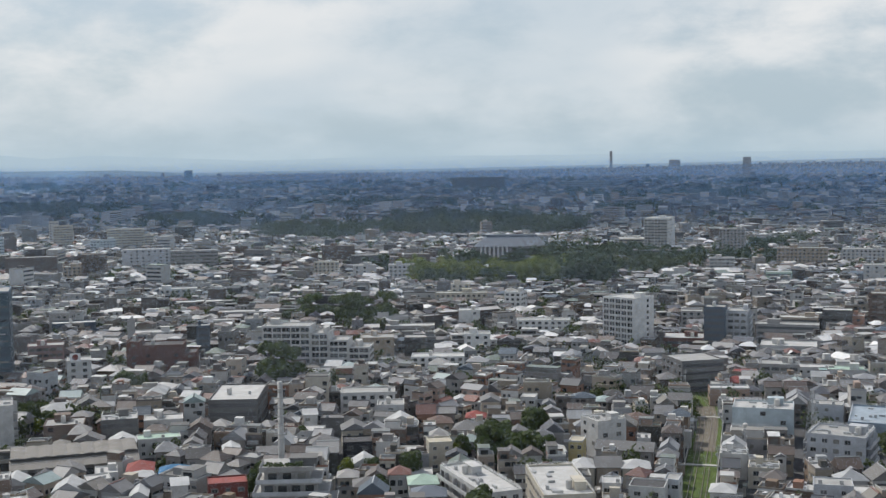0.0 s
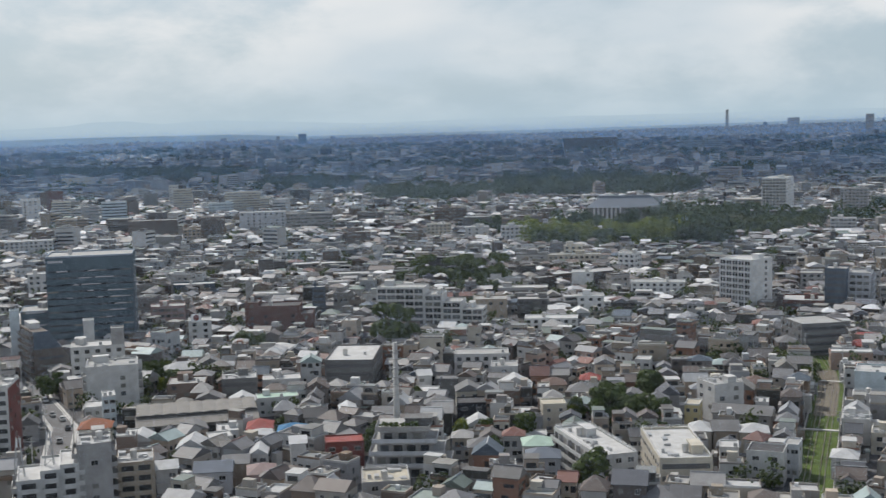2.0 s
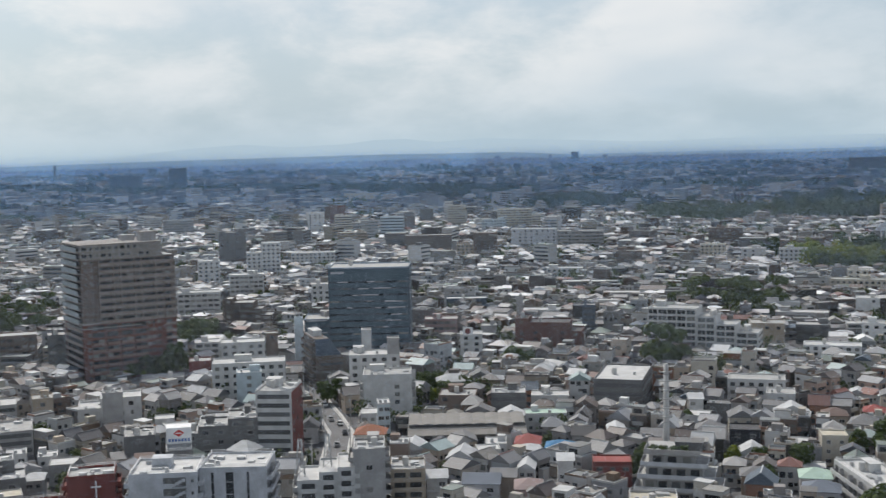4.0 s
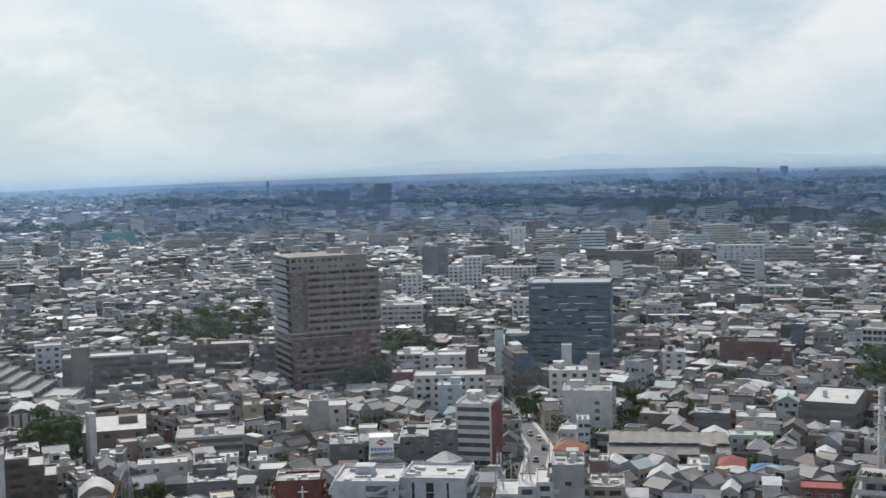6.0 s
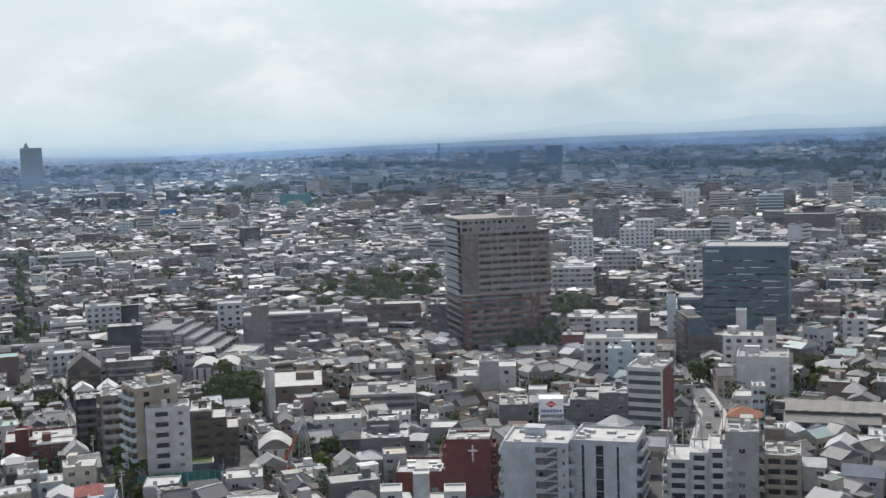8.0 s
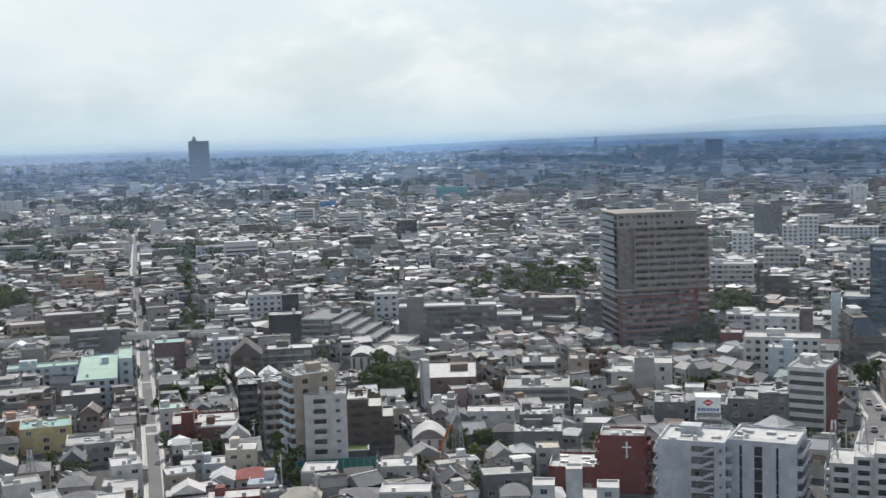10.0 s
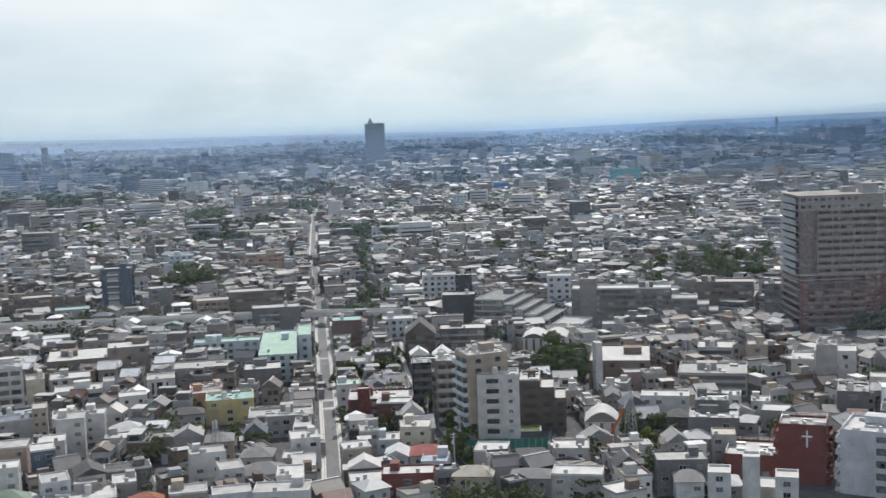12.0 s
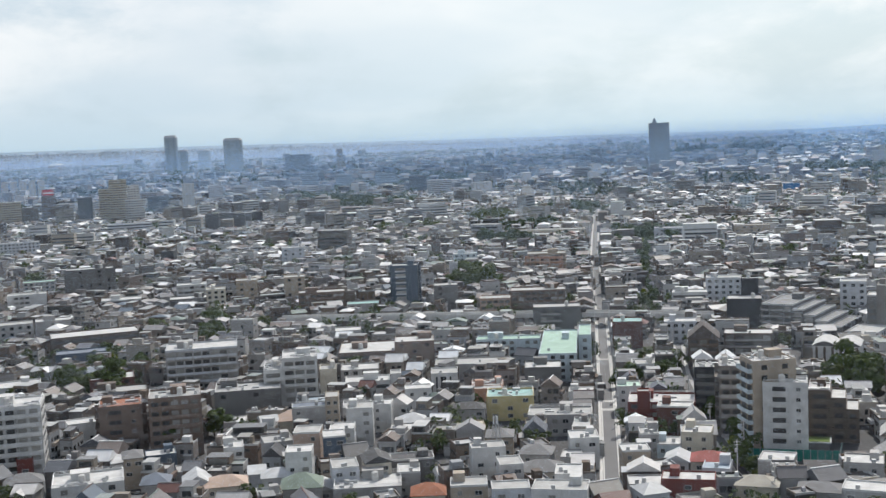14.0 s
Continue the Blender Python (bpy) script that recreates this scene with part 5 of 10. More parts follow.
def far_mast(x, y, z, h):
    top = thing("antenna_mast", x, y, z, 0, "slim grey transmission mast on the horizon", "mast")
    part("shaft", mesh_of("shaft", *tube(0, 0, -1, h, 2.2, .5, 8), [metal_grey]), top)
    for k in (.62, .74, .84):
        part("platform", mesh_of("platform", *tube(0, 0, 0, 1.2, 2.8, 2.8, 10), [metal_grey]), top, 0, 0, h * k)
    return top


def terraced_flats(x, y, w, d, h, yaw):
    """Flats whose storeys step back, with railed terraces and a planted roof."""
    top = thing("apartment_block", x, y, 0, yaw, "grey terraced apartment block with railed balconies and planted roof terraces", "apartment block")
    TAKEN.append((x, y, w / 2 + 2, d / 2 + 2, math.cos(radians(yaw)), math.sin(radians(yaw))))
    n = max(3, round(h / 3.0))
    fh = h / n
    r = random.Random(4)
    for k in range(n):
        up = max(0, k - n + 4)
        x0, x1, y0 = -w / 2 + .035 * w * up, w / 2 - .085 * w * up, -d / 2 + .9 * up
        z = k * fh
        part("wall", mesh_of("wall", *box(x0 + 1.3, x1 - 1.3, y0 + 1.3, d / 2 - .05 * k, z - (.3 if k == 0 else 0), z + fh - .25), [paint["grey"]]), top)
        slab = part("floor_slab", mesh_of("floor_slab", *box(x0, x1, y0, d / 2 - .1 * k, z + fh - .3, z + fh), [paint["flat_grey"]]), top)
        rail = join(box(x0, x1, y0, y0 + .1, 0, 1.0), box(x0, x0 + .1, y0 + .1, d * .3, 0, 1.0), box(x1 - .1, x1, y0 + .1, d * .3, 0, 1.0), box(x0 - .05, x1 + .05, y0 - .06, y0 + .14, 1.0, 1.08))
        part("railing", mesh_of("railing", *rail, [paint["lav"] if k < n - 1 else paint["grey"]]), slab, 0, 0, z + fh)
        m = max(3, int((x1 - x0 - 3) / 3.4))
        for i in range(m):
            part("glazed_door", shared(("terrace_door",), lambda: box(-1.15, 1.15, -.05, 0, 0, 2.0), glass_dark), top, x0 + 1.5 + (i + .5) / m * (x1 - x0 - 3), y0 + 1.3, z + .25)
            if i:
                part("party_screen", shared(("terrace_screen",), lambda: box(-.06, .06, -1.1, 0, 0, 2.3), paint["grey"]), top, x0 + 1.5 + i / m * (x1 - x0 - 3), y0 + 1.3, z + .02)
    hedge = np.concatenate([crown(np.random.default_rng(i), 1.8, 1.3, 4, 160, .2) + np.array([-w * .3 + 1.8 * i, -d * .22, h]) for i in range(6)])
    part("hedge", quads_mesh("hedge", hedge, leaf), top, label="clipped green roof planting")
    part("roof_hut", mesh_of("roof_hut", *join(box(-w * .05, w * .26, -d * .1, d * .2, h, h + 2.3), box(-w * .06, w * .27, -d * .12, d * .22, h + 2.3, h + 2.5)), [paint["dkgrey"]]), top)
    return top
building("apartment_block", "white stepped apartment block with rows of square windows", -57.9, 542.8, 0.0, 48.8, 14.0, 23.1, -4.3, 7, "white", "loggia", "win", "flat_grey", steps=((0, .45, 1), (.45, .62, .86), (.62, .8, .72), (.8, 1, .58)))
building("assembly_hall", "grey hall with a broad white flat roof", -76.1, 434.9, 0.0, 17.5, 31.0, 13.0, 2.0, 3, "dkgrey", "band", "win", "flat_white")
building("office_building", "dark red brick building with few windows", -129.7, 545.7, 0.0, 30.9, 15.0, 15.0, 6.9, 4, "redbrown", "few", "few", "darkroof", steps=((0, .2, 1.12), (.2, .82, 1), (.82, 1, .74)))
building("office_building", "dark glazed stair tower with a white side", -119.6, 587.5, 0.0, 6.5, 9.0, 17.6, 11.2, 6, "dkblue", "band", "blank", "flat_grey")
building("office_building", "slim grey-green rooftop plant tower", -155.4, 588.7, -0.0, 3.8, 5.0, 20.2, 14.6, 6, "grey", "blank", "blank", "flat_grey")
building("office_building", "small white office block with a round red sign", -157.7, 510.8, 0.0, 9.9, 12.0, 13.9, 16.6, 5, "white", "win", "win", "flat_grey", sign=1)
ribbed_school(-117.2, 371.5, 38.0, 16.0, 18.8)
building("apartment_block", "brown low apartment block with a pale parapet", -132.5, 411.0, 0.0, 13.3, 13.0, 7.9, 13.0, 3, "brown", "win", "win", "flat_grey")
building("apartment_block", "dark low block with a white upper storey", -112.8, 408.5, 0.0, 12.3, 12.0, 10.0, 14.6, 3, "dkgrey", "band", "win", "flat_white")
building("apartment_block", "white two-storey flats with square windows", -100.3, 419.5, 0.0, 13.5, 10.0, 7.2, 12.6, 2, "white", "win", "win", "flat_white")
building("apartment_block", "white low apartment block with open bright roof terraces", 8.9, 326.1, 0.0, 33.1, 11.0, 9.0, -69.2, 3, "white", "bal", "win", "flat_white")
building("apartment_block", "cream low apartment block with a cluttered bright roof", 30.2, 318.9, 0.0, 31.2, 13.6, 10.0, -85.2, 3, "cream", "win", "band", "flat_white")
building("storehouse", "low storehouse with a pale beige flat roof", -45.8, 301.7, 0.0, 12.7, 12.4, 6.0, -79.5, 2, "grey", "few", "few", "flat_beige")
building("apartment_block", "white cubic three-storey block", 51.3, 387.1, 0.0, 10.7, 10.7, 12.0, -66.0, 4, "white", "few", "few", "flat_grey")
building("office_building", "dark grey office with a pale end wall", 103.8, 498.9, 0.0, 19.8, 18.9, 13.0, -76.5, 4, "dkgrey", "win", "band", "flat_grey")
building("factory", "pale blue workshop with a white roof edge", 108.5, 405.1, 0.0, 20.1, 14.0, 11.7, -16.4, 3, "ltblue", "few", "few", "flat_white")
building("workshop", "low white workshop in front of the factory", 101.3, 392.8, 0.0, 13.7, 9.0, 6.0, -15.4, 2, "white", "few", "win", "flat_white")
building("apartment_block", "bluish white apartment block with open stairs", 120.9, 362.0, 0.0, 17.1, 16.0, 12.3, -29.5, 4, "lav", "win", "bal", "flat_grey")
building("warehouse", "long steel-blue warehouse with plain walls", 147.1, 401.7, 0.0, 19.2, 30.0, 8.4, -21.4, 2, "steel", "few", "few", "flat_blue")
building("house", "white boxy town house", 87.0, 357.9, 0.0, 7.9, 9.0, 7.5, -14.3, 3, "white", "few", "win", "flat_white")
building("house", "cream boxy town house with balconies", 93.1, 346.6, 0.0, 8.9, 9.0, 6.0, -15.7, 3, "cream", "win", "win", "flat_grey")
building("apartment_block", "tall white apartment slab with stacked balconies", 93.4, 606.5, 0.0, 18.8, 17.4, 26.7, -44.0, 9, "bright", "loggia", "col", "flat_white")
building("office_building", "low reddish office with a wide white roof", 120.3, 599.2, 0.0, 19.5, 20.0, 7.3, -12.3, 2, "redbrown", "band", "win", "flat_white")
building("office_building", "slim tower with dark blue glazed front", 136.7, 601.2, 0.0, 10.3, 13.0, 21.9, -18.2, 6, "dkblue", "band", "blank", "flat_grey")
building("apartment_block", "grey tower with curved balconies", 148.8, 604.3, 0.0, 10.5, 14.0, 19.4, -19.3, 7, "lav", "bal", "bal", "flat_grey")
building("apartment_block", "long white three-storey flats", 53.1, 643.7, 0.0, 28.1, 12.0, 10.7, -6.0, 4, "bright", "win", "win", "flat_grey")
building("apartment_block", "white cubic block of flats", 14.0, 683.2, 0.0, 12.2, 11.0, 11.7, -1.7, 4, "bright", "few", "few", "flat_white")
building("apartment_block", "narrow bluish white flats", 15.8, 588.2, 0.0, 12.7, 11.0, 11.7, -2.2, 5, "bright", "win", "win", "flat_grey")
building("apartment_block", "white corner flats with a narrow front", 44.6, 747.6, 0.0, 10.9, 12.0, 14.8, -23.6, 5, "bright", "win", "win", "flat_grey")
building("apartment_block", "brown apartment block with balconies", 246.9, 660.5, 0.0, 20.4, 14.0, 20.5, -21.3, 7, "brown", "bal", "bal", "flat_grey")
building("office_building", "low block with a wide white roof", 164.4, 569.1, 0.0, 25.9, 18.0, 7.2, -17.4, 2, "white", "band", "win", "flat_white")
building("office_building", "grey low block with open frames", 141.3, 501.9, 0.0, 15.9, 12.0, 9.7, -16.6, 3, "grey", "bal", "win", "flat_grey")
building("apartment_block", "tan four-storey block of flats", -32.6, 573.1, 0.0, 15.6, 14.0, 13.0, 2.5, 4, "tan", "few", "win", "flat_grey")
building("apartment_block", "long low white block of flats", -3.5, 545.6, 0.0, 24.2, 12.0, 7.8, -0.9, 2, "bright", "win", "win", "flat_white")
building("apartment_block", "dark flats with white balconies", -12.6, 597.5, 0.0, 15.8, 12.0, 9.1, 0.5, 3, "dkgrey", "bal", "win", "flat_grey")
building("apartment_block", "long white flats with a grey stair tower", -29.9, 454.5, 0.0, 20.7, 12.0, 9.3, 2.5, 3, "white", "win", "win", "flat_grey")
building("apartment_block", "white block with a large roof box", -20.2, 431.0, 0.0, 9.7, 11.0, 9.1, 2.0, 3, "white", "few", "win", "flat_grey")
building("apartment_block", "tall white apartment tower with long balconies", 221.9, 1231.2, 0.0, 24.0, 46.0, 36.4, -19.5, 10, "bright", "bal", "few", "flat_grey", rail="grey")
building("hall", "low oval hall with a white flat roof", 206.5, 1233.2, 0.0, 51.1, 30.0, 15.5, -10.7, 2, "cream", "band", "band", "flat_white")
building("office_building", "long grey block beside the hall", 193.3, 1093.5, -0.0, 48.6, 14.0, 13.9, -11.3, 3, "grey", "band", "win", "flat_grey")
building("apartment_block", "grey mid-rise apartment block", 285.6, 1184.4, 0.0, 25.0, 16.0, 26.7, -19.1, 8, "grey", "win", "win", "flat_grey")
building("office_building", "long tan block with many windows", 309.6, 1033.0, 0.0, 41.8, 16.0, 18.4, -17.8, 4, "tan", "win", "win", "flat_grey")
building("apartment_block", "long white block of flats", 373.1, 1046.6, 0.0, 46.3, 16.0, 15.6, -20.8, 4, "white", "win", "win", "flat_grey")
building("apartment_block", "large white apartment block with stepped roof", -356.3, 1358.9, -0.0, 50.6, 18.0, 25.7, 13.7, 8, "cream", "bal", "win", "flat_grey", steps=((0, .8, 1), (.8, 1, .7)))
building("office_building", "windowless pale grey office slab", -271.3, 1088.4, 0.0, 42.1, 18.0, 21.1, 12.9, 6, "lav", "few", "few", "flat_grey")
building("apartment_block", "grey balconied slab of flats", -228.5, 1093.1, -0.0, 42.7, 16.0, 19.1, 10.7, 6, "grey", "bal", "win", "flat_grey")
building("apartment_block", "pair of dark apartment blocks", -357.2, 1033.9, 0.0, 42.7, 16.0, 19.1, 17.9, 6, "dkbrown", "col", "win", "flat_grey")
building("apartment_block", "dark brown apartment block", -302.1, 1030.5, 0.0, 20.9, 14.0, 21.4, 15.8, 7, "brown", "bal", "win", "flat_grey")
building("apartment_block", "tan low block of flats", -309.6, 993.1, -0.0, 14.7, 12.0, 14.1, 16.9, 4, "tan", "win", "win", "flat_grey")
building("apartment_block", "brown apartment block among low houses", -39.8, 997.2, 0.0, 11.7, 14.0, 18.3, 1.9, 6, "brown", "win", "win", "flat_grey")
building("apartment_block", "reddish brown block of flats", -22.9, 1013.9, 0.0, 21.9, 14.0, 19.1, 0.7, 6, "brown", "bal", "win", "flat_grey")
building("apartment_block", "brown block with a pale roof hut", -100.6, 1135.8, 0.0, 30.9, 14.0, 18.7, 4.3, 5, "brown", "bal", "win", "flat_grey")
building("office_building", "dark block with a rounded roof", -69.0, 1084.6, 0.0, 30.5, 16.0, 13.3, 2.8, 4, "dkgrey", "few", "few", "flat_grey")
building("apartment_block", "grey block with ribbon windows far off", 354.0, 2225.1, 1.4, 36.0, 30.0, 25.0, -9.5, 8, "grey", "band", "band", "flat_grey")
building("office_building", "long dark block on the far plain", 98.6, 3373.4, 17.8, 146.8, 40.0, 34.6, -2.9, 6, "dkgrey", "band", "band", "flat_grey")
building("office_building", "long pale blue shed on the far plain", 385.4, 3216.5, 14.7, 116.6, 40.0, 27.0, -7.9, 5, "steel", "band", "band", "flat_grey")
building("apartment_block", "far dark tower on the horizon", -895.1, 4220.7, 32.5, 27.1, 30.0, 47.4, 11.8, 16, "dkgrey", "win", "win", "flat_grey")
# bluish white paint lightens these horizon towers in place of haze
building("apartment_block", "far pale tower on the horizon", 943.0, 3727.0, 30.3, 23.7, 30.0, 69.6, -14.4, 20, "lav", "win", "win", "flat_grey")
building("apartment_block", "far block with a stepped top", 892.4, 4629.7, 32.6, 42.6, 30.0, 61.2, -11.2, 10, "lav", "win", "win", "flat_grey")
building("factory_chimney", "far tall slim chimney", 623.7, 4460.7, 32.5, 10.4, 9.0, 96.1, -8.0, 1, "lav", "blank", "blank", "flat_grey")
building("office_building", "dark blue glazed office with ribbon windows and a parapet", -210.6, 523.2, 0.0, 37.2, 24.0, 42.6, 17.0, 10, "glass", "glass", "glass", "flat_grey")
building("office_building", "low dark glazed wing of the office", -238.0, 522.9, -0.0, 11.8, 20.0, 17.6, 20.8, 4, "glass", "glass", "glass", "flat_grey")
building("apartment_block", "white apartment block with a column of small windows", -155.4, 399.4, 0.0, 17.4, 14.0, 16.8, 20.0, 6, "white", "col", "bal", "flat_grey")
building("apartment_block", "white block with stepped roof huts", -172.5, 430.2, 0.0, 19.3, 13.0, 18.0, 20.5, 6, "white", "win", "win", "flat_white")
building("office_building", "white five-storey office with wide windows", -220.2, 417.3, 0.0, 28.0, 13.0, 15.5, 26.0, 5, "white", "win", "win", "flat_white")
building("office_building", "pale blue rooftop plant tower", -210.7, 398.8, 0.0, 9.3, 9.0, 15.0, 27.1, 5, "ltblue", "few", "few", "flat_white")
building("apartment_block", "white and grey banded apartment block with a brick-red end wall", -168.6, 338.4, 0.0, 11.3, 16.0, 22.7, 12.8, 9, "white", "band", "brick", "flat_grey")
building("apartment_block", "dark grey flats with a flat roof", -186.2, 329.8, 0.0, 25.3, 14.0, 14.4, 27.4, 5, "dkgrey", "win", "win", "flat_grey", steps=((0, .28, .72), (.28, .64, .86), (.64, 1, 1)))
building("apartment_block", "small dark grey flat-roofed block", -204.9, 315.1, 0.0, 9.2, 12.0, 11.5, 32.2, 4, "dkgrey", "few", "few", "flat_grey")
building("office_building", "dark grey tower block that carries a billboard", -173.0, 285.0, 0.0, 7.2, 12.0, 16.3, 30.5, 7, "dkgrey", "few", "few", "flat_grey")
building("apartment_block", "bluish white apartment block with dark balcony bay", -165.5, 266.5, 0.0, 17.1, 16.0, 16.1, 22.3, 7, "lav", "stair_bay", "bal", "flat_white")
building("apartment_block", "bluish white apartment block with vertical stripes of windows", -150.1, 275.7, -0.0, 17.2, 16.0, 16.3, 18.1, 7, "lav", "stripe", "bal", "flat_white")
building("church", "red brick church tower with a white cross", -183.8, 259.9, 0.0, 11.9, 10.0, 15.3, 31.1, 4, "brickred", "blank", "bal", "flat_grey", cross=1)
building("church", "low red brick church hall with a white roof", -196.2, 255.6, 0.0, 14.1, 15.0, 6.5, 33.2, 2, "brickred", "few", "few", "flat_white")
building("apartment_block", "white stepped apartment block with masts on its roof", -130.4, 287.8, 0.0, 15.0, 15.0, 14.0, 23.0, 6, "white", "bal", "bal", "flat_white", steps=((0, .38, .78), (.38, .7, .92), (.7, 1, 1)))
building("apartment_block", "grey apartment block with a tall stair tower", -119.6, 291.8, 0.0, 8.4, 12.0, 18.3, 21.3, 8, "grey", "few", "bal", "flat_white")
building("apartment_block", "tan tiled flats with rounded balconies", -112.0, 300.6, 0.0, 9.4, 12.0, 11.1, 19.4, 5, "tan", "bal", "win", "flat_grey")
building("church", "dark-walled church hall with a broad white roof", -304.4, 319.4, 0.0, 21.6, 30.0, 8.6, 42.1, 2, "brown", "few", "few", "flat_white")
building("apartment_block", "long grey apartment slab with rows of balconies", -382.9, 403.9, 0.0, 45.2, 12.0, 17.0, 41.1, 6, "dkgrey", "bal", "win", "flat_white", rail="tan_grey", edge="white")
building("apartment_block", "lower wing of the grey apartment slab", -357.1, 425.0, 0.0, 20.4, 12.0, 12.3, 38.9, 4, "dkgrey", "bal", "win", "flat_grey", steps=((0, .55, 1), (.55, .8, .78), (.8, 1, .55)), rail="tan_grey", edge="white")
building("apartment_block", "pale stair block beside the slab", -432.8, 412.0, 0.0, 11.8, 12.0, 17.8, 45.8, 6, "lav", "win", "few", "flat_grey")
building("apartment_block", "brown banded apartment block", -361.3, 451.9, -0.0, 26.2, 13.0, 16.4, 37.3, 6, "brown", "bal", "win", "flat_grey")
building("apartment_block", "dark open-gallery block beside the tower", -332.7, 449.8, 0.0, 7.6, 12.0, 18.0, 36.0, 6, "dkgrey", "bal", "win", "flat_grey")
building("apartment_block", "grey apartment block that steps down in terraces", -415.6, 370.9, 0.0, 34.8, 32.0, 14.1, 30.9, 5, "dkgrey", "bal", "bal", "greyroof", rail="grey", edge="white", steps=((0, .4, 1), (.4, .54, .86), (.54, .68, .7), (.68, .84, .54), (.84, 1, .38)))
building("office_building", "black boxy windowless office block", -441.9, 354.7, 0.0, 15.6, 14.0, 14.4, 50.4, 5, "black", "blank", "blank", "flat_grey")
building("office_building", "black lift tower behind the office block", -450.6, 365.0, 0.0, 8.0, 8.0, 21.7, 50.6, 7, "black", "blank", "blank", "flat_grey")
building("apartment_block", "bluish white block of flats", -504.4, 391.9, 0.0, 18.0, 13.0, 15.0, 51.3, 5, "lav", "win", "win", "flat_grey")
building("office_building", "dark slab with a paler side", -486.8, 902.4, 0.0, 16.0, 17.3, 31.0, -1.9, 10, "dkgrey", "few", "win", "flat_grey")
building("apartment_block", "white apartment block with stepped roof", -422.5, 832.0, 0.0, 25.8, 16.0, 27.8, 26.1, 9, "white", "win", "win", "flat_white", steps=((0, .45, .75), (.45, 1, 1)))
building("apartment_block", "dark brown terraced flats that step down to one side", -302.1, 576.7, 0.0, 25.0, 14.0, 17.0, 18.0, 6, "dkbrown", "bal", "bal", "flat_grey", steps=((0, .16, 1.12), (.16, .62, 1), (.62, .8, .8), (.8, 1, .6)))
building("apartment_block", "white flats with long balconies", -351.2, 608.0, 0.0, 24.3, 14.0, 17.8, 29.0, 6, "white", "bal", "win", "flat_grey")
building("apartment_block", "white flats with broad flat roofs", -243.7, 354.1, 0.0, 17.6, 14.0, 10.2, 33.3, 4, "white", "few", "few", "flat_white")
building("apartment_block", "grey low block with ribbed roof plant", -264.4, 323.0, 0.0, 22.9, 18.0, 7.9, 37.6, 3, "grey", "band", "win", "flat_grey")
building("apartment_block", "white flats with a high side wall", -239.3, 357.6, 0.0, 13.8, 12.0, 13.1, 32.8, 4, "white", "few", "few", "flat_white")
building("apartment_block", "long grey low flats by the tower", -262.8, 423.4, 0.0, 16.9, 10.0, 6.4, 30.8, 3, "grey", "win", "win", "flat_grey")
building("apartment_block", "small white low flats by the tower", -275.8, 407.1, 0.0, 12.5, 9.0, 5.6, 33.3, 2, "white", "win", "win", "flat_white")
building("apartment_block", "tan three-storey block among houses", -275.1, 361.9, 0.0, 7.3, 10.0, 10.0, 36.7, 3, "tan", "few", "few", "flat_grey")
building("apartment_block", "grey block with a long glazed roof", -288.0, 353.5, 0.0, 12.8, 14.0, 8.9, 38.3, 3, "grey", "band", "win", "flat_white")
building("apartment_block", "dark red-brown low block", -259.2, 447.2, -0.0, 9.2, 11.0, 9.3, 29.5, 3, "dkred", "few", "few", "flat_grey")
building("apartment_block", "slim grey stair tower behind white flats", -164.4, 429.5, 0.0, 4.7, 6.0, 24.2, 20.5, 8, "grey", "blank", "few", "flat_grey")
building("apartment_block", "slim white roof tower", -188.2, 460.9, 0.0, 4.1, 6.0, 22.1, 21.9, 8, "white", "blank", "blank", "flat_grey")
building("apartment_block", "white flats with roof tanks", -248.0, 464.9, -0.0, 18.9, 12.0, 14.9, 27.0, 5, "white", "win", "win", "flat_white")
building("apartment_block", "narrow brown lift tower", -240.7, 478.5, 0.0, 5.2, 8.0, 16.7, 26.3, 5, "brown", "few", "few", "flat_grey")
building("apartment_block", "low white flats with a long roof edge", -277.4, 485.9, 0.0, 11.5, 12.0, 10.6, 29.0, 3, "white", "bal", "win", "flat_white")
building("apartment_block", "dark brown flats that step down in terraces", -273.6, 251.6, 0.0, 14.3, 14.0, 15.2, 46.2, 5, "dkbrown", "bal", "win", "flat_white", steps=((0, .45, 1), (.45, .75, .86), (.75, 1, .64)))
building("apartment_block", "dark grey flats with a pale roof edge", -217.4, 265.4, 0.0, 14.0, 11.0, 10.4, 38.0, 4, "dkgrey", "few", "few", "flat_white")
building("apartment_block", "dark grey upper block with a white roof", -222.7, 271.1, 0.0, 9.6, 9.0, 13.3, 38.5, 5, "dkgrey", "few", "few", "flat_white")
building("apartment_block", "grey three-storey flats by the road", -325.6, 187.4, 0.0, 20.2, 12.0, 6.6, 58.4, 3, "grey", "win", "win", "flat_grey")
building("apartment_block", "tan apartment tower with glazed side balconies", -272.4, 225.9, 0.0, 9.9, 12.9, 27.2, -17.2, 10, "tan", "bal", "few", "flat_white", rail="ltblue")
building("apartment_block", "white front wing of the tan apartment tower", -266.1, 226.8, 0.0, 12.3, 7.0, 21.4, 48.3, 8, "white", "bay", "win", "flat_white")
building("apartment_block", "brown rear wing of the tan apartment tower", -294.4, 229.9, 0.0, 7.0, 12.0, 21.7, 51.3, 7, "tan_grey", "bal", "bal", "flat_white", rail="grey")
building("school_building", "pale blue low school wing", -448.1, 234.3, 0.0, 27.0, 10.0, 8.2, 58.0, 3, "ltblue", "win", "win", "flat_green")
building("school_building", "pale blue school block with a green flat roof", -414.5, 239.6, 0.0, 14.4, 54.0, 10.6, 58.0, 3, "ltblue", "win", "win", "flat_green")
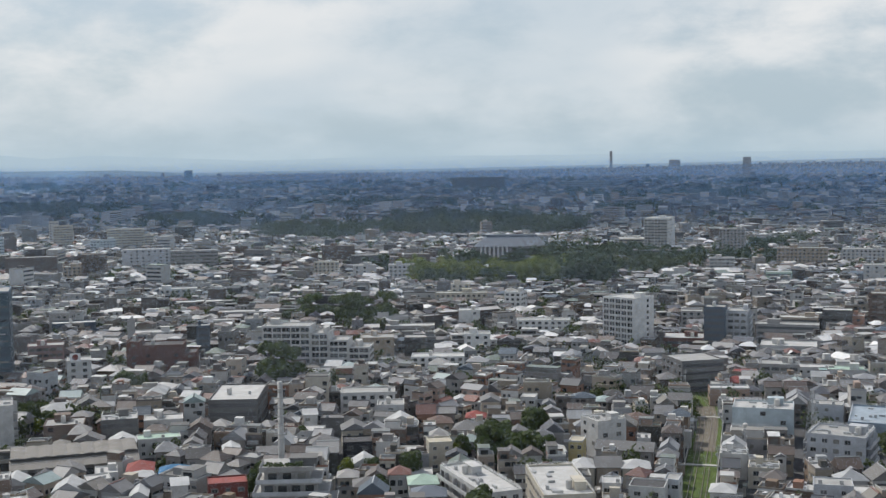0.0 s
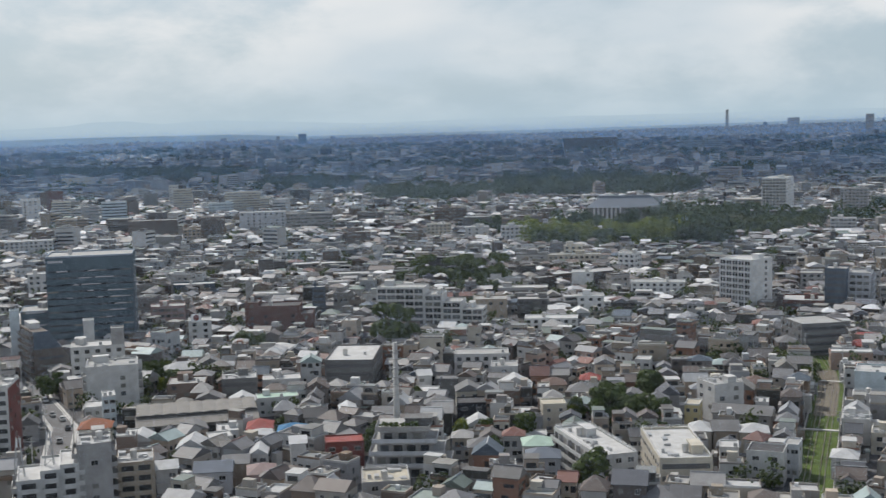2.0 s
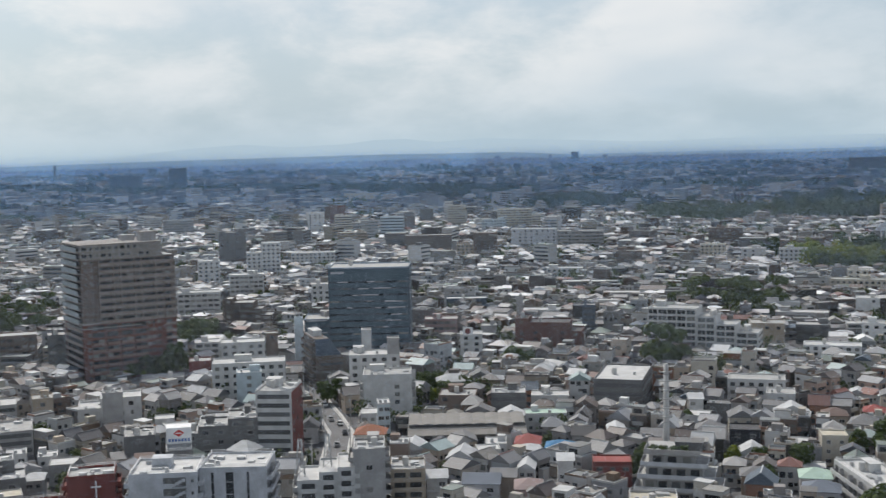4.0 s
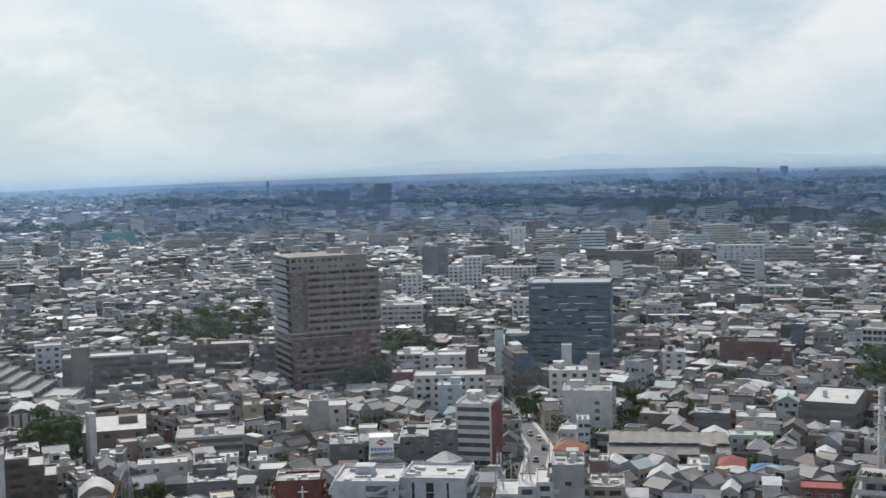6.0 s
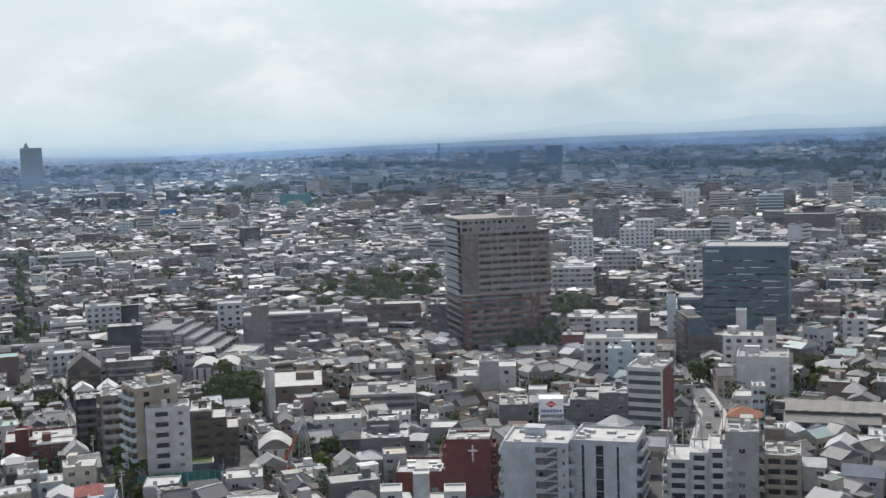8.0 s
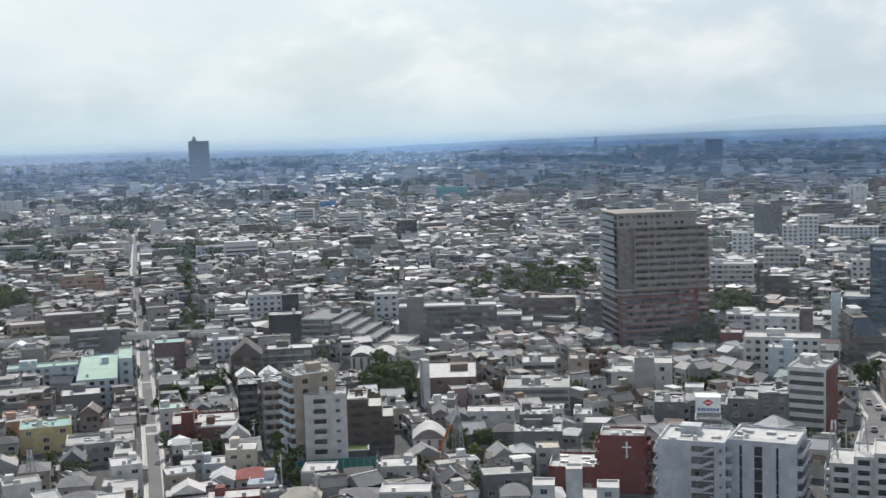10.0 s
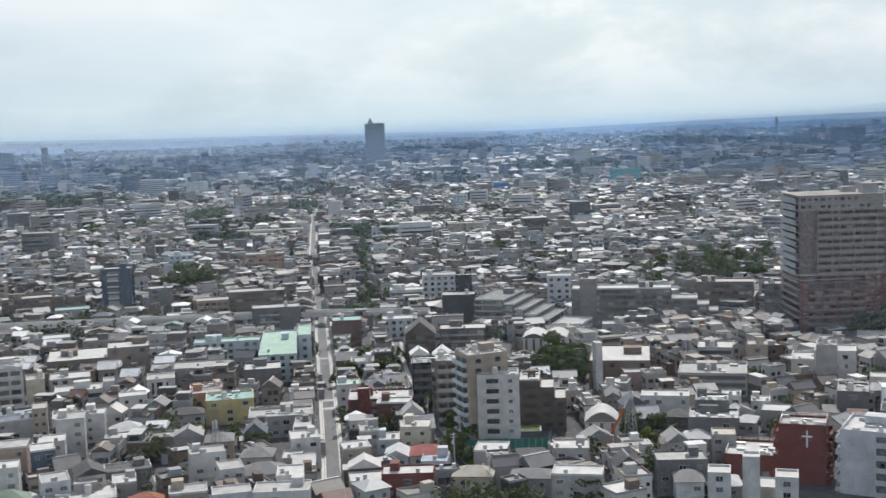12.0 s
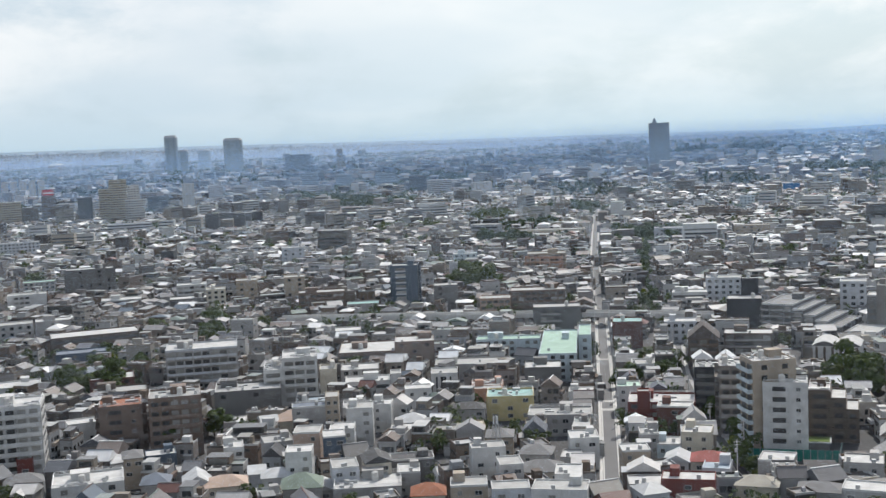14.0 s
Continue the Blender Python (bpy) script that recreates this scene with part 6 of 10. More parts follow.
building("office_building", "yellow two-storey block with a turquoise roof edge", -353.1, 184.2, 0.0, 15.7, 13.0, 8.0, 61.2, 2, "yellow", "few", "few", "flat_turq")
building("apartment_block", "slim dark blue tower with white balconies", -603.0, 253.5, 0.0, 14.5, 12.0, 25.3, 61.5, 9, "dkblue", "bay", "bal", "flat_grey", rail="lav")
building("apartment_block", "dark grey flats by the road", -484.5, 279.6, 0.0, 21.9, 13.0, 13.4, 58.8, 5, "dkgrey", "bay", "win", "flat_grey", rail="grey")
building("apartment_block", "brown flats with balconies by the road", -537.2, 299.3, 0.0, 27.9, 14.0, 14.2, 59.5, 5, "brown", "bal", "win", "flat_grey")
building("apartment_block", "dark red brick block of flats", -317.0, 220.1, 0.0, 21.1, 14.0, 8.0, 53.5, 4, "dkred", "bal", "few", "flat_white")
building("office_building", "dark red lift hut of the brick flats", -316.3, 212.7, 0.0, 3.9, 5.0, 11.6, 55.6, 5, "dkred", "blank", "blank", "flat_grey")
building("house", "dark brown house with a steep gable", -382.6, 286.4, 0.0, 11.6, 14.0, 12.6, 52.2, 4, "dkbrown", "bal", "few", "gable", rail="brown")
building("apartment_block", "dark brown low flats with a pale flat roof", -383.8, 309.5, 0.0, 18.8, 12.0, 11.0, 49.9, 3, "dkbrown", "bal", "win", "flat_white", rail="grey")
building("apartment_block", "white apartment block with long balconies", -370.6, 29.6, 0.0, 14.2, 15.0, 22.5, 79.4, 7, "white", "bal", "win", "flat_white")
building("apartment_block", "brown tiled apartment block with balconies", -382.2, 61.0, 0.0, 13.0, 13.0, 16.1, 79.9, 6, "brown", "bay", "bal", "terracotta")
building("apartment_block", "grey-brown apartment block with long balconies", -373.7, 76.4, 0.0, 16.0, 14.0, 18.5, 77.1, 6, "brown", "bal", "few", "flat_grey")
building("apartment_block", "white town block with a tilted roof hut", -327.5, 42.4, 0.0, 18.5, 14.0, 8.1, 80.9, 3, "white", "few", "win", "flat_white")
building("apartment_block", "grey low block with a pale flat roof", -290.8, 108.2, 0.0, 17.8, 14.0, 5.7, 67.8, 2, "grey", "few", "few", "flat_white")
building("hall", "long dark hall with a white roof", -580.0, 83.3, -0.0, 39.9, 18.0, 9.7, 85.7, 3, "dkbrown", "band", "win", "flat_white")
building("apartment_block", "grey flats with pale rails and open terraces", -454.4, 104.6, 0.0, 26.8, 16.0, 18.9, 75.3, 6, "grey", "bal", "win", "flat_white", rail="lav", edge="lav")
building("apartment_block", "white stepped flats with many roof boxes", -409.6, 125.7, 0.0, 18.9, 15.0, 19.4, 71.6, 7, "white", "bal", "win", "flat_white", steps=((0, .35, .8), (.35, 1, 1)))
building("office_building", "dark low block with roof plant", -403.8, 108.1, 0.0, 22.5, 15.0, 11.2, 73.4, 4, "dkgrey", "few", "few", "flat_grey")
building("hall", "brown hall with a broad white roof", -472.5, 184.1, 0.0, 32.1, 26.0, 6.7, 66.8, 2, "brown", "band", "win", "flat_white")
building("apartment_block", "brown block with long balconies", -621.0, 211.0, 0.0, 25.0, 13.0, 13.0, 70.1, 5, "brown", "bal", "win", "flat_grey")
building("apartment_block", "tan block of flats with a plain end", -679.3, 185.4, 0.0, 12.2, 13.0, 16.4, 74.2, 6, "tan", "few", "few", "flat_grey")
building("apartment_block", "tan block of flats with a roof hut", -668.4, 210.9, 0.0, 12.0, 13.0, 17.1, 71.9, 6, "tan", "few", "few", "flat_grey")
building("office_building", "grey block with a sloping parapet", -789.0, 113.5, 0.0, 28.8, 15.0, 20.0, 80.7, 5, "dkgrey", "few", "bal", "flat_grey")
building("apartment_block", "far dark blue apartment slab", -1590.7, 229.5, 0.0, 18.0, 18.0, 34.7, 81.5, 12, "dkblue", "win", "win", "flat_grey")
building("apartment_block", "far cream apartment tower", -1580.8, 261.4, 0.0, 30.7, 18.0, 44.2, 80.0, 13, "cream", "bal", "win", "flat_grey")
building("apartment_block", "far white apartment slab", -1538.0, 282.8, 0.0, 23.4, 16.0, 30.6, 79.1, 10, "white", "bal", "win", "flat_grey")
building("apartment_block", "far slim white tower", -1685.5, 385.0, 0.0, 16.3, 14.0, 42.0, 76.8, 12, "white", "win", "win", "flat_grey")
building("apartment_block", "far dark apartment block", -1647.2, 167.6, 0.0, 20.8, 16.0, 23.5, 83.8, 9, "dkgrey", "win", "win", "flat_grey")
building("apartment_block", "far grey block of flats", -1571.0, 201.0, 0.0, 21.6, 16.0, 22.7, 82.3, 8, "grey", "bal", "win", "flat_grey")
round_tower("tall blue-grey glass tower of a far pair", -3336, 723, 26, 36, 34, 99, 77.7, 22)
round_tower("lower blue-grey glass tower of a far pair", -3279, 742, 24, 29, 32, 60, 77.1, 14)
round_tower("far single blue-grey glass tower", -3367, 822, 25, 36, 34, 57, 76.2, 13)
round_tower("far broad glass tower with rounded corners", -3133, 843, 20, 50, 40, 90, 74.9, 20)
building("apartment_block", "far brown apartment block with a roof sign", -1700.2, 197.9, 0.0, 19.0, 16.0, 35.6, 83.1, 11, "brown", "bal", "win", "flat_grey")
roof_sign("red roof sign on a brown apartment block", -1693.0, 196.8, 35.6, 14.6, 7.8, 83.1, sign_red)
domed_hall(-4030, 502, ground_z(4061, -83), 50)
far_mast(-4290, 556, ground_z(4326, -82.6), 36)
for k in range(5):
    building("apartment_block", "pale slab of a far housing row", -2520 + 4 * k, 212 + 17 * k, 3.8, 12.5, 12.0, 35.0, 84.5, 11, "white", "few", "win", "flat_grey")
building("office_building", "far low wide tower", -3014.6, 982.0, 13.4, 67.1, 40.0, 45.5, 71.3, 12, "steel", "band", "win", "flat_grey")
building("office_building", "far slim grey tower", -2955.1, 1077.1, 12.9, 16.1, 30.0, 55.5, 69.8, 14, "grey", "win", "win", "flat_grey")
building("office_building", "far pale grey tower", -4202.8, 702.4, 32.6, 61.1, 40.0, 53.6, 80.1, 12, "grey", "win", "win", "flat_grey")
building("office_building", "tall grey tower with a pointed corner spire", -2095.2, 1474.4, 3.9, 41.6, 45.0, 94.5, 54.4, 24, "steel", "win", "win", "flat_grey", spire=1)
building("expressway", "long white elevated road deck far off", -1397.3, 781.3, 0.0, 100.0, 18.0, 6.7, 59.0, 1, "white", "blank", "blank", "flat_white")
building("school_building", "long cream school block", -923.8, 525.3, -0.0, 69.9, 12.0, 7.5, 58.4, 2, "cream", "win", "win", "flat_white")
building("apartment_block", "orange-brown and white flats", -686.8, 390.5, 0.0, 24.7, 14.0, 14.8, 59.4, 5, "tan", "bal", "win", "flat_grey")
building("apartment_block", "brown stepped flats far off", -940.0, 735.5, 0.0, 51.0, 14.0, 14.1, 50.7, 5, "brown", "bal", "win", "flat_grey", steps=((0, .5, 1), (.5, .8, .8), (.8, 1, .6)))
building("office_building", "far dark block behind the hills", -1685.6, 2590.2, 12.0, 80.9, 30.0, 36.1, 32.3, 6, "dkblue", "band", "win", "flat_grey")
building("apartment_block", "far dark slab with pointed top", -1629.2, 2742.9, 13.9, 44.8, 30.0, 49.2, 30.3, 12, "dkblue", "win", "win", "flat_grey")
building("factory_chimney", "far slim chimney before the wooded ridge", -2197.4, 3007.4, 27.0, 6.9, 8.0, 48.7, 36.1, 1, "dkgrey", "blank", "blank", "flat_grey")
building("apartment_block", "far white pair of towers", -1345.8, 1483.6, 0.1, 20.7, 18.0, 27.6, 41.9, 8, "white", "win", "win", "flat_grey")
building("apartment_block", "far plain white block", -1534.7, 1531.8, 0.9, 28.5, 18.0, 34.5, 44.7, 9, "white", "win", "win", "flat_grey")
building("apartment_block", "far tan block of flats", -1440.0, 1607.7, 0.9, 38.9, 18.0, 25.8, 41.3, 7, "tan", "win", "win", "flat_grey")
building("apartment_block", "far white stepped tower", -576.2, 1268.7, 0.0, 16.8, 16.0, 26.0, 24.0, 8, "white", "few", "win", "flat_grey")
building("apartment_block", "far banded white tower", -557.1, 1310.1, 0.0, 17.1, 16.0, 21.2, 22.7, 8, "white", "bal", "win", "flat_grey")
building("apartment_block", "building wrapped in bright blue sheeting far off", -1212.5, 1055.4, 0.0, 20.9, 14.0, 12.3, 48.5, 4, "bluesheet", "blank", "blank", "flat_blue")
building("apartment_block", "building wrapped in teal netting far off", -1172.1, 1254.0, 0.0, 44.0, 18.0, 21.5, 42.3, 5, "tealnet", "blank", "blank", "flat_turq")
building("house", "small dark glazed house under a thin white roof", -356.0, 384.0, 0.0, 9.7, 9.0, 8.7, 42.2, 2, "dkgrey", "band", "band", "flat_white")
building("house", "low grey house with a shallow roof", -358.0, 374.5, 0.0, 12.8, 10.0, 6.8, 42.9, 2, "grey", "few", "few", "flat_grey")
building("hall", "low white hall with a long grey roof", -379.6, 368.0, 0.0, 13.0, 24.0, 5.8, 30.5, 2, "white", "win", "win", "flat_grey")
building("apartment_block", "plain grey stair block of the white flats", -233.9, 344.6, 0.0, 6.7, 8.0, 17.2, 33.6, 5, "grey", "blank", "few", "flat_grey")
building("apartment_block", "white twin block with a dark stair slot", -622.8, 1371.5, 0.0, 22.6, 16.0, 21.6, 24.0, 8, "white", "col", "few", "flat_white")
building("apartment_block", "pale banded block with a rounded stepped top", -547.9, 1285.4, 0.0, 20.2, 16.0, 22.5, 22.6, 8, "cream", "band", "band", "flat_white")
building("apartment_block", "reddish brown block of flats far off", -630.0, 1460.3, 0.0, 20.1, 16.0, 25.6, 22.9, 8, "redbrown", "few", "few", "flat_grey")
building("apartment_block", "grey balconied block in the middle distance", -479.6, 1196.2, -0.0, 18.4, 16.0, 22.4, 21.4, 8, "grey", "bal", "win", "flat_grey")
building("office_building", "pale blue block with ribbon windows", -461.1, 1215.9, 0.0, 25.4, 16.0, 25.5, 20.2, 8, "ltblue", "band", "band", "flat_white")
building("apartment_block", "tan low block with balconies", -457.7, 1095.8, 0.0, 29.4, 14.0, 16.9, 21.9, 5, "tan", "bal", "win", "flat_white")
building("apartment_block", "slim white tower block", -468.5, 1437.9, 0.0, 11.1, 14.0, 31.3, 17.8, 10, "white", "win", "win", "flat_white")
building("apartment_block", "tan block beside the white tower", -456.0, 1439.6, 0.0, 12.4, 14.0, 19.7, 17.3, 7, "tan", "bal", "win", "flat_grey")
building("apartment_block", "plain brown block among houses", -322.0, 1033.2, 0.0, 14.9, 14.0, 12.6, 16.9, 4, "brown", "few", "few", "flat_grey")
building("apartment_block", "dark block with a bright roof edge", -301.5, 1028.9, 0.0, 16.8, 16.0, 18.7, 15.8, 6, "dkbrown", "few", "few", "flat_white")
building("apartment_block", "low white flats with many windows", -415.4, 908.0, 0.0, 36.4, 14.0, 13.9, 23.5, 4, "white", "win", "win", "flat_white")
building("apartment_block", "white flats with banded balconies", -368.3, 699.9, 0.0, 22.0, 14.0, 18.1, 26.9, 6, "white", "bal", "win", "flat_white")
building("apartment_block", "white cubic flats beside the office", -302.8, 671.0, 0.0, 11.4, 12.0, 16.1, 23.8, 5, "white", "win", "few", "flat_white")
building("office_building", "far stepped grey tower", -1144.2, 2670.0, 8.7, 44.5, 30.0, 33.2, 22.7, 8, "steel", "band", "band", "flat_grey")
building("office_building", "far cream hall with tall openings", -847.3, 2069.5, 1.1, 57.1, 24.0, 18.4, 21.5, 3, "cream", "few", "few", "flat_white")
building("apartment_block", "far bluish white slab of flats", -1516.2, 1688.7, 1.4, 46.0, 20.0, 21.1, 41.3, 7, "lav", "bal", "win", "flat_grey")
building("apartment_block", "far low grey slab of flats", -1442.6, 1665.4, 1.0, 29.6, 18.0, 16.4, 40.5, 5, "grey", "bal", "win", "flat_grey")
building("apartment_block", "far white tower block", -1411.9, 1671.9, 0.9, 21.3, 18.0, 22.4, 39.9, 7, "white", "win", "win", "flat_grey")
building("apartment_block", "far pale slab with a stepped roof", -1397.3, 1705.0, 1.0, 39.0, 20.0, 26.7, 38.8, 8, "lav", "bal", "win", "flat_grey")
building("apartment_block", "tan slab with balconies far off", -988.9, 1175.9, 0.0, 40.7, 16.0, 17.2, 39.3, 6, "tan", "bal", "win", "flat_grey")
building("apartment_block", "dark brown slab with balconies far off", -1032.7, 1300.4, 0.0, 44.9, 16.0, 17.9, 37.7, 6, "dkbrown", "bal", "win", "flat_grey")
building("apartment_block", "white slab with balconies far off", -821.1, 1317.5, 0.0, 21.8, 16.0, 19.6, 31.5, 7, "white", "bal", "win", "flat_grey")
building("apartment_block", "grey slab with long balconies far off", -742.1, 1245.9, 0.0, 35.2, 16.0, 20.4, 30.1, 7, "grey", "bal", "win", "flat_grey")
building("apartment_block", "white block of flats near the tower", -430.9, 762.1, 0.0, 15.5, 14.0, 20.5, 28.9, 6, "white", "win", "few", "flat_white")
building("apartment_block", "far white tower with plain sides", -1621.9, 1613.0, 1.5, 14.5, 16.0, 27.4, 45.0, 8, "white", "few", "few", "flat_grey")
building("apartment_block", "far cream tower with balconies", -1703.7, 1709.6, 2.5, 20.8, 18.0, 34.5, 44.6, 10, "cream", "bal", "win", "flat_grey")
building("apartment_block", "long white balconied flats far off", -1461.9, 1161.2, -0.2, 30.4, 16.0, 19.3, 51.1, 5, "white", "bal", "win", "flat_white")
building("apartment_block", "pale blue block among far houses", -1026.1, 832.3, 0.0, 15.4, 14.0, 15.5, 50.6, 6, "ltblue", "win", "win", "flat_grey")
building("apartment_block", "long tan low block", -775.3, 632.6, 0.0, 28.5, 12.0, 11.4, 49.9, 4, "tan", "few", "few", "flat_grey")
building("apartment_block", "long pale school block beyond the houses", -795.0, 567.5, 0.0, 26.3, 12.0, 13.0, 53.7, 4, "lav", "win", "win", "flat_white")
building("apartment_block", "white low flats far off", -1150.1, 1046.2, 0.0, 21.4, 14.0, 15.7, 47.3, 5, "white", "bal", "win", "flat_grey")
building("apartment_block", "brown low block with a pale roof", -930.5, 792.5, 0.0, 18.2, 12.0, 11.1, 49.1, 4, "brown", "band", "win", "flat_white")
building("house", "dark blue low house row", -540.1, 71.3, 0.0, 21.0, 12.0, 7.9, 81.3, 2, "dkblue", "few", "few", "slate")
building("office_building", "red-brown low shop block with a white roof", -472.8, 73.2, 0.0, 16.6, 14.0, 7.9, 80.1, 2, "redbrown", "few", "few", "flat_white")
building("office_building", "long low white shed", -488.8, 40.8, 0.0, 15.3, 14.0, 6.2, 84.3, 2, "white", "few", "few", "flat_white")
building("office_building", "dark red brick low wing", -363.3, 29.8, 0.0, 4.6, 6.0, 7.6, 84.9, 3, "dkred", "few", "few", "flat_grey")
building("office_building", "low dark block behind the brown flats", -452.9, 72.6, 0.0, 19.4, 12.0, 6.3, 79.6, 2, "dkbrown", "few", "few", "flat_grey")
building("office_building", "low grey block with a pale roof", -524.4, 185.3, 0.0, 20.7, 12.0, 7.1, 69.4, 2, "grey", "few", "few", "flat_white")
building("apartment_block", "cream balconied slab far off", -1648.4, 144.0, 0.0, 26.1, 16.0, 32.2, 84.5, 8, "cream", "bal", "win", "flat_grey")
building("apartment_block", "dark grey apartment slab far off", -1576.4, 198.9, 0.0, 17.6, 16.0, 28.4, 82.5, 8, "dkgrey", "bal", "win", "flat_grey")
building("apartment_block", "tall cream tower far off", -1562.2, 267.0, 0.0, 21.5, 16.0, 55.9, 79.9, 14, "cream", "bal", "win", "flat_white")
building("apartment_block", "tall white tower far off", -1565.9, 286.9, 0.0, 14.7, 14.0, 47.7, 79.3, 12, "white", "win", "win", "flat_grey")
building("apartment_block", "dark reddish tower far off", -1586.1, 254.3, 0.0, 11.2, 14.0, 37.0, 80.7, 9, "redbrown", "win", "win", "flat_grey")
building("apartment_block", "dark blue slab with white bays far off", -1676.2, 340.2, 0.0, 28.1, 16.0, 26.6, 78.0, 7, "dkblue", "bal", "win", "flat_grey")
building("apartment_block", "far bluish white block", -1990.1, 501.3, 0.3, 24.1, 16.0, 24.6, 75.5, 7, "lav", "win", "win", "flat_grey")
building("apartment_block", "long bluish white low block", -1351.2, 240.9, 0.0, 48.2, 14.0, 12.5, 78.9, 4, "lav", "band", "win", "flat_white")
building("apartment_block", "long bluish white flats with windows", -1152.6, 105.8, 0.0, 34.7, 14.0, 14.4, 83.9, 5, "lav", "win", "win", "flat_grey")
building("office_building", "dark glazed block with a white roof", -678.8, 151.2, 0.0, 21.2, 14.0, 9.3, 76.5, 4, "dkgrey", "band", "band", "flat_white")
building("apartment_block", "white framed flats among low houses", -701.1, 158.2, 0.0, 17.1, 12.0, 14.3, 76.6, 5, "white", "bal", "win", "flat_white")
building("apartment_block", "cream flats with small windows", -669.2, 164.5, 0.0, 10.9, 12.0, 14.1, 75.7, 5, "cream", "win", "win", "flat_grey")
building("office_building", "white low block with a dark window band", -716.4, 119.8, 0.0, 22.8, 14.0, 7.6, 79.6, 3, "white", "band", "band", "flat_white")
building("apartment_block", "white framed flats with dark bays", -747.2, 70.4, 0.0, 21.9, 13.0, 12.1, 83.7, 4, "white", "bay", "win", "flat_grey")
building("apartment_block", "grey flats with a planted roof", -829.1, 86.4, 0.0, 20.3, 12.0, 10.5, 83.3, 4, "grey", "win", "win", "flat_green")
building("apartment_block", "grey flats with many windows", -622.7, 52.3, 0.0, 16.1, 13.0, 12.0, 84.4, 5, "grey", "win", "win", "flat_grey")
building("apartment_block", "pale grey low flats", -646.5, 72.7, 0.0, 17.6, 12.0, 8.8, 82.8, 4, "grey", "few", "win", "flat_white")
building("apartment_block", "brown block with long balconies", -1037.2, 314.2, 0.0, 20.0, 13.0, 16.2, 72.6, 6, "brown", "bal", "win", "flat_grey")
building("office_building", "far dark blue office block", -2129.5, 715.4, 1.2, 31.2, 24.0, 33.4, 71.0, 9, "steel", "band", "band", "flat_grey")
building("office_building", "far blue-grey office block", -2047.6, 752.2, 0.9, 30.4, 24.0, 29.5, 69.4, 8, "steel", "band", "band", "flat_grey")
building("office_building", "far low blue-grey block", -2071.7, 842.3, 1.1, 36.5, 24.0, 26.1, 67.4, 6, "steel", "band", "band", "flat_grey")
building("office_building", "far dark office block", -1785.1, 782.4, -0.1, 28.3, 20.0, 30.1, 65.9, 7, "dkblue", "few", "few", "flat_grey")
building("office_building", "far pale block with ribbon windows", -1675.4, 770.1, -0.0, 37.1, 20.0, 25.9, 64.7, 6, "lav", "band", "band", "flat_grey")
building("office_building", "far white block with a flat roof", -1633.6, 822.0, -0.2, 31.7, 20.0, 20.5, 62.8, 5, "white", "few", "win", "flat_grey")
building("apartment_block", "pale blue block of flats", -763.8, 368.1, 0.0, 16.7, 13.0, 10.8, 63.6, 5, "ltblue", "win", "win", "flat_grey")
building("office_building", "dark round-cornered block among low houses", -588.0, 270.7, 0.0, 12.8, 13.0, 14.4, 64.6, 7, "dkgrey", "few", "few", "flat_grey")
building("office_building", "slim pale lift tower", -667.9, 313.5, 0.0, 5.2, 6.0, 16.1, 64.6, 9, "lav", "blank", "blank", "flat_grey")
building("office_building", "low block with a turquoise roof", -606.5, 229.4, 0.0, 17.3, 12.0, 6.4, 68.4, 2, "grey", "few", "few", "flat_turq")
building("office_building", "low shed with a white roof", -551.5, 264.2, 0.0, 15.0, 10.0, 4.7, 63.6, 2, "white", "few", "few", "flat_white")
building("apartment_block", "pinkish tan flats with balconies", -555.6, 284.1, 0.0, 16.4, 13.0, 9.5, 62.1, 5, "peach", "bal", "win", "flat_grey")
building("apartment_block", "plain bluish white block", -870.4, 275.1, 0.0, 16.9, 13.0, 15.4, 71.9, 5, "lav", "few", "few", "flat_grey")
building("office_building", "brown three-storey block with a white roof", -457.3, 194.7, 0.0, 16.3, 15.0, 10.9, 65.9, 4, "brown", "few", "few", "flat_white")
building("office_building", "grey low block with a bright roof", -430.5, 159.9, 0.0, 14.4, 13.0, 7.6, 68.6, 3, "grey", "win", "win", "flat_white")
building("apartment_block", "white flats with a window band", -410.9, 155.4, 0.0, 16.5, 11.0, 6.7, 68.1, 3, "white", "band", "win", "flat_white")
building("apartment_block", "white stair tower of the flats", -404.7, 164.1, 0.0, 3.9, 8.0, 9.2, 67.6, 4, "white", "blank", "few", "flat_grey")
building("house", "white cubic house with dark stripes", -398.2, 180.9, 0.0, 9.7, 11.0, 8.6, 64.8, 4, "white", "stripe", "few", "flat_grey")
building("house", "salmon-coloured low house among low houses", -380.3, 189.4, 0.0, 11.4, 10.0, 5.9, 62.6, 3, "salmon", "few", "few", "flat_white")
building("office_building", "dark grey block with a white roof", -382.5, 213.7, 0.0, 13.3, 13.0, 9.4, 59.8, 4, "dkgrey", "few", "few", "flat_white")
building("office_building", "long grey low shed", -420.9, 203.8, 0.0, 29.7, 14.0, 6.0, 62.2, 2, "grey", "few", "few", "flat_grey")
building("office_building", "dark grey block with a pale rounded roof", -382.3, 123.9, 0.0, 10.6, 11.0, 8.2, 71.2, 4, "dkgrey", "blank", "few", "flat_blue")
building("apartment_block", "white flats with few windows", -373.1, 136.8, 0.0, 9.7, 10.0, 6.7, 69.0, 3, "white", "few", "few", "flat_white")
building("apartment_block", "cream narrow flats among low houses", -429.8, 146.7, 0.0, 6.4, 10.0, 9.1, 70.6, 4, "cream", "few", "few", "flat_grey")
building("house", "dark cubic house among low houses", -342.5, 117.5, 0.0, 6.3, 9.0, 7.1, 70.4, 4, "dkgrey", "few", "few", "flat_white")
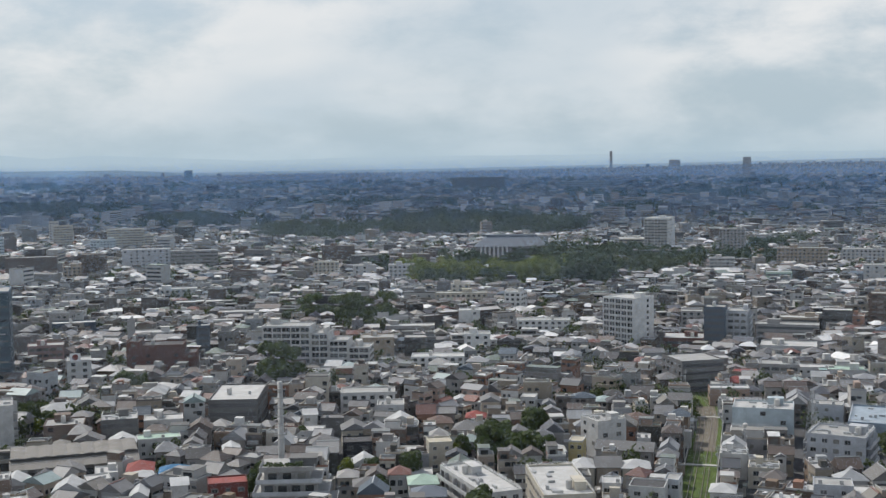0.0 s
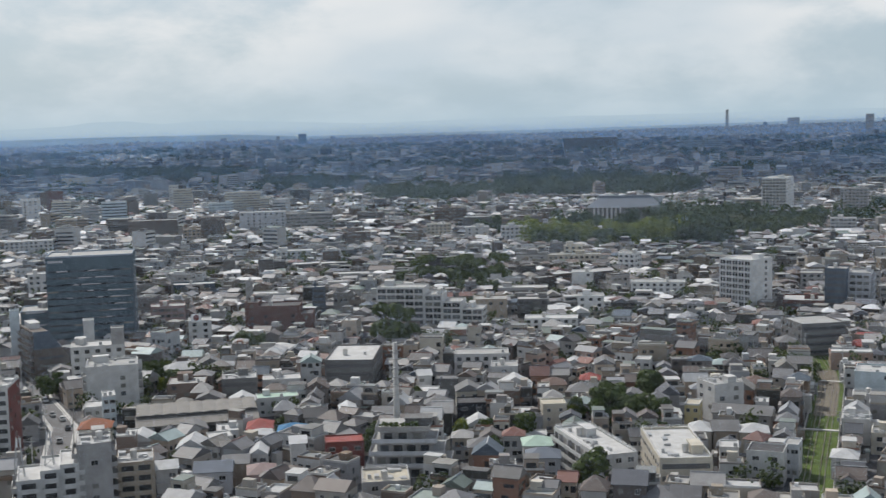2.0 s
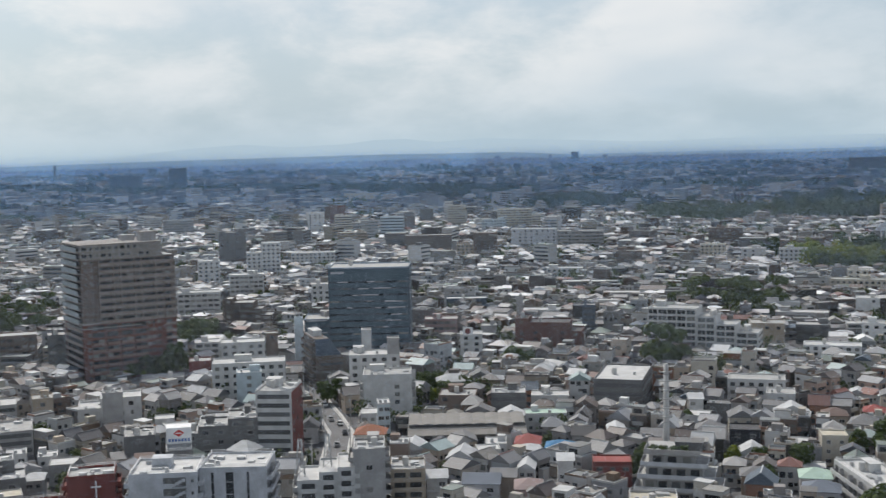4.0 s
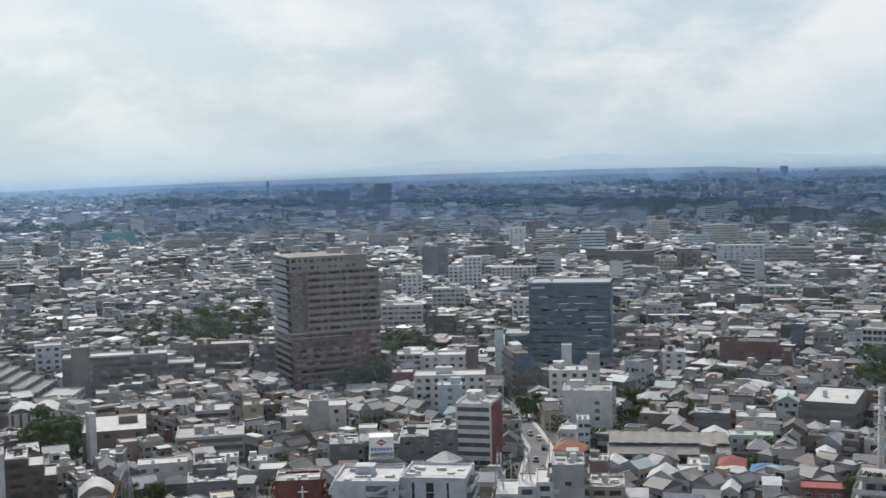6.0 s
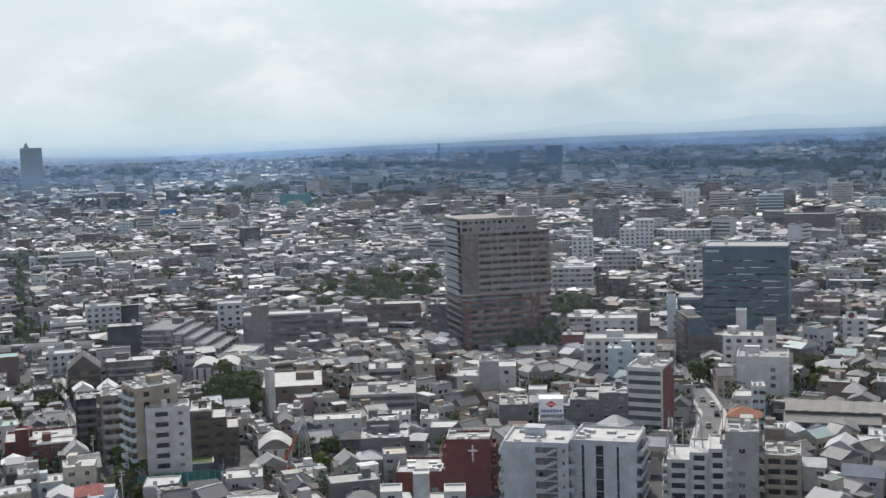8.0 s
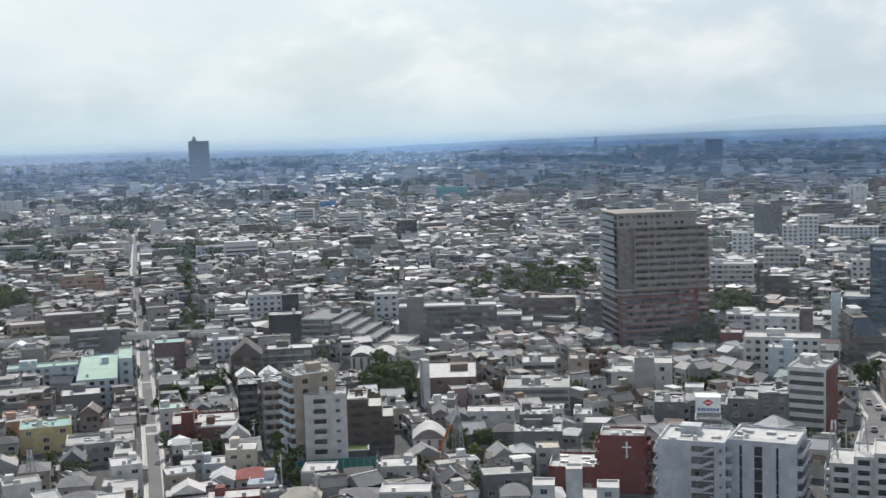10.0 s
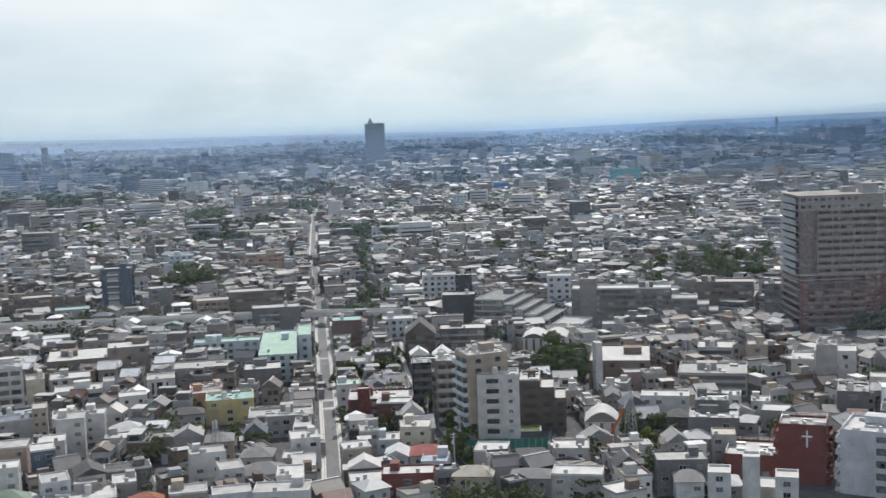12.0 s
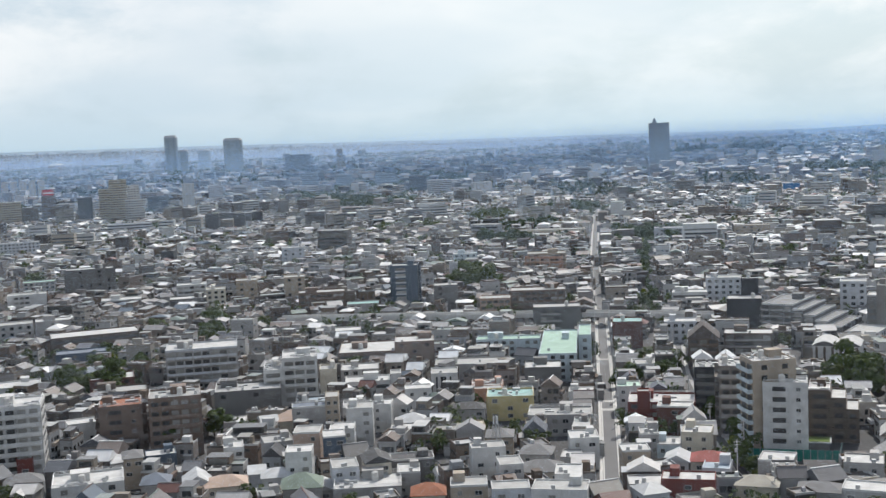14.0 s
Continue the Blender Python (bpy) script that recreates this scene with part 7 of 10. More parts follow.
building("office_building", "brown shop block with a turquoise front", -438.5, 288.1, 0.0, 12.8, 13.0, 11.3, 55.9, 4, "redbrown", "blank", "few", "flat_turq")
building("apartment_block", "white low flats with a window band", -502.2, 368.4, 0.0, 17.4, 12.0, 9.8, 52.8, 4, "white", "band", "win", "flat_white")
building("apartment_block", "bluish white flats among low houses", -434.8, 313.1, -0.0, 13.6, 11.0, 9.0, 53.4, 4, "lav", "win", "win", "flat_white")
building("house", "white house with a glazed sloping front", -369.5, 248.9, 0.0, 8.6, 10.0, 8.2, 55.3, 3, "white", "few", "few", "flat_grey")
building("apartment_block", "dark glazed flats beside the tan tower", -316.8, 238.0, 0.0, 7.9, 11.0, 16.7, 52.3, 8, "black", "bal", "few", "flat_grey", rail="dkgrey")
building("office_building", "small white block with a roof tank", -186.4, 229.0, 0.0, 5.5, 7.0, 8.4, 38.4, 5, "white", "few", "few", "flat_white")
building("office_building", "slim white stair tower of the church", -180.1, 233.3, 0.0, 4.1, 5.0, 12.4, 37.0, 6, "white", "blank", "blank", "flat_white")
building("office_building", "white stair block beside the church", -172.2, 236.6, 0.0, 5.4, 7.0, 8.6, 35.3, 5, "white", "few", "blank", "flat_white")
building("apartment_block", "cream stepped flats far off", -441.8, 1387.9, 0.0, 21.8, 16.0, 28.8, 17.2, 8, "cream", "bal", "win", "flat_grey")
building("apartment_block", "pale blue low block far off", -377.2, 1323.1, 0.0, 27.5, 14.0, 15.6, 15.3, 5, "ltblue", "win", "win", "flat_grey")
building("apartment_block", "dark slab far off", -504.1, 1455.6, 0.0, 16.8, 14.0, 20.6, 18.8, 6, "dkgrey", "few", "few", "flat_grey")
building("apartment_block", "dark brown block far off", -477.7, 1310.2, 0.0, 17.4, 14.0, 18.5, 19.7, 6, "dkbrown", "few", "few", "flat_grey")
building("apartment_block", "long white low flats", -189.4, 848.3, 0.0, 26.5, 12.0, 9.3, 11.7, 4, "white", "win", "win", "flat_white")
building("office_building", "dark low block with a pale roof edge", -160.9, 781.9, 0.0, 29.9, 14.0, 7.4, 10.6, 3, "dkgrey", "band", "win", "flat_white")
building("office_building", "long low shed with a white roof", -130.3, 734.2, 0.0, 26.2, 12.0, 6.3, 9.1, 2, "grey", "few", "few", "flat_white")
building("office_building", "dark blue low block with pale gables", -211.6, 678.3, 0.0, 23.8, 12.0, 8.1, 16.4, 3, "dkblue", "few", "few", "flat_white")
building("office_building", "long white low block", -157.8, 644.9, 0.0, 21.8, 12.0, 6.8, 12.8, 2, "white", "win", "win", "flat_white")
building("apartment_block", "brown flats behind the houses", -159.3, 946.5, 0.0, 20.6, 12.0, 13.4, 8.9, 5, "brown", "bal", "win", "flat_grey")
building("apartment_block", "white cubic flats in a cluster", -65.5, 980.0, 0.0, 18.9, 12.0, 13.0, 3.3, 5, "white", "few", "win", "flat_white")
building("apartment_block", "pale stepped flats among low houses", -99.1, 1003.2, 0.0, 20.7, 12.0, 14.2, 5.1, 5, "cream", "win", "win", "flat_grey")
building("apartment_block", "white flats with rounded bays", -33.6, 948.6, 0.0, 21.4, 12.0, 15.7, 1.4, 5, "white", "win", "win", "flat_grey")
building("apartment_block", "cream school block among low houses", 10.9, 795.4, 0.0, 34.4, 12.0, 9.4, -2.0, 4, "cream", "win", "win", "flat_grey")
building("apartment_block", "upper storeys of the cream school", 10.6, 807.3, 0.0, 12.9, 9.0, 14.1, -1.2, 5, "cream", "win", "win", "flat_grey")
building("apartment_block", "long grey flats with a pale roof", -19.3, 655.1, 0.0, 27.1, 12.0, 7.1, 0.5, 3, "grey", "band", "win", "flat_white")
building("apartment_block", "white low flats among low houses", -31.8, 690.9, 0.0, 20.2, 10.0, 7.5, 1.8, 3, "white", "win", "win", "flat_white")
building("apartment_block", "white flats with long balconies", 229.8, 989.0, 0.0, 20.4, 12.0, 14.4, -13.7, 5, "white", "bal", "win", "flat_grey")
building("office_building", "pale green and white low block", 253.5, 904.7, 0.0, 19.3, 12.0, 9.8, -16.2, 4, "mint", "band", "win", "flat_white")
building("apartment_block", "white stepped flats with plain walls", 321.9, 889.0, 0.0, 18.5, 14.0, 15.9, -20.5, 6, "white", "few", "win", "flat_grey")
building("apartment_block", "dark flats with white balcony edges", 213.8, 648.9, 0.0, 15.4, 12.0, 13.2, -18.9, 5, "dkgrey", "bal", "win", "flat_white")
building("apartment_block", "orange-tan end block among low houses", 224.4, 646.4, 0.0, 6.3, 11.0, 10.1, -19.4, 5, "salmon", "few", "few", "flat_grey")
building("office_building", "tan low block with a window band", 193.6, 651.1, 0.0, 20.0, 12.0, 9.2, -17.4, 4, "tan", "band", "win", "flat_white")
building("apartment_block", "long grey flats with open frames", 180.0, 625.3, 0.0, 31.7, 12.0, 9.1, -17.5, 4, "grey", "band", "win", "flat_grey")
building("apartment_block", "grey block of flats", 139.2, 672.1, 0.0, 11.8, 11.0, 10.8, -12.2, 5, "grey", "win", "win", "flat_grey")
building("apartment_block", "pinkish brown flats with balconies", -190.4, 566.4, 0.0, 16.4, 12.0, 12.1, 17.8, 5, "pink", "bal", "win", "flat_grey")
building("apartment_block", "plain grey flats among low houses", -164.3, 562.2, 0.0, 7.6, 10.0, 9.9, 15.9, 4, "grey", "few", "few", "flat_grey")
building("office_building", "white low block with a mint roof", 168.6, 499.6, 0.0, 14.5, 11.0, 7.3, -19.4, 3, "white", "few", "few", "mint")
apartment_tower(-304.6, 458.3, 26.9, 41.4, 58.8, -38.8)
# open forecourt along its balcony side
forecourt = tagged(new("pavement", mesh_of("pavement", *box(-11, 11, -23, 23, -.2, .12), [road_grey])), "grey paved forecourt of the apartment tower", "pavement", kind="structure")
forecourt.matrix_world = pose(-284.3, 442.0, 0.0, 0, 0, -38.8)
TAKEN.append((-284.3, 442.0, 10.0, 23.0, math.cos(radians(-38.8)), math.sin(radians(-38.8))))
building("apartment_block", "brown lift tower in the long grey slab", -393.5, 393.5, 0.0, 7.5, 13.4, 21.5, 41.1, 7, "tan_grey", "blank", "blank", "flat_grey")
chimney(-49.4, 352.6, 31.7, "slim pale concrete bathhouse chimney with steel hoops")
billboard(-173.0, 285.0, 16.1, 30.5)
park_hall(62.4, 1107.1, -4.9, 65.0, 30, 18.6)
lattice_mast(-130.2, 288.3, 12.6, 9, "steel lattice mast with white antennas on a roof")
lattice_mast(-136.5, 284.5, 10.7, 10, "slim steel lattice mast with white antennas on the lower roof")
lattice_mast(-235.6, 250.6, 0, 17, "tall grey steel lattice mast among houses")
lattice_mast(-309.1, 155.9, 0, 13, "slender steel lattice mast among houses")
barrel_hall(-346.6, 321.7, 17.2, 14.0, 10.1, 42.1, 2, "white and brown striped hall under two arched white roofs")
barrel_hall(-118.0, 492.0, 14.2, 12.0, 3.8, 12.7, 1, "low hall under one shallow arched white roof")
building("lift_tower", "slim pale blue lift tower behind the slanting block", -221.0, 465.0, 0.0, 3.6, 5.0, 25.6, 27.0, 8, "ltblue", "blank", "blank", "flat_grey")
slant_block(-203.2, 442.3, 13.5, 21.0, 20.4, 37.7)
barrel_hall(-249.2, 252.6, 9.7, 10.0, 6.1, 43.7, 1, "small grey hall with one round-arched roof", .3)
lattice_mast(117.9, 381.5, 0, 21.4, "tall steel lattice mast beside the workshops")
terraced_flats(-42.2, 326.8, 23.5, 17.0, 12.9, 2.3)
bell_tower(-294.8, 297.7, 17.1)
viaduct(-497.9, 302.5, -453.5, 345.5)
viaduct(-586.0, 176.0, -499.0, 301.0)
building("apartment_block", "orange-brown apartment block with pale balconies beside the long road", -684.0, 388.0, 0.0, 24.0, 13.0, 13.0, 43.0, 4, "salmon", "bal", "few", "flat_grey", rail="peach")
building("school_building", "raised pale blue stair block of the green-roofed school", -417.5, 253.5, 0.0, 5.0, 26.0, 13.4, 58.0, 4, "ltblue", "few", "few", "flat_green")
hoarding([(-268.0, 214.0), (-251.5, 233.0), (-258.5, 240.5)])
planted_roof(-265.0, 236.0, 48.0)
crane(-241.1, 247.6, 35)
excavator(-355.2, 25.5, 200)
town_house(-144.8, 443.0, 12.4, 8.8, 2, 21.3, "hip", "white", "lightroof")
town_house(-136.4, 452.6, 8.4, 8.2, 2, 17.1, "gable", "white", "greyroof")
town_house(-106.8, 389.4, 8.1, 7.9, 2, 16.4, "gable", "grey", "lightroof")
town_house(-132.3, 394.5, 10.4, 7.3, 1, 19.4, "flat", "grey", "flat_blue")
town_house(-96.1, 394.4, 14.1, 8.0, 2, 17.3, "flat", "white", "mint")
town_house(-101.3, 350.5, 6.5, 8.8, 2, 15.2, "flat", "white", "flat_white")
town_house(-101.4, 342.1, 6.9, 7.1, 2, 24.0, "flat", "white", "flat_white")
town_house(-92.0, 354.0, 7.5, 9.1, 2, 11.3, "hip", "cream", "redroof")
town_house(-89.0, 344.4, 6.2, 8.0, 2, 20.3, "hip", "grey", "lightroof")
town_house(-80.9, 350.2, 8.4, 7.6, 2, 9.7, "hip", "grey", "blueroof")
town_house(-74.2, 326.3, 4.3, 8.6, 3, 14.6, "gable", "white", "lightroof")
town_house(-106.2, 331.5, 8.1, 9.2, 2, 8.9, "gable", "grey", "lightroof")
town_house(-124.3, 339.1, 7.3, 8.6, 2, 11.7, "gable", "grey", "lightroof")
town_house(-112.2, 352.2, 7.1, 8.6, 2, 23.9, "gable", "tan", "greyroof")
town_house(-77.5, 367.9, 7.0, 8.3, 2, 11.7, "gable", "grey", "darkroof")
town_house(-61.0, 326.6, 10.7, 8.0, 3, 12.8, "flat", "dkred", "redroof")
town_house(-31.6, 404.2, 8.3, 8.4, 2, 8.2, "gable", "cream", "greyroof")
town_house(-29.2, 385.7, 9.5, 9.1, 2, 5.9, "flat", "black", "darkroof")
town_house(-39.7, 382.4, 8.9, 9.0, 2, 4.1, "hip", "grey", "greyroof")
town_house(-48.2, 416.3, 4.6, 8.0, 3, 13.1, "gable", "white", "lightroof")
town_house(-40.4, 422.1, 8.3, 7.1, 2, -0.2, "flat", "dkgrey", "greyroof")
town_house(-15.8, 411.9, 11.0, 8.2, 2, 5.7, "gable", "ltblue", "lightroof")
town_house(-26.0, 367.7, 7.1, 9.0, 1, 2.5, "gable", "grey", "lightroof")
town_house(-22.1, 332.5, 8.5, 7.5, 2, 4.8, "hip", "tan", "greyroof")
town_house(-7.0, 334.6, 8.0, 8.5, 2, 4.8, "hip", "white", "mint")
town_house(-9.8, 354.5, 10.8, 7.1, 1, 1.6, "flat", "white", "flat_white")
town_house(-5.1, 321.7, 9.0, 7.9, 2, 1.8, "hip", "lav", "slate")
town_house(-12.3, 383.3, 7.2, 8.6, 1, 0.7, "flat", "grey", "flat_white")
town_house(-2.4, 371.3, 7.5, 7.5, 3, 7.9, "flat", "cream", "flat_beige")
town_house(-55.7, 371.3, 7.5, 7.5, 2, 1.3, "gable", "grey", "greyroof")
town_house(-68.6, 376.1, 5.1, 8.5, 2, 12.9, "gable", "white", "lightroof")
town_house(-46.1, 402.8, 8.6, 8.9, 2, -2.2, "flat", "white", "flat_white")
town_house(-2.2, 412.8, 7.7, 8.1, 2, 5.4, "hip", "tan", "brownroof")
town_house(16.1, 434.9, 6.7, 8.5, 3, -0.1, "gable", "cream", "greyroof")
town_house(5.5, 451.1, 5.0, 7.0, 2, -2.8, "gable", "white", "lightroof")
town_house(30.8, 440.9, 5.5, 7.8, 3, -10.7, "flat", "white", "flat_white")
town_house(10.5, 420.9, 6.6, 7.5, 2, -3.4, "hip", "tan", "redroof")
town_house(17.5, 395.9, 5.3, 7.7, 2, 0.1, "gable", "white", "flat_white")
town_house(23.3, 392.1, 8.1, 7.3, 2, -9.9, "gable", "cream", "greyroof")
town_house(35.2, 412.9, 7.7, 9.3, 2, -3.7, "hip", "tan", "brownroof")
town_house(6.9, 402.3, 8.4, 9.1, 2, -7.8, "hip", "grey", "greyroof")
town_house(40.9, 370.4, 4.5, 7.6, 3, -14.0, "flat", "yellow", "flat_beige")
town_house(33.0, 370.0, 7.5, 7.4, 2, 0.7, "hip", "white", "lightroof")
town_house(40.7, 350.6, 6.8, 8.2, 2, -11.9, "hip", "cream", "lightroof")
town_house(47.6, 350.3, 7.3, 8.3, 2, -1.4, "gable", "tan", "greyroof")
town_house(55.7, 348.5, 7.9, 8.1, 2, -6.7, "hip", "cream", "lightroof")
town_house(56.0, 370.1, 17.6, 7.4, 2, -17.5, "gable", "grey", "greyroof")
town_house(64.2, 384.7, 4.2, 7.1, 2, -10.2, "flat", "white", "flat_white")
town_house(54.1, 317.3, 9.4, 8.7, 3, -17.1, "flat", "white", "darkroof")
town_house(44.7, 321.0, 5.1, 7.3, 3, -6.7, "flat", "white", "flat_white")
town_house(80.8, 451.3, 6.1, 9.0, 2, -8.8, "flat", "white", "flat_white")
town_house(45.4, 420.6, 5.1, 7.5, 2, -13.4, "flat", "grey", "flat_grey")
town_house(66.6, 413.3, 8.4, 8.6, 2, -9.3, "hip", "tan", "brownroof")
town_house(64.5, 458.2, 6.2, 7.5, 2, 0.5, "hip", "grey", "darkroof")
town_house(118.0, 480.3, 8.7, 7.6, 2, -14.9, "hip", "tan", "redroof")
town_house(126.7, 503.6, 9.4, 8.8, 2, -22.8, "flat", "tan", "redroof")
town_house(110.6, 475.6, 8.4, 7.0, 2, -8.2, "flat", "grey", "flat_grey")
town_house(105.3, 442.7, 6.7, 8.2, 2, -19.4, "flat", "white", "flat_white")
town_house(115.9, 449.6, 8.2, 8.0, 1, -14.2, "flat", "white", "flat_white")
town_house(135.2, 420.1, 10.8, 7.3, 3, -21.6, "flat", "lav", "flat_grey")
town_house(103.4, 316.1, 10.1, 8.3, 3, -15.1, "flat", "lav", "flat_grey")
town_house(111.5, 317.6, 7.8, 9.2, 2, -10.7, "flat", "grey", "flat_white")
town_house(75.3, 321.8, 6.5, 8.2, 2, -17.3, "hip", "white", "lightroof")
town_house(62.0, 323.6, 4.0, 7.4, 3, -19.1, "flat", "lav", "flat_grey")
town_house(158.5, 512.1, 14.7, 8.9, 2, -13.4, "flat", "white", "flat_white")
town_house(168.2, 502.3, 19.9, 7.4, 2, -14.0, "flat", "grey", "flat_turq")
town_house(-346.3, 259.8, 8.2, 8.5, 3, 51.1, "flat", "dkgrey", "flat_white")
town_house(-248.6, 208.8, 9.0, 9.4, 2, 42.1, "flat", "grey", "flat_white")
town_house(-284.8, 209.5, 9.1, 8.2, 2, 55.5, "flat", "lav", "flat_grey")
town_house(-303.6, 215.7, 10.8, 7.1, 3, 50.0, "flat", "redbrown", "flat_white")
town_house(-278.1, 194.9, 6.5, 8.4, 2, 54.0, "flat", "ltblue", "flat_white")
town_house(-227.1, 218.2, 9.6, 9.0, 3, 45.0, "flat", "grey", "flat_white")
town_house(-286.4, 310.9, 13.1, 9.1, 2, 50.8, "flat", "pink", "flat_grey")
town_house(-280.4, 292.3, 8.1, 8.2, 2, 35.3, "flat", "grey", "flat_white")
town_house(-268.8, 277.7, 4.3, 9.1, 2, 46.9, "gable", "pink", "greyroof")
town_house(-263.3, 279.9, 5.1, 7.9, 2, 51.9, "gable", "pink", "greyroof")
town_house(-248.1, 279.7, 14.8, 7.9, 3, 39.8, "flat", "white", "flat_white")
town_house(-235.8, 271.9, 6.3, 7.4, 2, 35.2, "hip", "dkgrey", "darkroof")
town_house(-233.7, 293.8, 5.8, 7.7, 3, 35.6, "flat", "white", "flat_white")
town_house(-217.2, 280.6, 4.7, 7.9, 2, 29.5, "hip", "grey", "lightroof")
town_house(-229.8, 303.3, 5.8, 7.8, 2, 36.0, "flat", "white", "flat_white")
town_house(-219.4, 297.0, 8.2, 8.9, 2, 31.6, "flat", "grey", "flat_white")
town_house(-216.4, 256.8, 6.9, 7.3, 2, 39.0, "hip", "tan", "lightroof")
town_house(-206.4, 255.7, 6.3, 7.2, 3, 42.2, "flat", "grey", "flat_beige")
town_house(-199.4, 229.7, 12.8, 8.3, 3, 48.3, "flat", "dkgrey", "flat_grey")
town_house(-221.8, 357.1, 6.5, 7.5, 2, 30.5, "flat", "white", "flat_white")
town_house(-211.2, 347.2, 8.1, 9.1, 2, 39.5, "flat", "white", "flat_white")
town_house(-215.7, 366.2, 4.3, 8.9, 2, 35.5, "gable", "cream", "greyroof")
town_house(-191.8, 340.4, 7.8, 8.4, 4, 26.1, "flat", "dkgrey", "flat_grey")
town_house(-183.9, 342.7, 6.4, 8.2, 3, 29.2, "flat", "white", "flat_white")
town_house(-198.3, 307.1, 5.1, 7.2, 2, 29.7, "gable", "brown", "brownroof")
town_house(-207.5, 307.5, 4.0, 9.3, 2, 36.5, "hip", "grey", "greyroof")
town_house(-139.5, 342.7, 9.2, 7.9, 3, 14.9, "hip", "cream", "terracotta")
town_house(-150.7, 369.3, 5.3, 9.2, 3, 18.9, "flat", "white", "flat_white")
town_house(-141.9, 360.0, 3.9, 8.1, 5, 24.0, "flat", "ltblue", "flat_white")
town_house(-122.5, 322.7, 5.4, 7.6, 4, 16.2, "flat", "brown", "flat_white")
town_house(-107.1, 310.2, 5.6, 7.6, 2, 19.8, "gable", "white", "lightroof")
town_house(-93.2, 307.7, 9.7, 8.0, 2, 12.1, "gable", "lav", "slate")
town_house(-89.2, 315.9, 6.9, 8.4, 2, 11.6, "gable", "tan", "greyroof")
town_house(-85.1, 325.5, 4.5, 8.4, 2, 10.1, "gable", "white", "lightroof")
town_house(-79.8, 306.6, 7.1, 9.3, 2, 14.7, "hip", "pink", "pinkroof")
town_house(-394.5, 50.5, 9.5, 8.1, 3, 89.0, "flat", "white", "flat_white")
town_house(-351.0, 66.5, 8.8, 7.5, 2, 81.3, "flat", "dkblue", "flat_white")
town_house(-342.6, 57.0, 5.3, 8.3, 3, 81.5, "hip", "tan", "greyroof")
town_house(-351.6, 54.2, 4.3, 9.4, 2, 87.0, "hip", "grey", "lightroof")
town_house(-322.3, 59.3, 7.3, 7.6, 2, 72.5, "hip", "grey", "slate")
town_house(-315.8, 69.0, 7.2, 9.5, 2, 78.9, "gable", "salmon", "lightroof")
town_house(-339.2, 73.9, 10.9, 7.9, 1, 82.7, "flat", "grey", "flat_grey")
town_house(-309.9, 75.2, 10.9, 8.5, 2, 75.4, "hip", "cream", "peach")
town_house(-373.9, 28.1, 10.8, 7.6, 2, 84.6, "flat", "redbrown", "flat_grey")
town_house(-343.3, 27.4, 10.0, 7.8, 2, 86.0, "hip", "grey", "greyroof")
town_house(-378.5, 96.5, 7.1, 9.1, 2, 71.6, "flat", "grey", "flat_white")
town_house(-373.1, 105.9, 5.2, 8.0, 2, 82.0, "gable", "white", "lightroof")
town_house(-370.5, 114.0, 10.3, 8.6, 2, 73.9, "hip", "cream", "peach")
town_house(-360.5, 116.1, 11.3, 7.0, 4, 72.4, "flat", "grey", "slate")
town_house(-357.9, 122.8, 4.2, 8.8, 5, 68.5, "flat", "tan", "flat_grey")
town_house(-349.8, 129.0, 8.2, 9.5, 4, 66.3, "flat", "white", "flat_grey")
town_house(-361.5, 141.4, 6.0, 7.8, 3, 62.7, "flat", "white", "flat_white")
town_house(-376.5, 160.6, 9.1, 7.4, 3, 68.7, "flat", "white", "flat_white")
town_house(-344.6, 144.5, 9.0, 8.9, 2, 73.2, "hip", "white", "lightroof")
town_house(-337.1, 139.5, 10.1, 7.9, 2, 63.9, "flat", "grey", "flat_white")
town_house(-338.5, 118.9, 7.5, 8.8, 3, 66.5, "flat", "white", "flat_white")
town_house(-329.7, 105.1, 7.7, 8.9, 4, 64.2, "flat", "peach", "flat_grey")
town_house(-320.6, 109.8, 6.3, 8.1, 4, 72.8, "flat", "dkblue", "flat_white")
town_house(-335.4, 97.5, 8.8, 9.4, 3, 80.4, "flat", "grey", "flat_grey")
town_house(-309.9, 96.0, 7.2, 8.0, 4, 67.0, "flat", "white", "flat_white")
town_house(-336.0, 84.5, 5.7, 8.1, 3, 75.9, "flat", "white", "flat_white")
town_house(-317.0, 85.8, 4.4, 9.1, 2, 75.3, "gable", "lav", "lightroof")
town_house(-309.8, 89.6, 8.5, 7.6, 2, 73.3, "hip", "white", "lightroof")
town_house(-297.4, 92.3, 10.3, 9.3, 2, 70.1, "hip", "grey", "greenroof")
town_house(-301.4, 98.6, 7.0, 7.1, 1, 65.1, "gable", "grey", "lightroof")
town_house(-299.1, 104.9, 7.1, 9.4, 3, 74.4, "flat", "lav", "flat_grey")
town_house(-299.1, 114.1, 6.9, 8.9, 3, 76.4, "gable", "cream", "darkroof")
town_house(-305.1, 127.1, 12.1, 7.5, 2, 70.2, "flat", "dkgrey", "darkroof")
town_house(-294.2, 121.4, 6.1, 8.4, 2, 66.5, "flat", "grey", "flat_white")
town_house(-272.7, 117.6, 8.3, 7.9, 2, 65.2, "hip", "cream", "terracotta")
town_house(-374.7, 186.5, 10.2, 9.5, 2, 67.3, "flat", "salmon", "flat_grey")
town_house(-328.3, 157.1, 8.4, 8.0, 2, 68.6, "flat", "tan", "flat_beige")
town_house(-350.6, 167.4, 10.4, 7.3, 2, 61.3, "hip", "grey", "darkroof")
town_house(-313.3, 159.3, 7.8, 8.8, 2, 60.3, "hip", "tan", "greyroof")
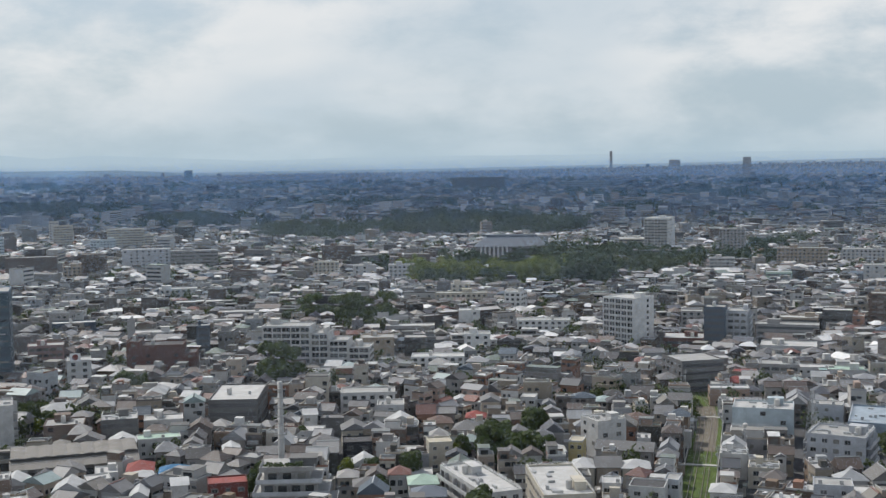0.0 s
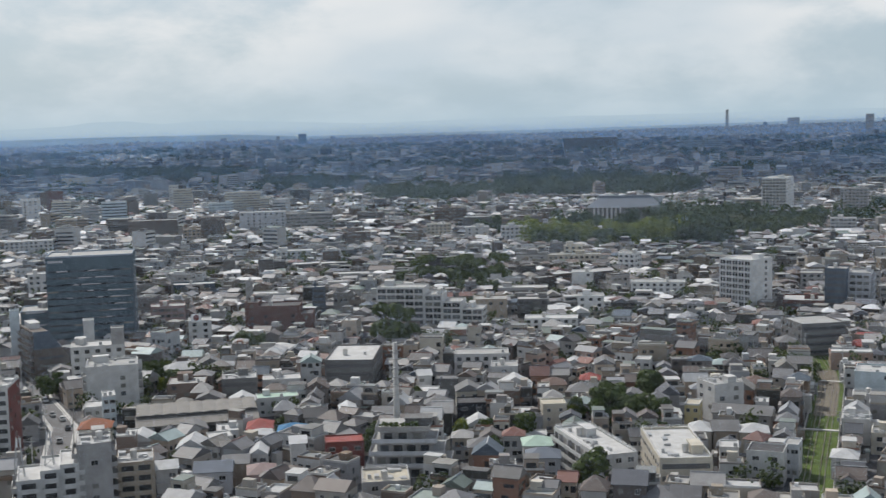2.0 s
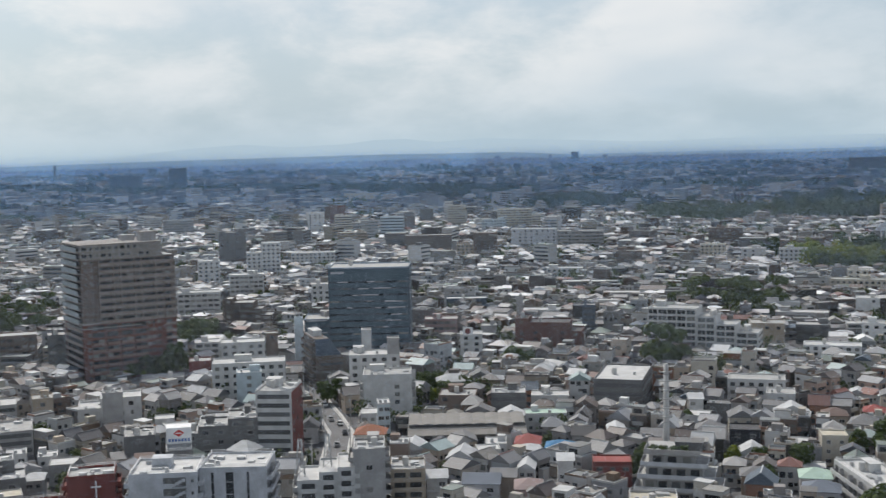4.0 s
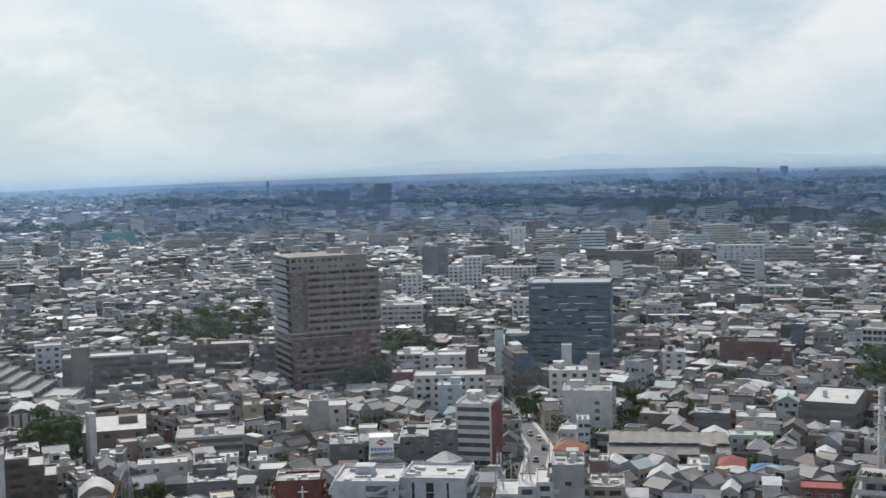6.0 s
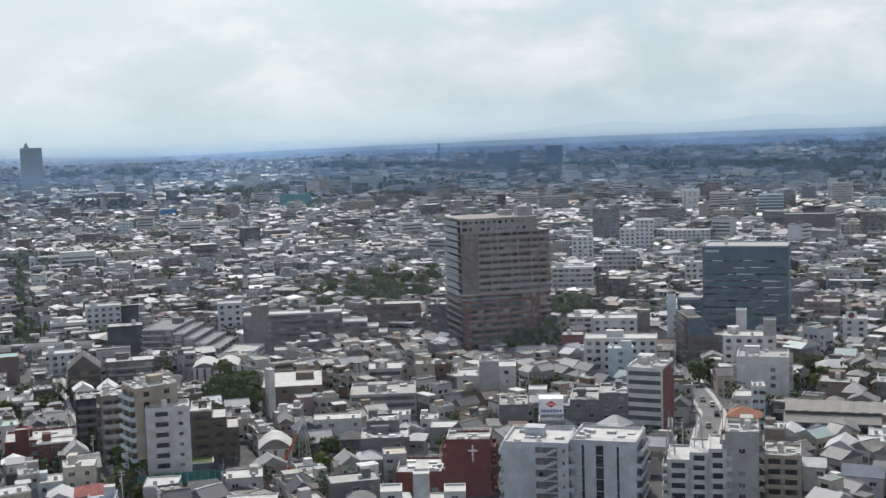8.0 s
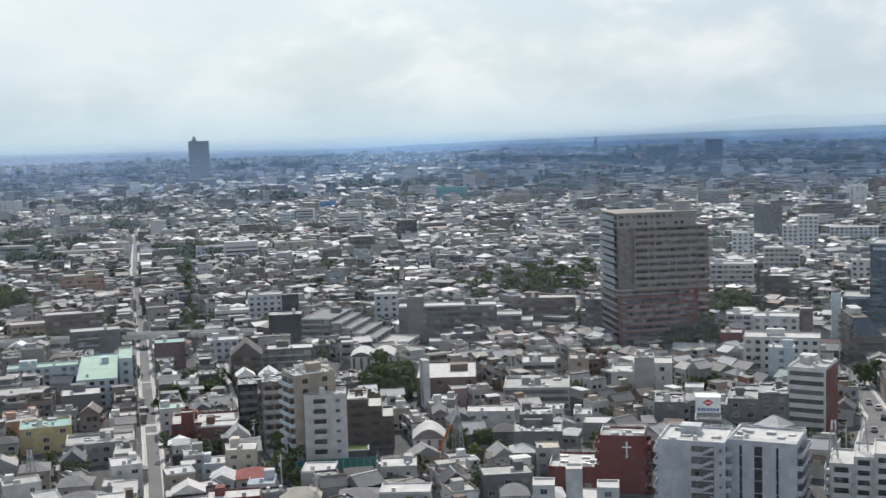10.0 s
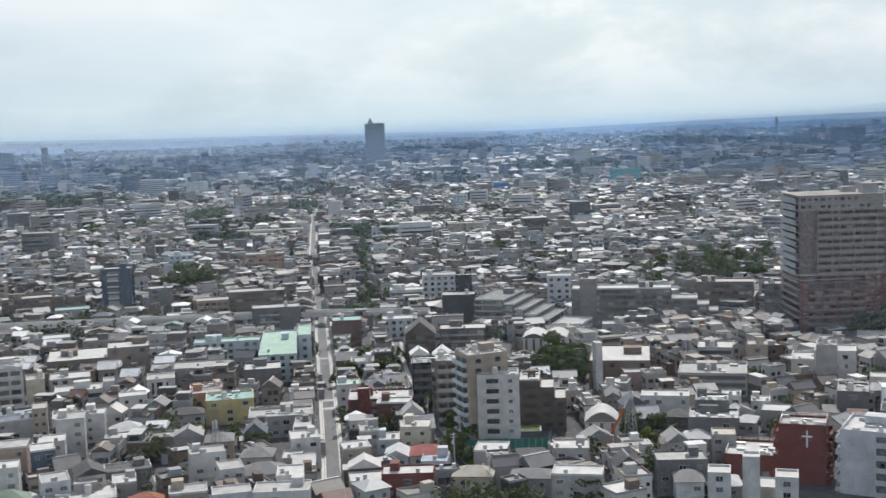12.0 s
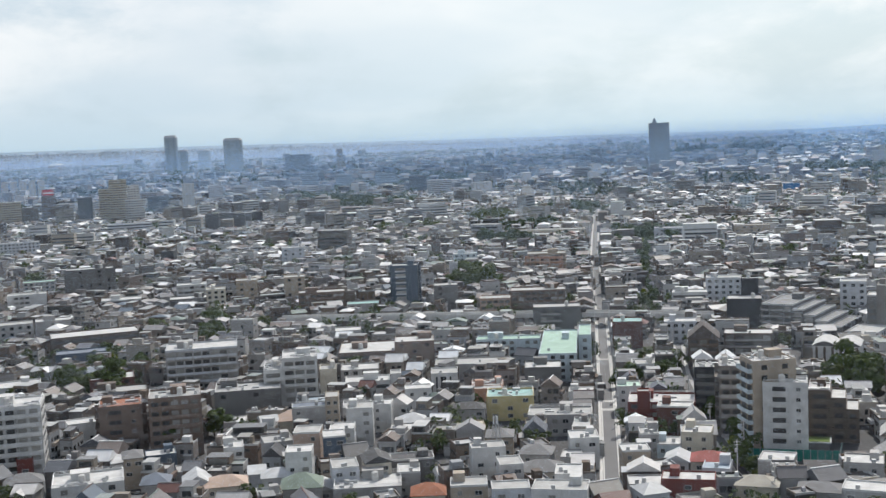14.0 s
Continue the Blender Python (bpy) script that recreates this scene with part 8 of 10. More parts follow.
town_house(-294.0, 145.3, 9.5, 7.2, 3, 69.5, "flat", "white", "flat_grey")
town_house(-288.5, 173.1, 8.2, 9.3, 3, 63.1, "flat", "white", "flat_white")
town_house(-290.6, 159.2, 8.6, 8.2, 2, 52.5, "hip", "grey", "greyroof")
town_house(-281.8, 165.0, 5.4, 8.1, 2, 53.5, "flat", "grey", "flat_white")
town_house(-260.6, 151.6, 6.8, 9.4, 3, 56.8, "flat", "white", "flat_white")
town_house(-276.3, 142.9, 6.3, 8.6, 3, 69.3, "flat", "white", "flat_grey")
town_house(-275.1, 152.0, 10.7, 8.6, 2, 59.6, "hip", "cream", "greyroof")
town_house(-265.2, 125.4, 9.2, 7.6, 3, 64.5, "flat", "tan", "flat_grey")
town_house(-256.8, 132.7, 9.4, 7.1, 3, 64.7, "flat", "lav", "flat_grey")
town_house(-249.9, 142.9, 13.6, 8.6, 3, 53.6, "flat", "white", "flat_grey")
town_house(-350.3, 210.2, 8.5, 7.4, 2, 58.3, "flat", "white", "flat_white")
town_house(-268.9, 177.2, 7.6, 7.6, 3, 64.4, "flat", "tan", "flat_white")
town_house(-250.1, 167.7, 8.8, 8.3, 2, 59.5, "flat", "grey", "flat_white")
town_house(-239.3, 173.1, 13.0, 7.6, 3, 50.7, "flat", "dkred", "flat_white")
town_house(-336.9, 220.7, 8.0, 8.5, 3, 58.8, "flat", "white", "mint")
town_house(-281.5, 190.4, 5.3, 7.7, 3, 59.5, "flat", "grey", "flat_grey")
town_house(-275.2, 202.8, 8.2, 9.0, 3, 48.1, "flat", "cream", "flat_white")
town_house(-258.4, 193.8, 9.6, 8.3, 2, 52.7, "hip", "cream", "redroof")
town_house(-251.7, 191.4, 7.1, 9.5, 2, 46.9, "flat", "lav", "flat_blue")
town_house(-262.9, 187.0, 6.4, 8.1, 2, 48.3, "gable", "white", "lightroof")
town_house(-233.9, 190.0, 9.9, 7.7, 2, 44.9, "hip", "cream", "beigeroof")
town_house(-236.2, 211.8, 7.1, 9.5, 2, 52.2, "gable", "dkgrey", "darkroof")
town_house(-222.0, 199.3, 10.1, 7.3, 2, 44.0, "hip", "grey", "greyroof")
town_house(-190.6, 235.5, 8.2, 8.9, 1, 45.5, "hip", "grey", "lightroof")
town_house(-183.0, 240.5, 7.9, 8.3, 1, 29.9, "flat", "cream", "flat_white")
town_house(-193.0, 225.1, 6.7, 9.2, 2, 46.4, "hip", "white", "greyroof")
town_house(-209.0, 202.8, 12.5, 8.0, 3, 40.6, "flat", "grey", "flat_white")

# ---- trees ----
def tree(name, label, rng, height, radius, mat, leaves=700):
    top = thing(name, 0, 0, 0, 0, label, "tree")
    trunk = [tube(0, 0, -.3, height * .55, height * .028, height * .014, 8)]
    for k in range(6):
        a = k * 1.05 + rng.uniform(0, .5)
        z = height * rng.uniform(.28, .5)
        trunk.append(rod((0, 0, z), (math.cos(a) * radius * .6, math.sin(a) * radius * .6, z + height * .25), height * .010, 5))
    part("trunk", mesh_of("trunk", *join(*trunk), [bark]), top)
    part("crown", quads_mesh("crown", crown(rng, height, radius, 13, leaves, height * .024 + .2, .3), mat), top)
    return top


rng = np.random.default_rng(5)
TREES = [tree("broadleaf_tree", "broad green tree with a dense uneven crown", rng, 11, 4.6, leaf, 1150), tree("broadleaf_tree", "tall dark green tree with a full crown", rng, 17, 6.0, leaf, 1400),
         tree("broadleaf_tree", "small light green tree", rng, 7, 3.2, leaf_bright, 750), tree("broadleaf_tree", "slender dark green tree among roofs", rng, 13, 3.4, leaf, 950)]
first_use = set()
SPOTS = []


def plant(kind, x, y, s=1.0):
    SPOTS.append((x, y, 4.0 * s))
    m = pose(x, y, 0, 0, 0, (x * 37 + y * 11) % 360) @ Matrix.Scale(s, 4)
    if kind not in first_use:
        first_use.add(kind)
        TREES[kind].matrix_basis = m
        return TREES[kind]
    ob = copy_thing(TREES[kind], Matrix.Identity(4))
    ob.matrix_basis = m
    return ob


def grove(x, y, rx, ry, n, kinds, s=1.0, seed=1):
    r = random.Random(seed)
    for k in range(n):
        a, q = r.uniform(0, 6.283), math.sqrt(r.random())
        plant(r.choice(kinds), x + rx * q * math.cos(a), y + ry * q * math.sin(a), s * r.uniform(.75, 1.2))


plant(1, -71, 496, 1.35), plant(1, -67, 503, 1.15), plant(3, -75, 500, 1.2)
grove(-64, 700, 30, 16, 16, (1, 1, 0), 1.1, 2)
grove(16, 374, 14, 7, 9, (0, 0, 3), 1.1, 3)
grove(31, 404, 5, 4, 3, (2, 0), 1.1, 4)
grove(-133, 500, 6, 6, 3, (0, 1), .9, 5)
grove(-156, 440, 9, 6, 6, (0, 2, 3), .8, 6)
grove(-309, 291, 9, 8, 9, (0, 1, 0), .95, 7)
grove(-428, 524, 26, 14, 13, (1, 3, 1), .95, 8)
grove(-186, 418, 3, 5, 3, (3, 0), .75, 9)
grove(-302, 516, 9, 16, 10, (0, 3), .95, 10)
grove(-284, 462, 20, 4, 14, (0, 3), 1.0, 11)
grove(-633, 314, 16, 12, 12, (1, 0), 1.0, 12)
grove(-367, 240, 4, 4, 3, (0,), .85, 13)
grove(-364, 253, 6, 5, 4, (0, 3), .9, 14)
grove(-313, 240, 9, 4, 6, (0, 2), .6, 15)
grove(-277, 221, 8, 4, 6, (0, 2), .6, 16)
grove(-254, 208, 8, 3, 6, (0, 2), .6, 17)
grove(-318, 303, 8, 7, 7, (0, 1), .9, 18)
grove(-470, 72, 8, 5, 5, (0, 1), .8, 19)
grove(-598, 146, 9, 6, 4, (1, 3), .8, 20)
grove(-548, 84, 14, 6, 8, (0, 2), .75, 21)
for k in range(22):
    f = k / 21
    plant(2 if k % 3 == 0 else 0, -510 - 300 * f + random.Random(k).uniform(-3, 3), 349 + 203 * f + random.Random(k + 99).uniform(-3, 3), .8)
grove(-455, 96, 10, 6, 5, (0, 3), .8, 23)
grove(-58, 345, 10, 6, 5, (0, 3), .7, 24)
grove(-380, 470, 12, 8, 6, (0,), .8, 25)
grove(-20, 335, 8, 5, 3, (0, 2), .8, 26)

plant(0, 7, 305, 1.15)
plant(0, -11, 358, 0.9)
plant(1, 13, 376, 0.75)
plant(0, 20, 373, 1.1)
plant(0, 25, 370, 1.0)
plant(1, 30, 367, 0.7)
plant(0, -22, 359, 0.7)
plant(2, -31, 362, 0.95)
plant(2, -30, 349, 0.8)
plant(2, 3, 386, 0.9)
plant(0, -50, 401, 0.7)
plant(2, -39, 498, 0.8)
plant(0, -155, 429, 0.9)
plant(2, -147, 426, 0.9)
plant(0, -386, 91, 0.9)
plant(0, -380, 95, 0.8)
plant(3, -369, 73, 0.8)
plant(2, -293, 227, 0.9)
plant(0, -310, 234, 0.75)
plant(2, -261, 327, 0.8)
plant(0, -255, 332, 0.8)
plant(2, -255, 326, 0.8)
plant(2, -151, 433, 0.9)
plant(0, -141, 424, 0.9)
plant(2, -337, 400, 0.8)
plant(0, -328, 412, 0.8)
plant(0, -241, 257, 0.8)
plant(2, -233, 255, 0.9)
plant(0, -235, 262, 0.85)
plant(2, -253, 334, 0.9)
plant(2, -242, 329, 0.8)

plant(0, -496, 58, 0.9)
plant(1, -489, 63, 0.6)
plant(0, -534, 77, 0.8)
plant(2, -529, 84, 0.8)
plant(0, -528, 91, 0.7)
plant(0, -494, 223, 0.7)
plant(2, -488, 235, 0.7)
for kind, px, py, size in ((1, -566, 137, 1.0), (0, -560, 131, 1.1), (0, -513, 73, 1.0), (0, -500, 88, 1.05), (2, -507, 80, 1.1), (1, -482, 60, .8), (0, -476, 66, 1.0), (0, -297, 236, .8), (2, -289, 232, .9), (0, -283, 224, .8), (2, -272, 214, .9), (0, -262, 207, .8)):
    plant(kind, px, py, size)
grove(-645, 305, 16, 11, 9, (1, 0), 1.0, 31)
grove(-420, 538, 22, 14, 9, (3, 1), 1.05, 32)
for k in range(9):
    plant((0, 2)[k % 2], -297.0 + 2.6 * k, 440.5 + 3.25 * k, .5 + .08 * (k % 3))
for px, py in ((-315, 525), (-316, 533), (-312, 541), (-306, 531), (-307, 540)):
    plant(0, px, py, 1.25)
grove(-424, 468, 8, 6, 4, (0, 3), 1.1, 33)
for k, (px, py) in enumerate(((-460, 540), (-464, 566), (-475, 576), (-470, 587), (-446, 572), (-455, 610), (-594, 509), (-604, 525), (-462, 521))):
    plant(3 if k % 3 else 1, px, py, 1.35 if k % 3 else 1.0)
# the building site stays open
SPOTS.append((-254, 221, 15))


def woods(name, label, patches, mat, size, per, wide=(.38, .58)):
    """Far woods: x, y, half sizes, number of crowns, height."""
    r = np.random.default_rng(11)
    vs = []
    for x, y, rx, ry, n, h in patches:
        SPOTS.append((x, y, 0))
        for k in range(int(n * .68)):
            a, q = r.uniform(0, 2 * np.pi), np.sqrt(r.uniform())
            px, py = x + rx * q * np.cos(a), y + ry * q * np.sin(a)
            hh = h * r.uniform(.62, 1.22) * np.interp(math.hypot(x, y), (800, 1000, 1300, 1700), (1, 1.25, 1.25, 1.5))
            v = crown(r, hh, hh * r.uniform(*wide), 5, int(per * 1.5), size, .2)
            v[:, 2] -= hh * .12
            vs.append(v + np.array([px, py, ground_z(math.hypot(px, py))]))
    return tagged(new(name, quads_mesh(name, np.concatenate(vs), mat)), label, "woods", kind="stuff")


WOODS = [(0, 1700, 84, 215, 260, 19), (110, 1680, 84, 205, 240, 19), (-150, 1545, 92, 90, 170, 18), (-390, 1860, 85, 120, 170, 18), (345, 2160, 62, 130, 120, 15),
         (108, 912, 20, 32, 70, 24), (55, 1022, 56, 18, 60, 17), (140, 1105, 55, 50, 90, 18), (240, 1065, 62, 26, 60, 16), (-40, 1060, 30, 40, 40, 12), (-830, 573, 52, 22, 60, 11), (-1600, 575, 190, 40, 200, 13), (190, 1180, 26, 22, 30, 12),
         (330, 1230, 34, 26, 36, 12), (-1010, 560, 24, 34, 36, 11), (-900, 470, 44, 20, 36, 10), (-700, 2300, 200, 130, 200, 17), (-1000, 2500, 260, 110, 220, 17), (-150, 2500, 260, 90, 150, 17),
         (500, 2700, 260, 90, 140, 18), (-1500, 2350, 260, 90, 160, 17), (-1180, 700, 60, 30, 50, 11), (-1500, 1500, 120, 60, 90, 14), (-2100, 1000, 160, 70, 110, 16)]
BRIGHT = [(4, 918, 25, 30, 60, 22), (39, 918, 14, 22, 22, 20), (72, 914, 24, 28, 54, 22), (-30, 985, 14, 14, 16, 18)]
woods("woods", "dark green woods and park trees between far houses", WOODS, leaf_woods, 1.2, 66)
woods("woods", "bright yellow-green park trees before the hall", BRIGHT, leaf_bright, .6, 210, (.26, .36))
woods("woods", "dark green undergrowth and shaded trees of the park", [(px, py - 6, rx * 1.05, ry, n // 2 + 8, h * .72) for px, py, rx, ry, n, h in BRIGHT], leaf_woods, .7, 110)
CLUMPS = [
          (-1709, 546, 30, 20, 50, 12), (-1659, 568, 30, 20, 50, 12), (-1583, 611, 30, 20, 50, 12), (-1525, 646, 30, 20, 50, 12), (-1119, 561, 24, 14, 28, 13), (-1114, 579, 24, 14, 28, 14), (-863, 580, 16, 10, 13, 9), (-851, 598, 16, 10, 13, 9),
          (-724, 678, 14, 8, 20, 11), (-598, 517, 9, 7, 21, 8), (-820, 584, 14, 8, 24, 10), (-1208, 1205, 20, 12, 37, 12), (-483, 529, 12, 8, 21, 10), (-491, 572, 9, 7, 9, 12), (-489, 578, 9, 7, 8, 13), (-470, 574, 8, 6, 7, 12), (-472, 585, 8, 6, 7, 12),
          (-460, 590, 12, 8, 17, 11), (-465, 624, 9, 7, 14, 10), (-699, 1446, 16, 10, 24, 12), (-325, 911, 8, 6, 10, 10), (-354, 692, 8, 6, 13, 9), (-291, 452, 14, 5, 19, 9), (-283, 466, 14, 5, 15, 10), (-706, 544, 6, 6, 8, 10), (-635, 1553, 14, 10, 31, 10),
          (-1149, 1460, 40, 15, 92, 12), (-1307, 1518, 40, 15, 92, 12), (-1011, 1474, 40, 15, 78, 13), (-1136, 1264, 20, 12, 53, 10), (-1132, 577, 24, 16, 43, 14), (-1101, 455, 30, 10, 82, 9), (-1078, 488, 26, 10, 71, 9), (-429, 260, 8, 8, 17, 9), (-391, 270, 9, 6, 18, 8),
          (-500, 340, 5, 9, 15, 8), (-622, 149, 9, 8, 9, 13), (-889, 88, 12, 8, 26, 9), (-1365, 277, 14, 8, 38, 8), (-840, 598, 30, 10, 82, 9), (-740, 412, 8, 6, 16, 8), (-504, 234, 10, 6, 27, 7), (-385, 278, 6, 6, 12, 8), (110, 999, 34, 18, 60, 15),
          (132, 986, 34, 18, 69, 14), (161, 991, 34, 18, 69, 14), (187, 1008, 26, 16, 54, 13), (229, 1056, 14, 12, 12, 17), (363, 1285, 22, 14, 34, 14), (394, 1296, 16, 12, 21, 14), (-9, 1218, 14, 12, 14, 16), (34, 870, 9, 8, 8, 14), (-316, 894, 12, 8, 21, 10),
          (-254, 817, 10, 7, 24, 8), (-262, 719, 10, 8, 21, 9), (-47, 670, 14, 8, 24, 10), (-77, 713, 10, 6, 6, 14), (-99, 755, 10, 6, 9, 12), (-56, 711, 10, 6, 7, 13), (-134, 499, 6, 5, 6, 10), (-94, 467, 5, 5, 8, 8), (-157, 450, 10, 5, 17, 8),
          ]
woods("woods", "dark green clumps of garden and temple trees among roofs", CLUMPS, leaf_garden, .85, 46)
FAR_WOODS = [
    (-2137, 2428, 80, 60, 80, 18), (-2024, 2387, 80, 60, 80, 18), (-1977, 2446, 80, 60, 80, 18), (-1852, 2404, 80, 60, 80, 18), (-1786, 2459, 80, 60, 80, 18), (-1603, 2319, 80, 60, 80, 17), (-1347, 1712, 50, 40, 33, 16), (-1261, 1683, 50, 40, 33, 16),
    (-1276, 1864, 60, 40, 40, 16), (-1434, 2322, 80, 60, 80, 17), (-1400, 2470, 80, 60, 80, 17), (-1252, 2470, 80, 60, 80, 17), (-1085, 2323, 80, 60, 80, 17), (-901, 2363, 70, 60, 70, 17), (-695, 2064, 70, 50, 58, 16), (-706, 2439, 80, 60, 80, 17),
    (-2583, 1939, 70, 50, 58, 18), (-2475, 2012, 70, 50, 58, 18), (-2229, 1962, 70, 50, 58, 17), (-974, 3109, 60, 50, 50, 18), (-1194, 3501, 60, 50, 50, 19), (-568, 2709, 60, 50, 50, 17), (-507, 2797, 60, 50, 50, 17), (-394, 1794, 50, 40, 33, 16),
    (-347, 1814, 50, 40, 33, 16), (-316, 1835, 50, 40, 33, 16), (-258, 2962, 60, 50, 50, 17), (-354, 2462, 60, 50, 50, 17), (93, 3588, 80, 50, 66, 18), (874, 3284, 80, 50, 66, 18), (860, 2788, 60, 40, 40, 17), (651, 3039, 60, 40, 40, 18),
    (-2090, 801, 30, 20, 10, 16), (-1644, 833, 30, 20, 10, 16), (-2640, 500, 40, 50, 40, 17), (-2620, 590, 40, 50, 40, 17), (-2450, 700, 60, 60, 50, 16), (-2300, 330, 40, 40, 30, 16), (-1375, 885, 40, 30, 20, 15), (-1504, 891, 40, 30, 20, 15), (-1423, 1132, 60, 40, 40, 16), (-1509, 1407, 70, 50, 58, 16), (-2307, 961, 40, 30, 20, 17),
    ]
woods("woods", "dark wooded strips across the far plain", FAR_WOODS, leaf_far, 2.7, 9)
PATCHES = FAR_WOODS + WOODS + BRIGHT + CLUMPS

# ---- the low city: streets of houses ----
def free(x, y, margin=0.0):
    ok = np.ones(len(x), bool)
    for cx, cy, hw, hd, c, s in TAKEN:
        dx, dy = x - cx, y - cy
        ok &= ~((np.abs(dx * c + dy * s) < hw + 3.5 + margin) & (np.abs(-dx * s + dy * c) < hd + 3.5 + margin))
    for line, half in ((MAIN_ROAD, 6.9), (TRAM_LINE, 8.2), (CURVED_ROAD, 8.3), (SIDE_STREET, 6.0), (GREEN_WAY, 6.0)):
        for (ax, ay), (bx, by) in zip(line[:-1], line[1:]):
            ux, uy = bx - ax, by - ay
            t = np.clip(((x - ax) * ux + (y - ay) * uy) / (ux * ux + uy * uy), 0, 1)
            ok &= np.hypot(x - ax - t * ux, y - ay - t * uy) > half
    for px, py, rx, ry, n, h in PATCHES:
        ok &= ((x - px) / rx) ** 2 + ((y - py) / ry) ** 2 > 1
    for px, py, r in SPOTS:
        ok &= np.hypot(x - px, y - py) > r + 1.5
    return ok


def lots(r0, r1, pitch, depth, street, seed, cell):
    """House lots in small districts, each with its own street grid. Returns x, y, yaw, lot width, lot depth."""
    r = np.random.default_rng(seed)
    n = int(1.2 * r1 * r1 * 2 / cell ** 2) + 8
    sx, sy = r.uniform(-r1, r1 * .55, n), r.uniform(-r1 * .1, r1, n)
    sa = r.normal(np.where(sx < -0.9 * sy, -32, -8), 14)
    sa = np.concatenate([sa, [-31.5, -31.5, -14, -31.5]])
    sx, sy = np.concatenate([sx, [-330, -480, 80, -250]]), np.concatenate([sy, [200, 290, 400, 250]])
    out = []
    for i in range(len(sx)):
        if not r0 - cell < math.hypot(sx[i], sy[i]) < r1 + cell:
            continue
        k = int(cell * 1.6 / pitch)
        u, rows = [], []
        block = 2 * depth + street
        for b in range(-int(cell * 1.6 / block) - 1, int(cell * 1.6 / block) + 2):
            for side in (0, 1):
                yy = b * block + (depth * .5 if side else -depth * .5)
                xs = np.cumsum(r.uniform(.78, 1.3, 2 * k) * pitch)
                xs = xs + np.floor(np.arange(2 * k) / 7) * street
                u.append(xs - xs.mean() + r.uniform(-4, 4))
                rows.append(np.full(2 * k, yy))
        u, v = np.concatenate(u), np.concatenate(rows)
        a = radians(sa[i])
        x, y = sx[i] + u * math.cos(a) - v * math.sin(a), sy[i] + u * math.sin(a) + v * math.cos(a)
        d2 = (x[:, None] - sx[None]) ** 2 + (y[:, None] - sy[None]) ** 2 if len(sx) < 400 else None
        if d2 is None:
            near = np.argsort((sx - sx[i]) ** 2 + (sy - sy[i]) ** 2)[:24]
            own = ((x[:, None] - sx[near][None]) ** 2 + (y[:, None] - sy[near][None]) ** 2).argmin(1) == 0
        else:
            own = d2.argmin(1) == i
        rad, az = np.hypot(x, y), np.degrees(np.arctan2(x, y))
        own &= (rad > r0) & (rad < r1) & (az > -91) & (az < 25)
        out.append(np.stack([x[own], y[own], np.full(own.sum(), sa[i])], 1))
    p = np.concatenate(out)
    # drop lots that crowd their neighbours
    cellsize = pitch * .62
    key = np.floor(p[:, 0] / cellsize).astype(int) * 100003 + np.floor(p[:, 1] / cellsize).astype(int)
    _, keep = np.unique(key, return_index=True)
    p = p[np.sort(keep)]
    return p[free(p[:, 0], p[:, 1])]


def frontage(line, off, pitch, seed, r0, r1):
    """House lots that stand in rows along both sides of a street."""
    r = np.random.default_rng(seed)
    out = []
    for side in (-1, 1):
        for (ax, ay), (bx, by) in zip(line[:-1], line[1:]):
            n = math.hypot(bx - ax, by - ay)
            s = pitch / 2
            while s < n:
                q = s / n
                o = side * (off + r.uniform(-.4, .8))
                out.append((ax + (bx - ax) * q - (by - ay) / n * o, ay + (by - ay) * q + (bx - ax) / n * o, math.degrees(math.atan2(by - ay, bx - ax))))
                s += pitch * r.uniform(.85, 1.3)
    p = np.array(out)
    d = np.hypot(p[:, 0], p[:, 1])
    p = p[(d > r0) & (d < r1)]
    return p[free(p[:, 0], p[:, 1], -1.5)]


class Bag:
    """Gathers boxes, roofs and panes by the thousand for one joined mesh."""

    def __init__(self):
        self.v, self.q, self.m, self.n = [], [], [], 0

    def add(self, verts, quads, slot):
        """verts: N x k x 3, quads: m x 4."""
        c, k = verts.shape[:2]
        if c == 0:
            return
        self.v.append(verts.reshape(-1, 3))
        q = np.asarray(quads)[None] + (self.n + np.arange(c) * k)[:, None, None]
        self.q.append(q.reshape(-1, 4))
        self.m.append(np.full(c * len(quads), slot, dtype=np.int32))
        self.n += c * k

    def mesh(self, name, mats):
        v, q, m = np.concatenate(self.v), np.concatenate(self.q), np.concatenate(self.m)
        tri = q[:, 3] == q[:, 2]
        me = bpy.data.meshes.new(name)
        me.vertices.add(len(v))
        me.vertices.foreach_set("co", v.astype(np.float32).ravel())
        count = np.where(tri, 3, 4)
        start = np.concatenate([[0], np.cumsum(count)[:-1]])
        flat = q.ravel()[np.stack([np.ones(len(q), bool)] * 3 + [~tri], 1).ravel()]
        me.loops.add(len(flat))
        me.loops.foreach_set("vertex_index", flat.astype(np.int32))
        me.polygons.add(len(q))
        me.polygons.foreach_set("loop_start", start.astype(np.int32))
        me.polygons.foreach_set("material_index", m)
        me.polygons.foreach_set("use_smooth", np.zeros(len(q), dtype=bool))
        for mat in mats:
            me.materials.append(mat)
        me.update(calc_edges=True)
        return me


def place(local, x, y, z, yaw):
    """local: N x k x 3 turned by yaw (radians) and set at x, y, z."""
    c, s = np.cos(yaw)[:, None], np.sin(yaw)[:, None]
    out = np.empty_like(local)
    out[..., 0] = x[:, None] + local[..., 0] * c - local[..., 1] * s
    out[..., 1] = y[:, None] + local[..., 0] * s + local[..., 1] * c
    out[..., 2] = z[:, None] + local[..., 2]
    return out


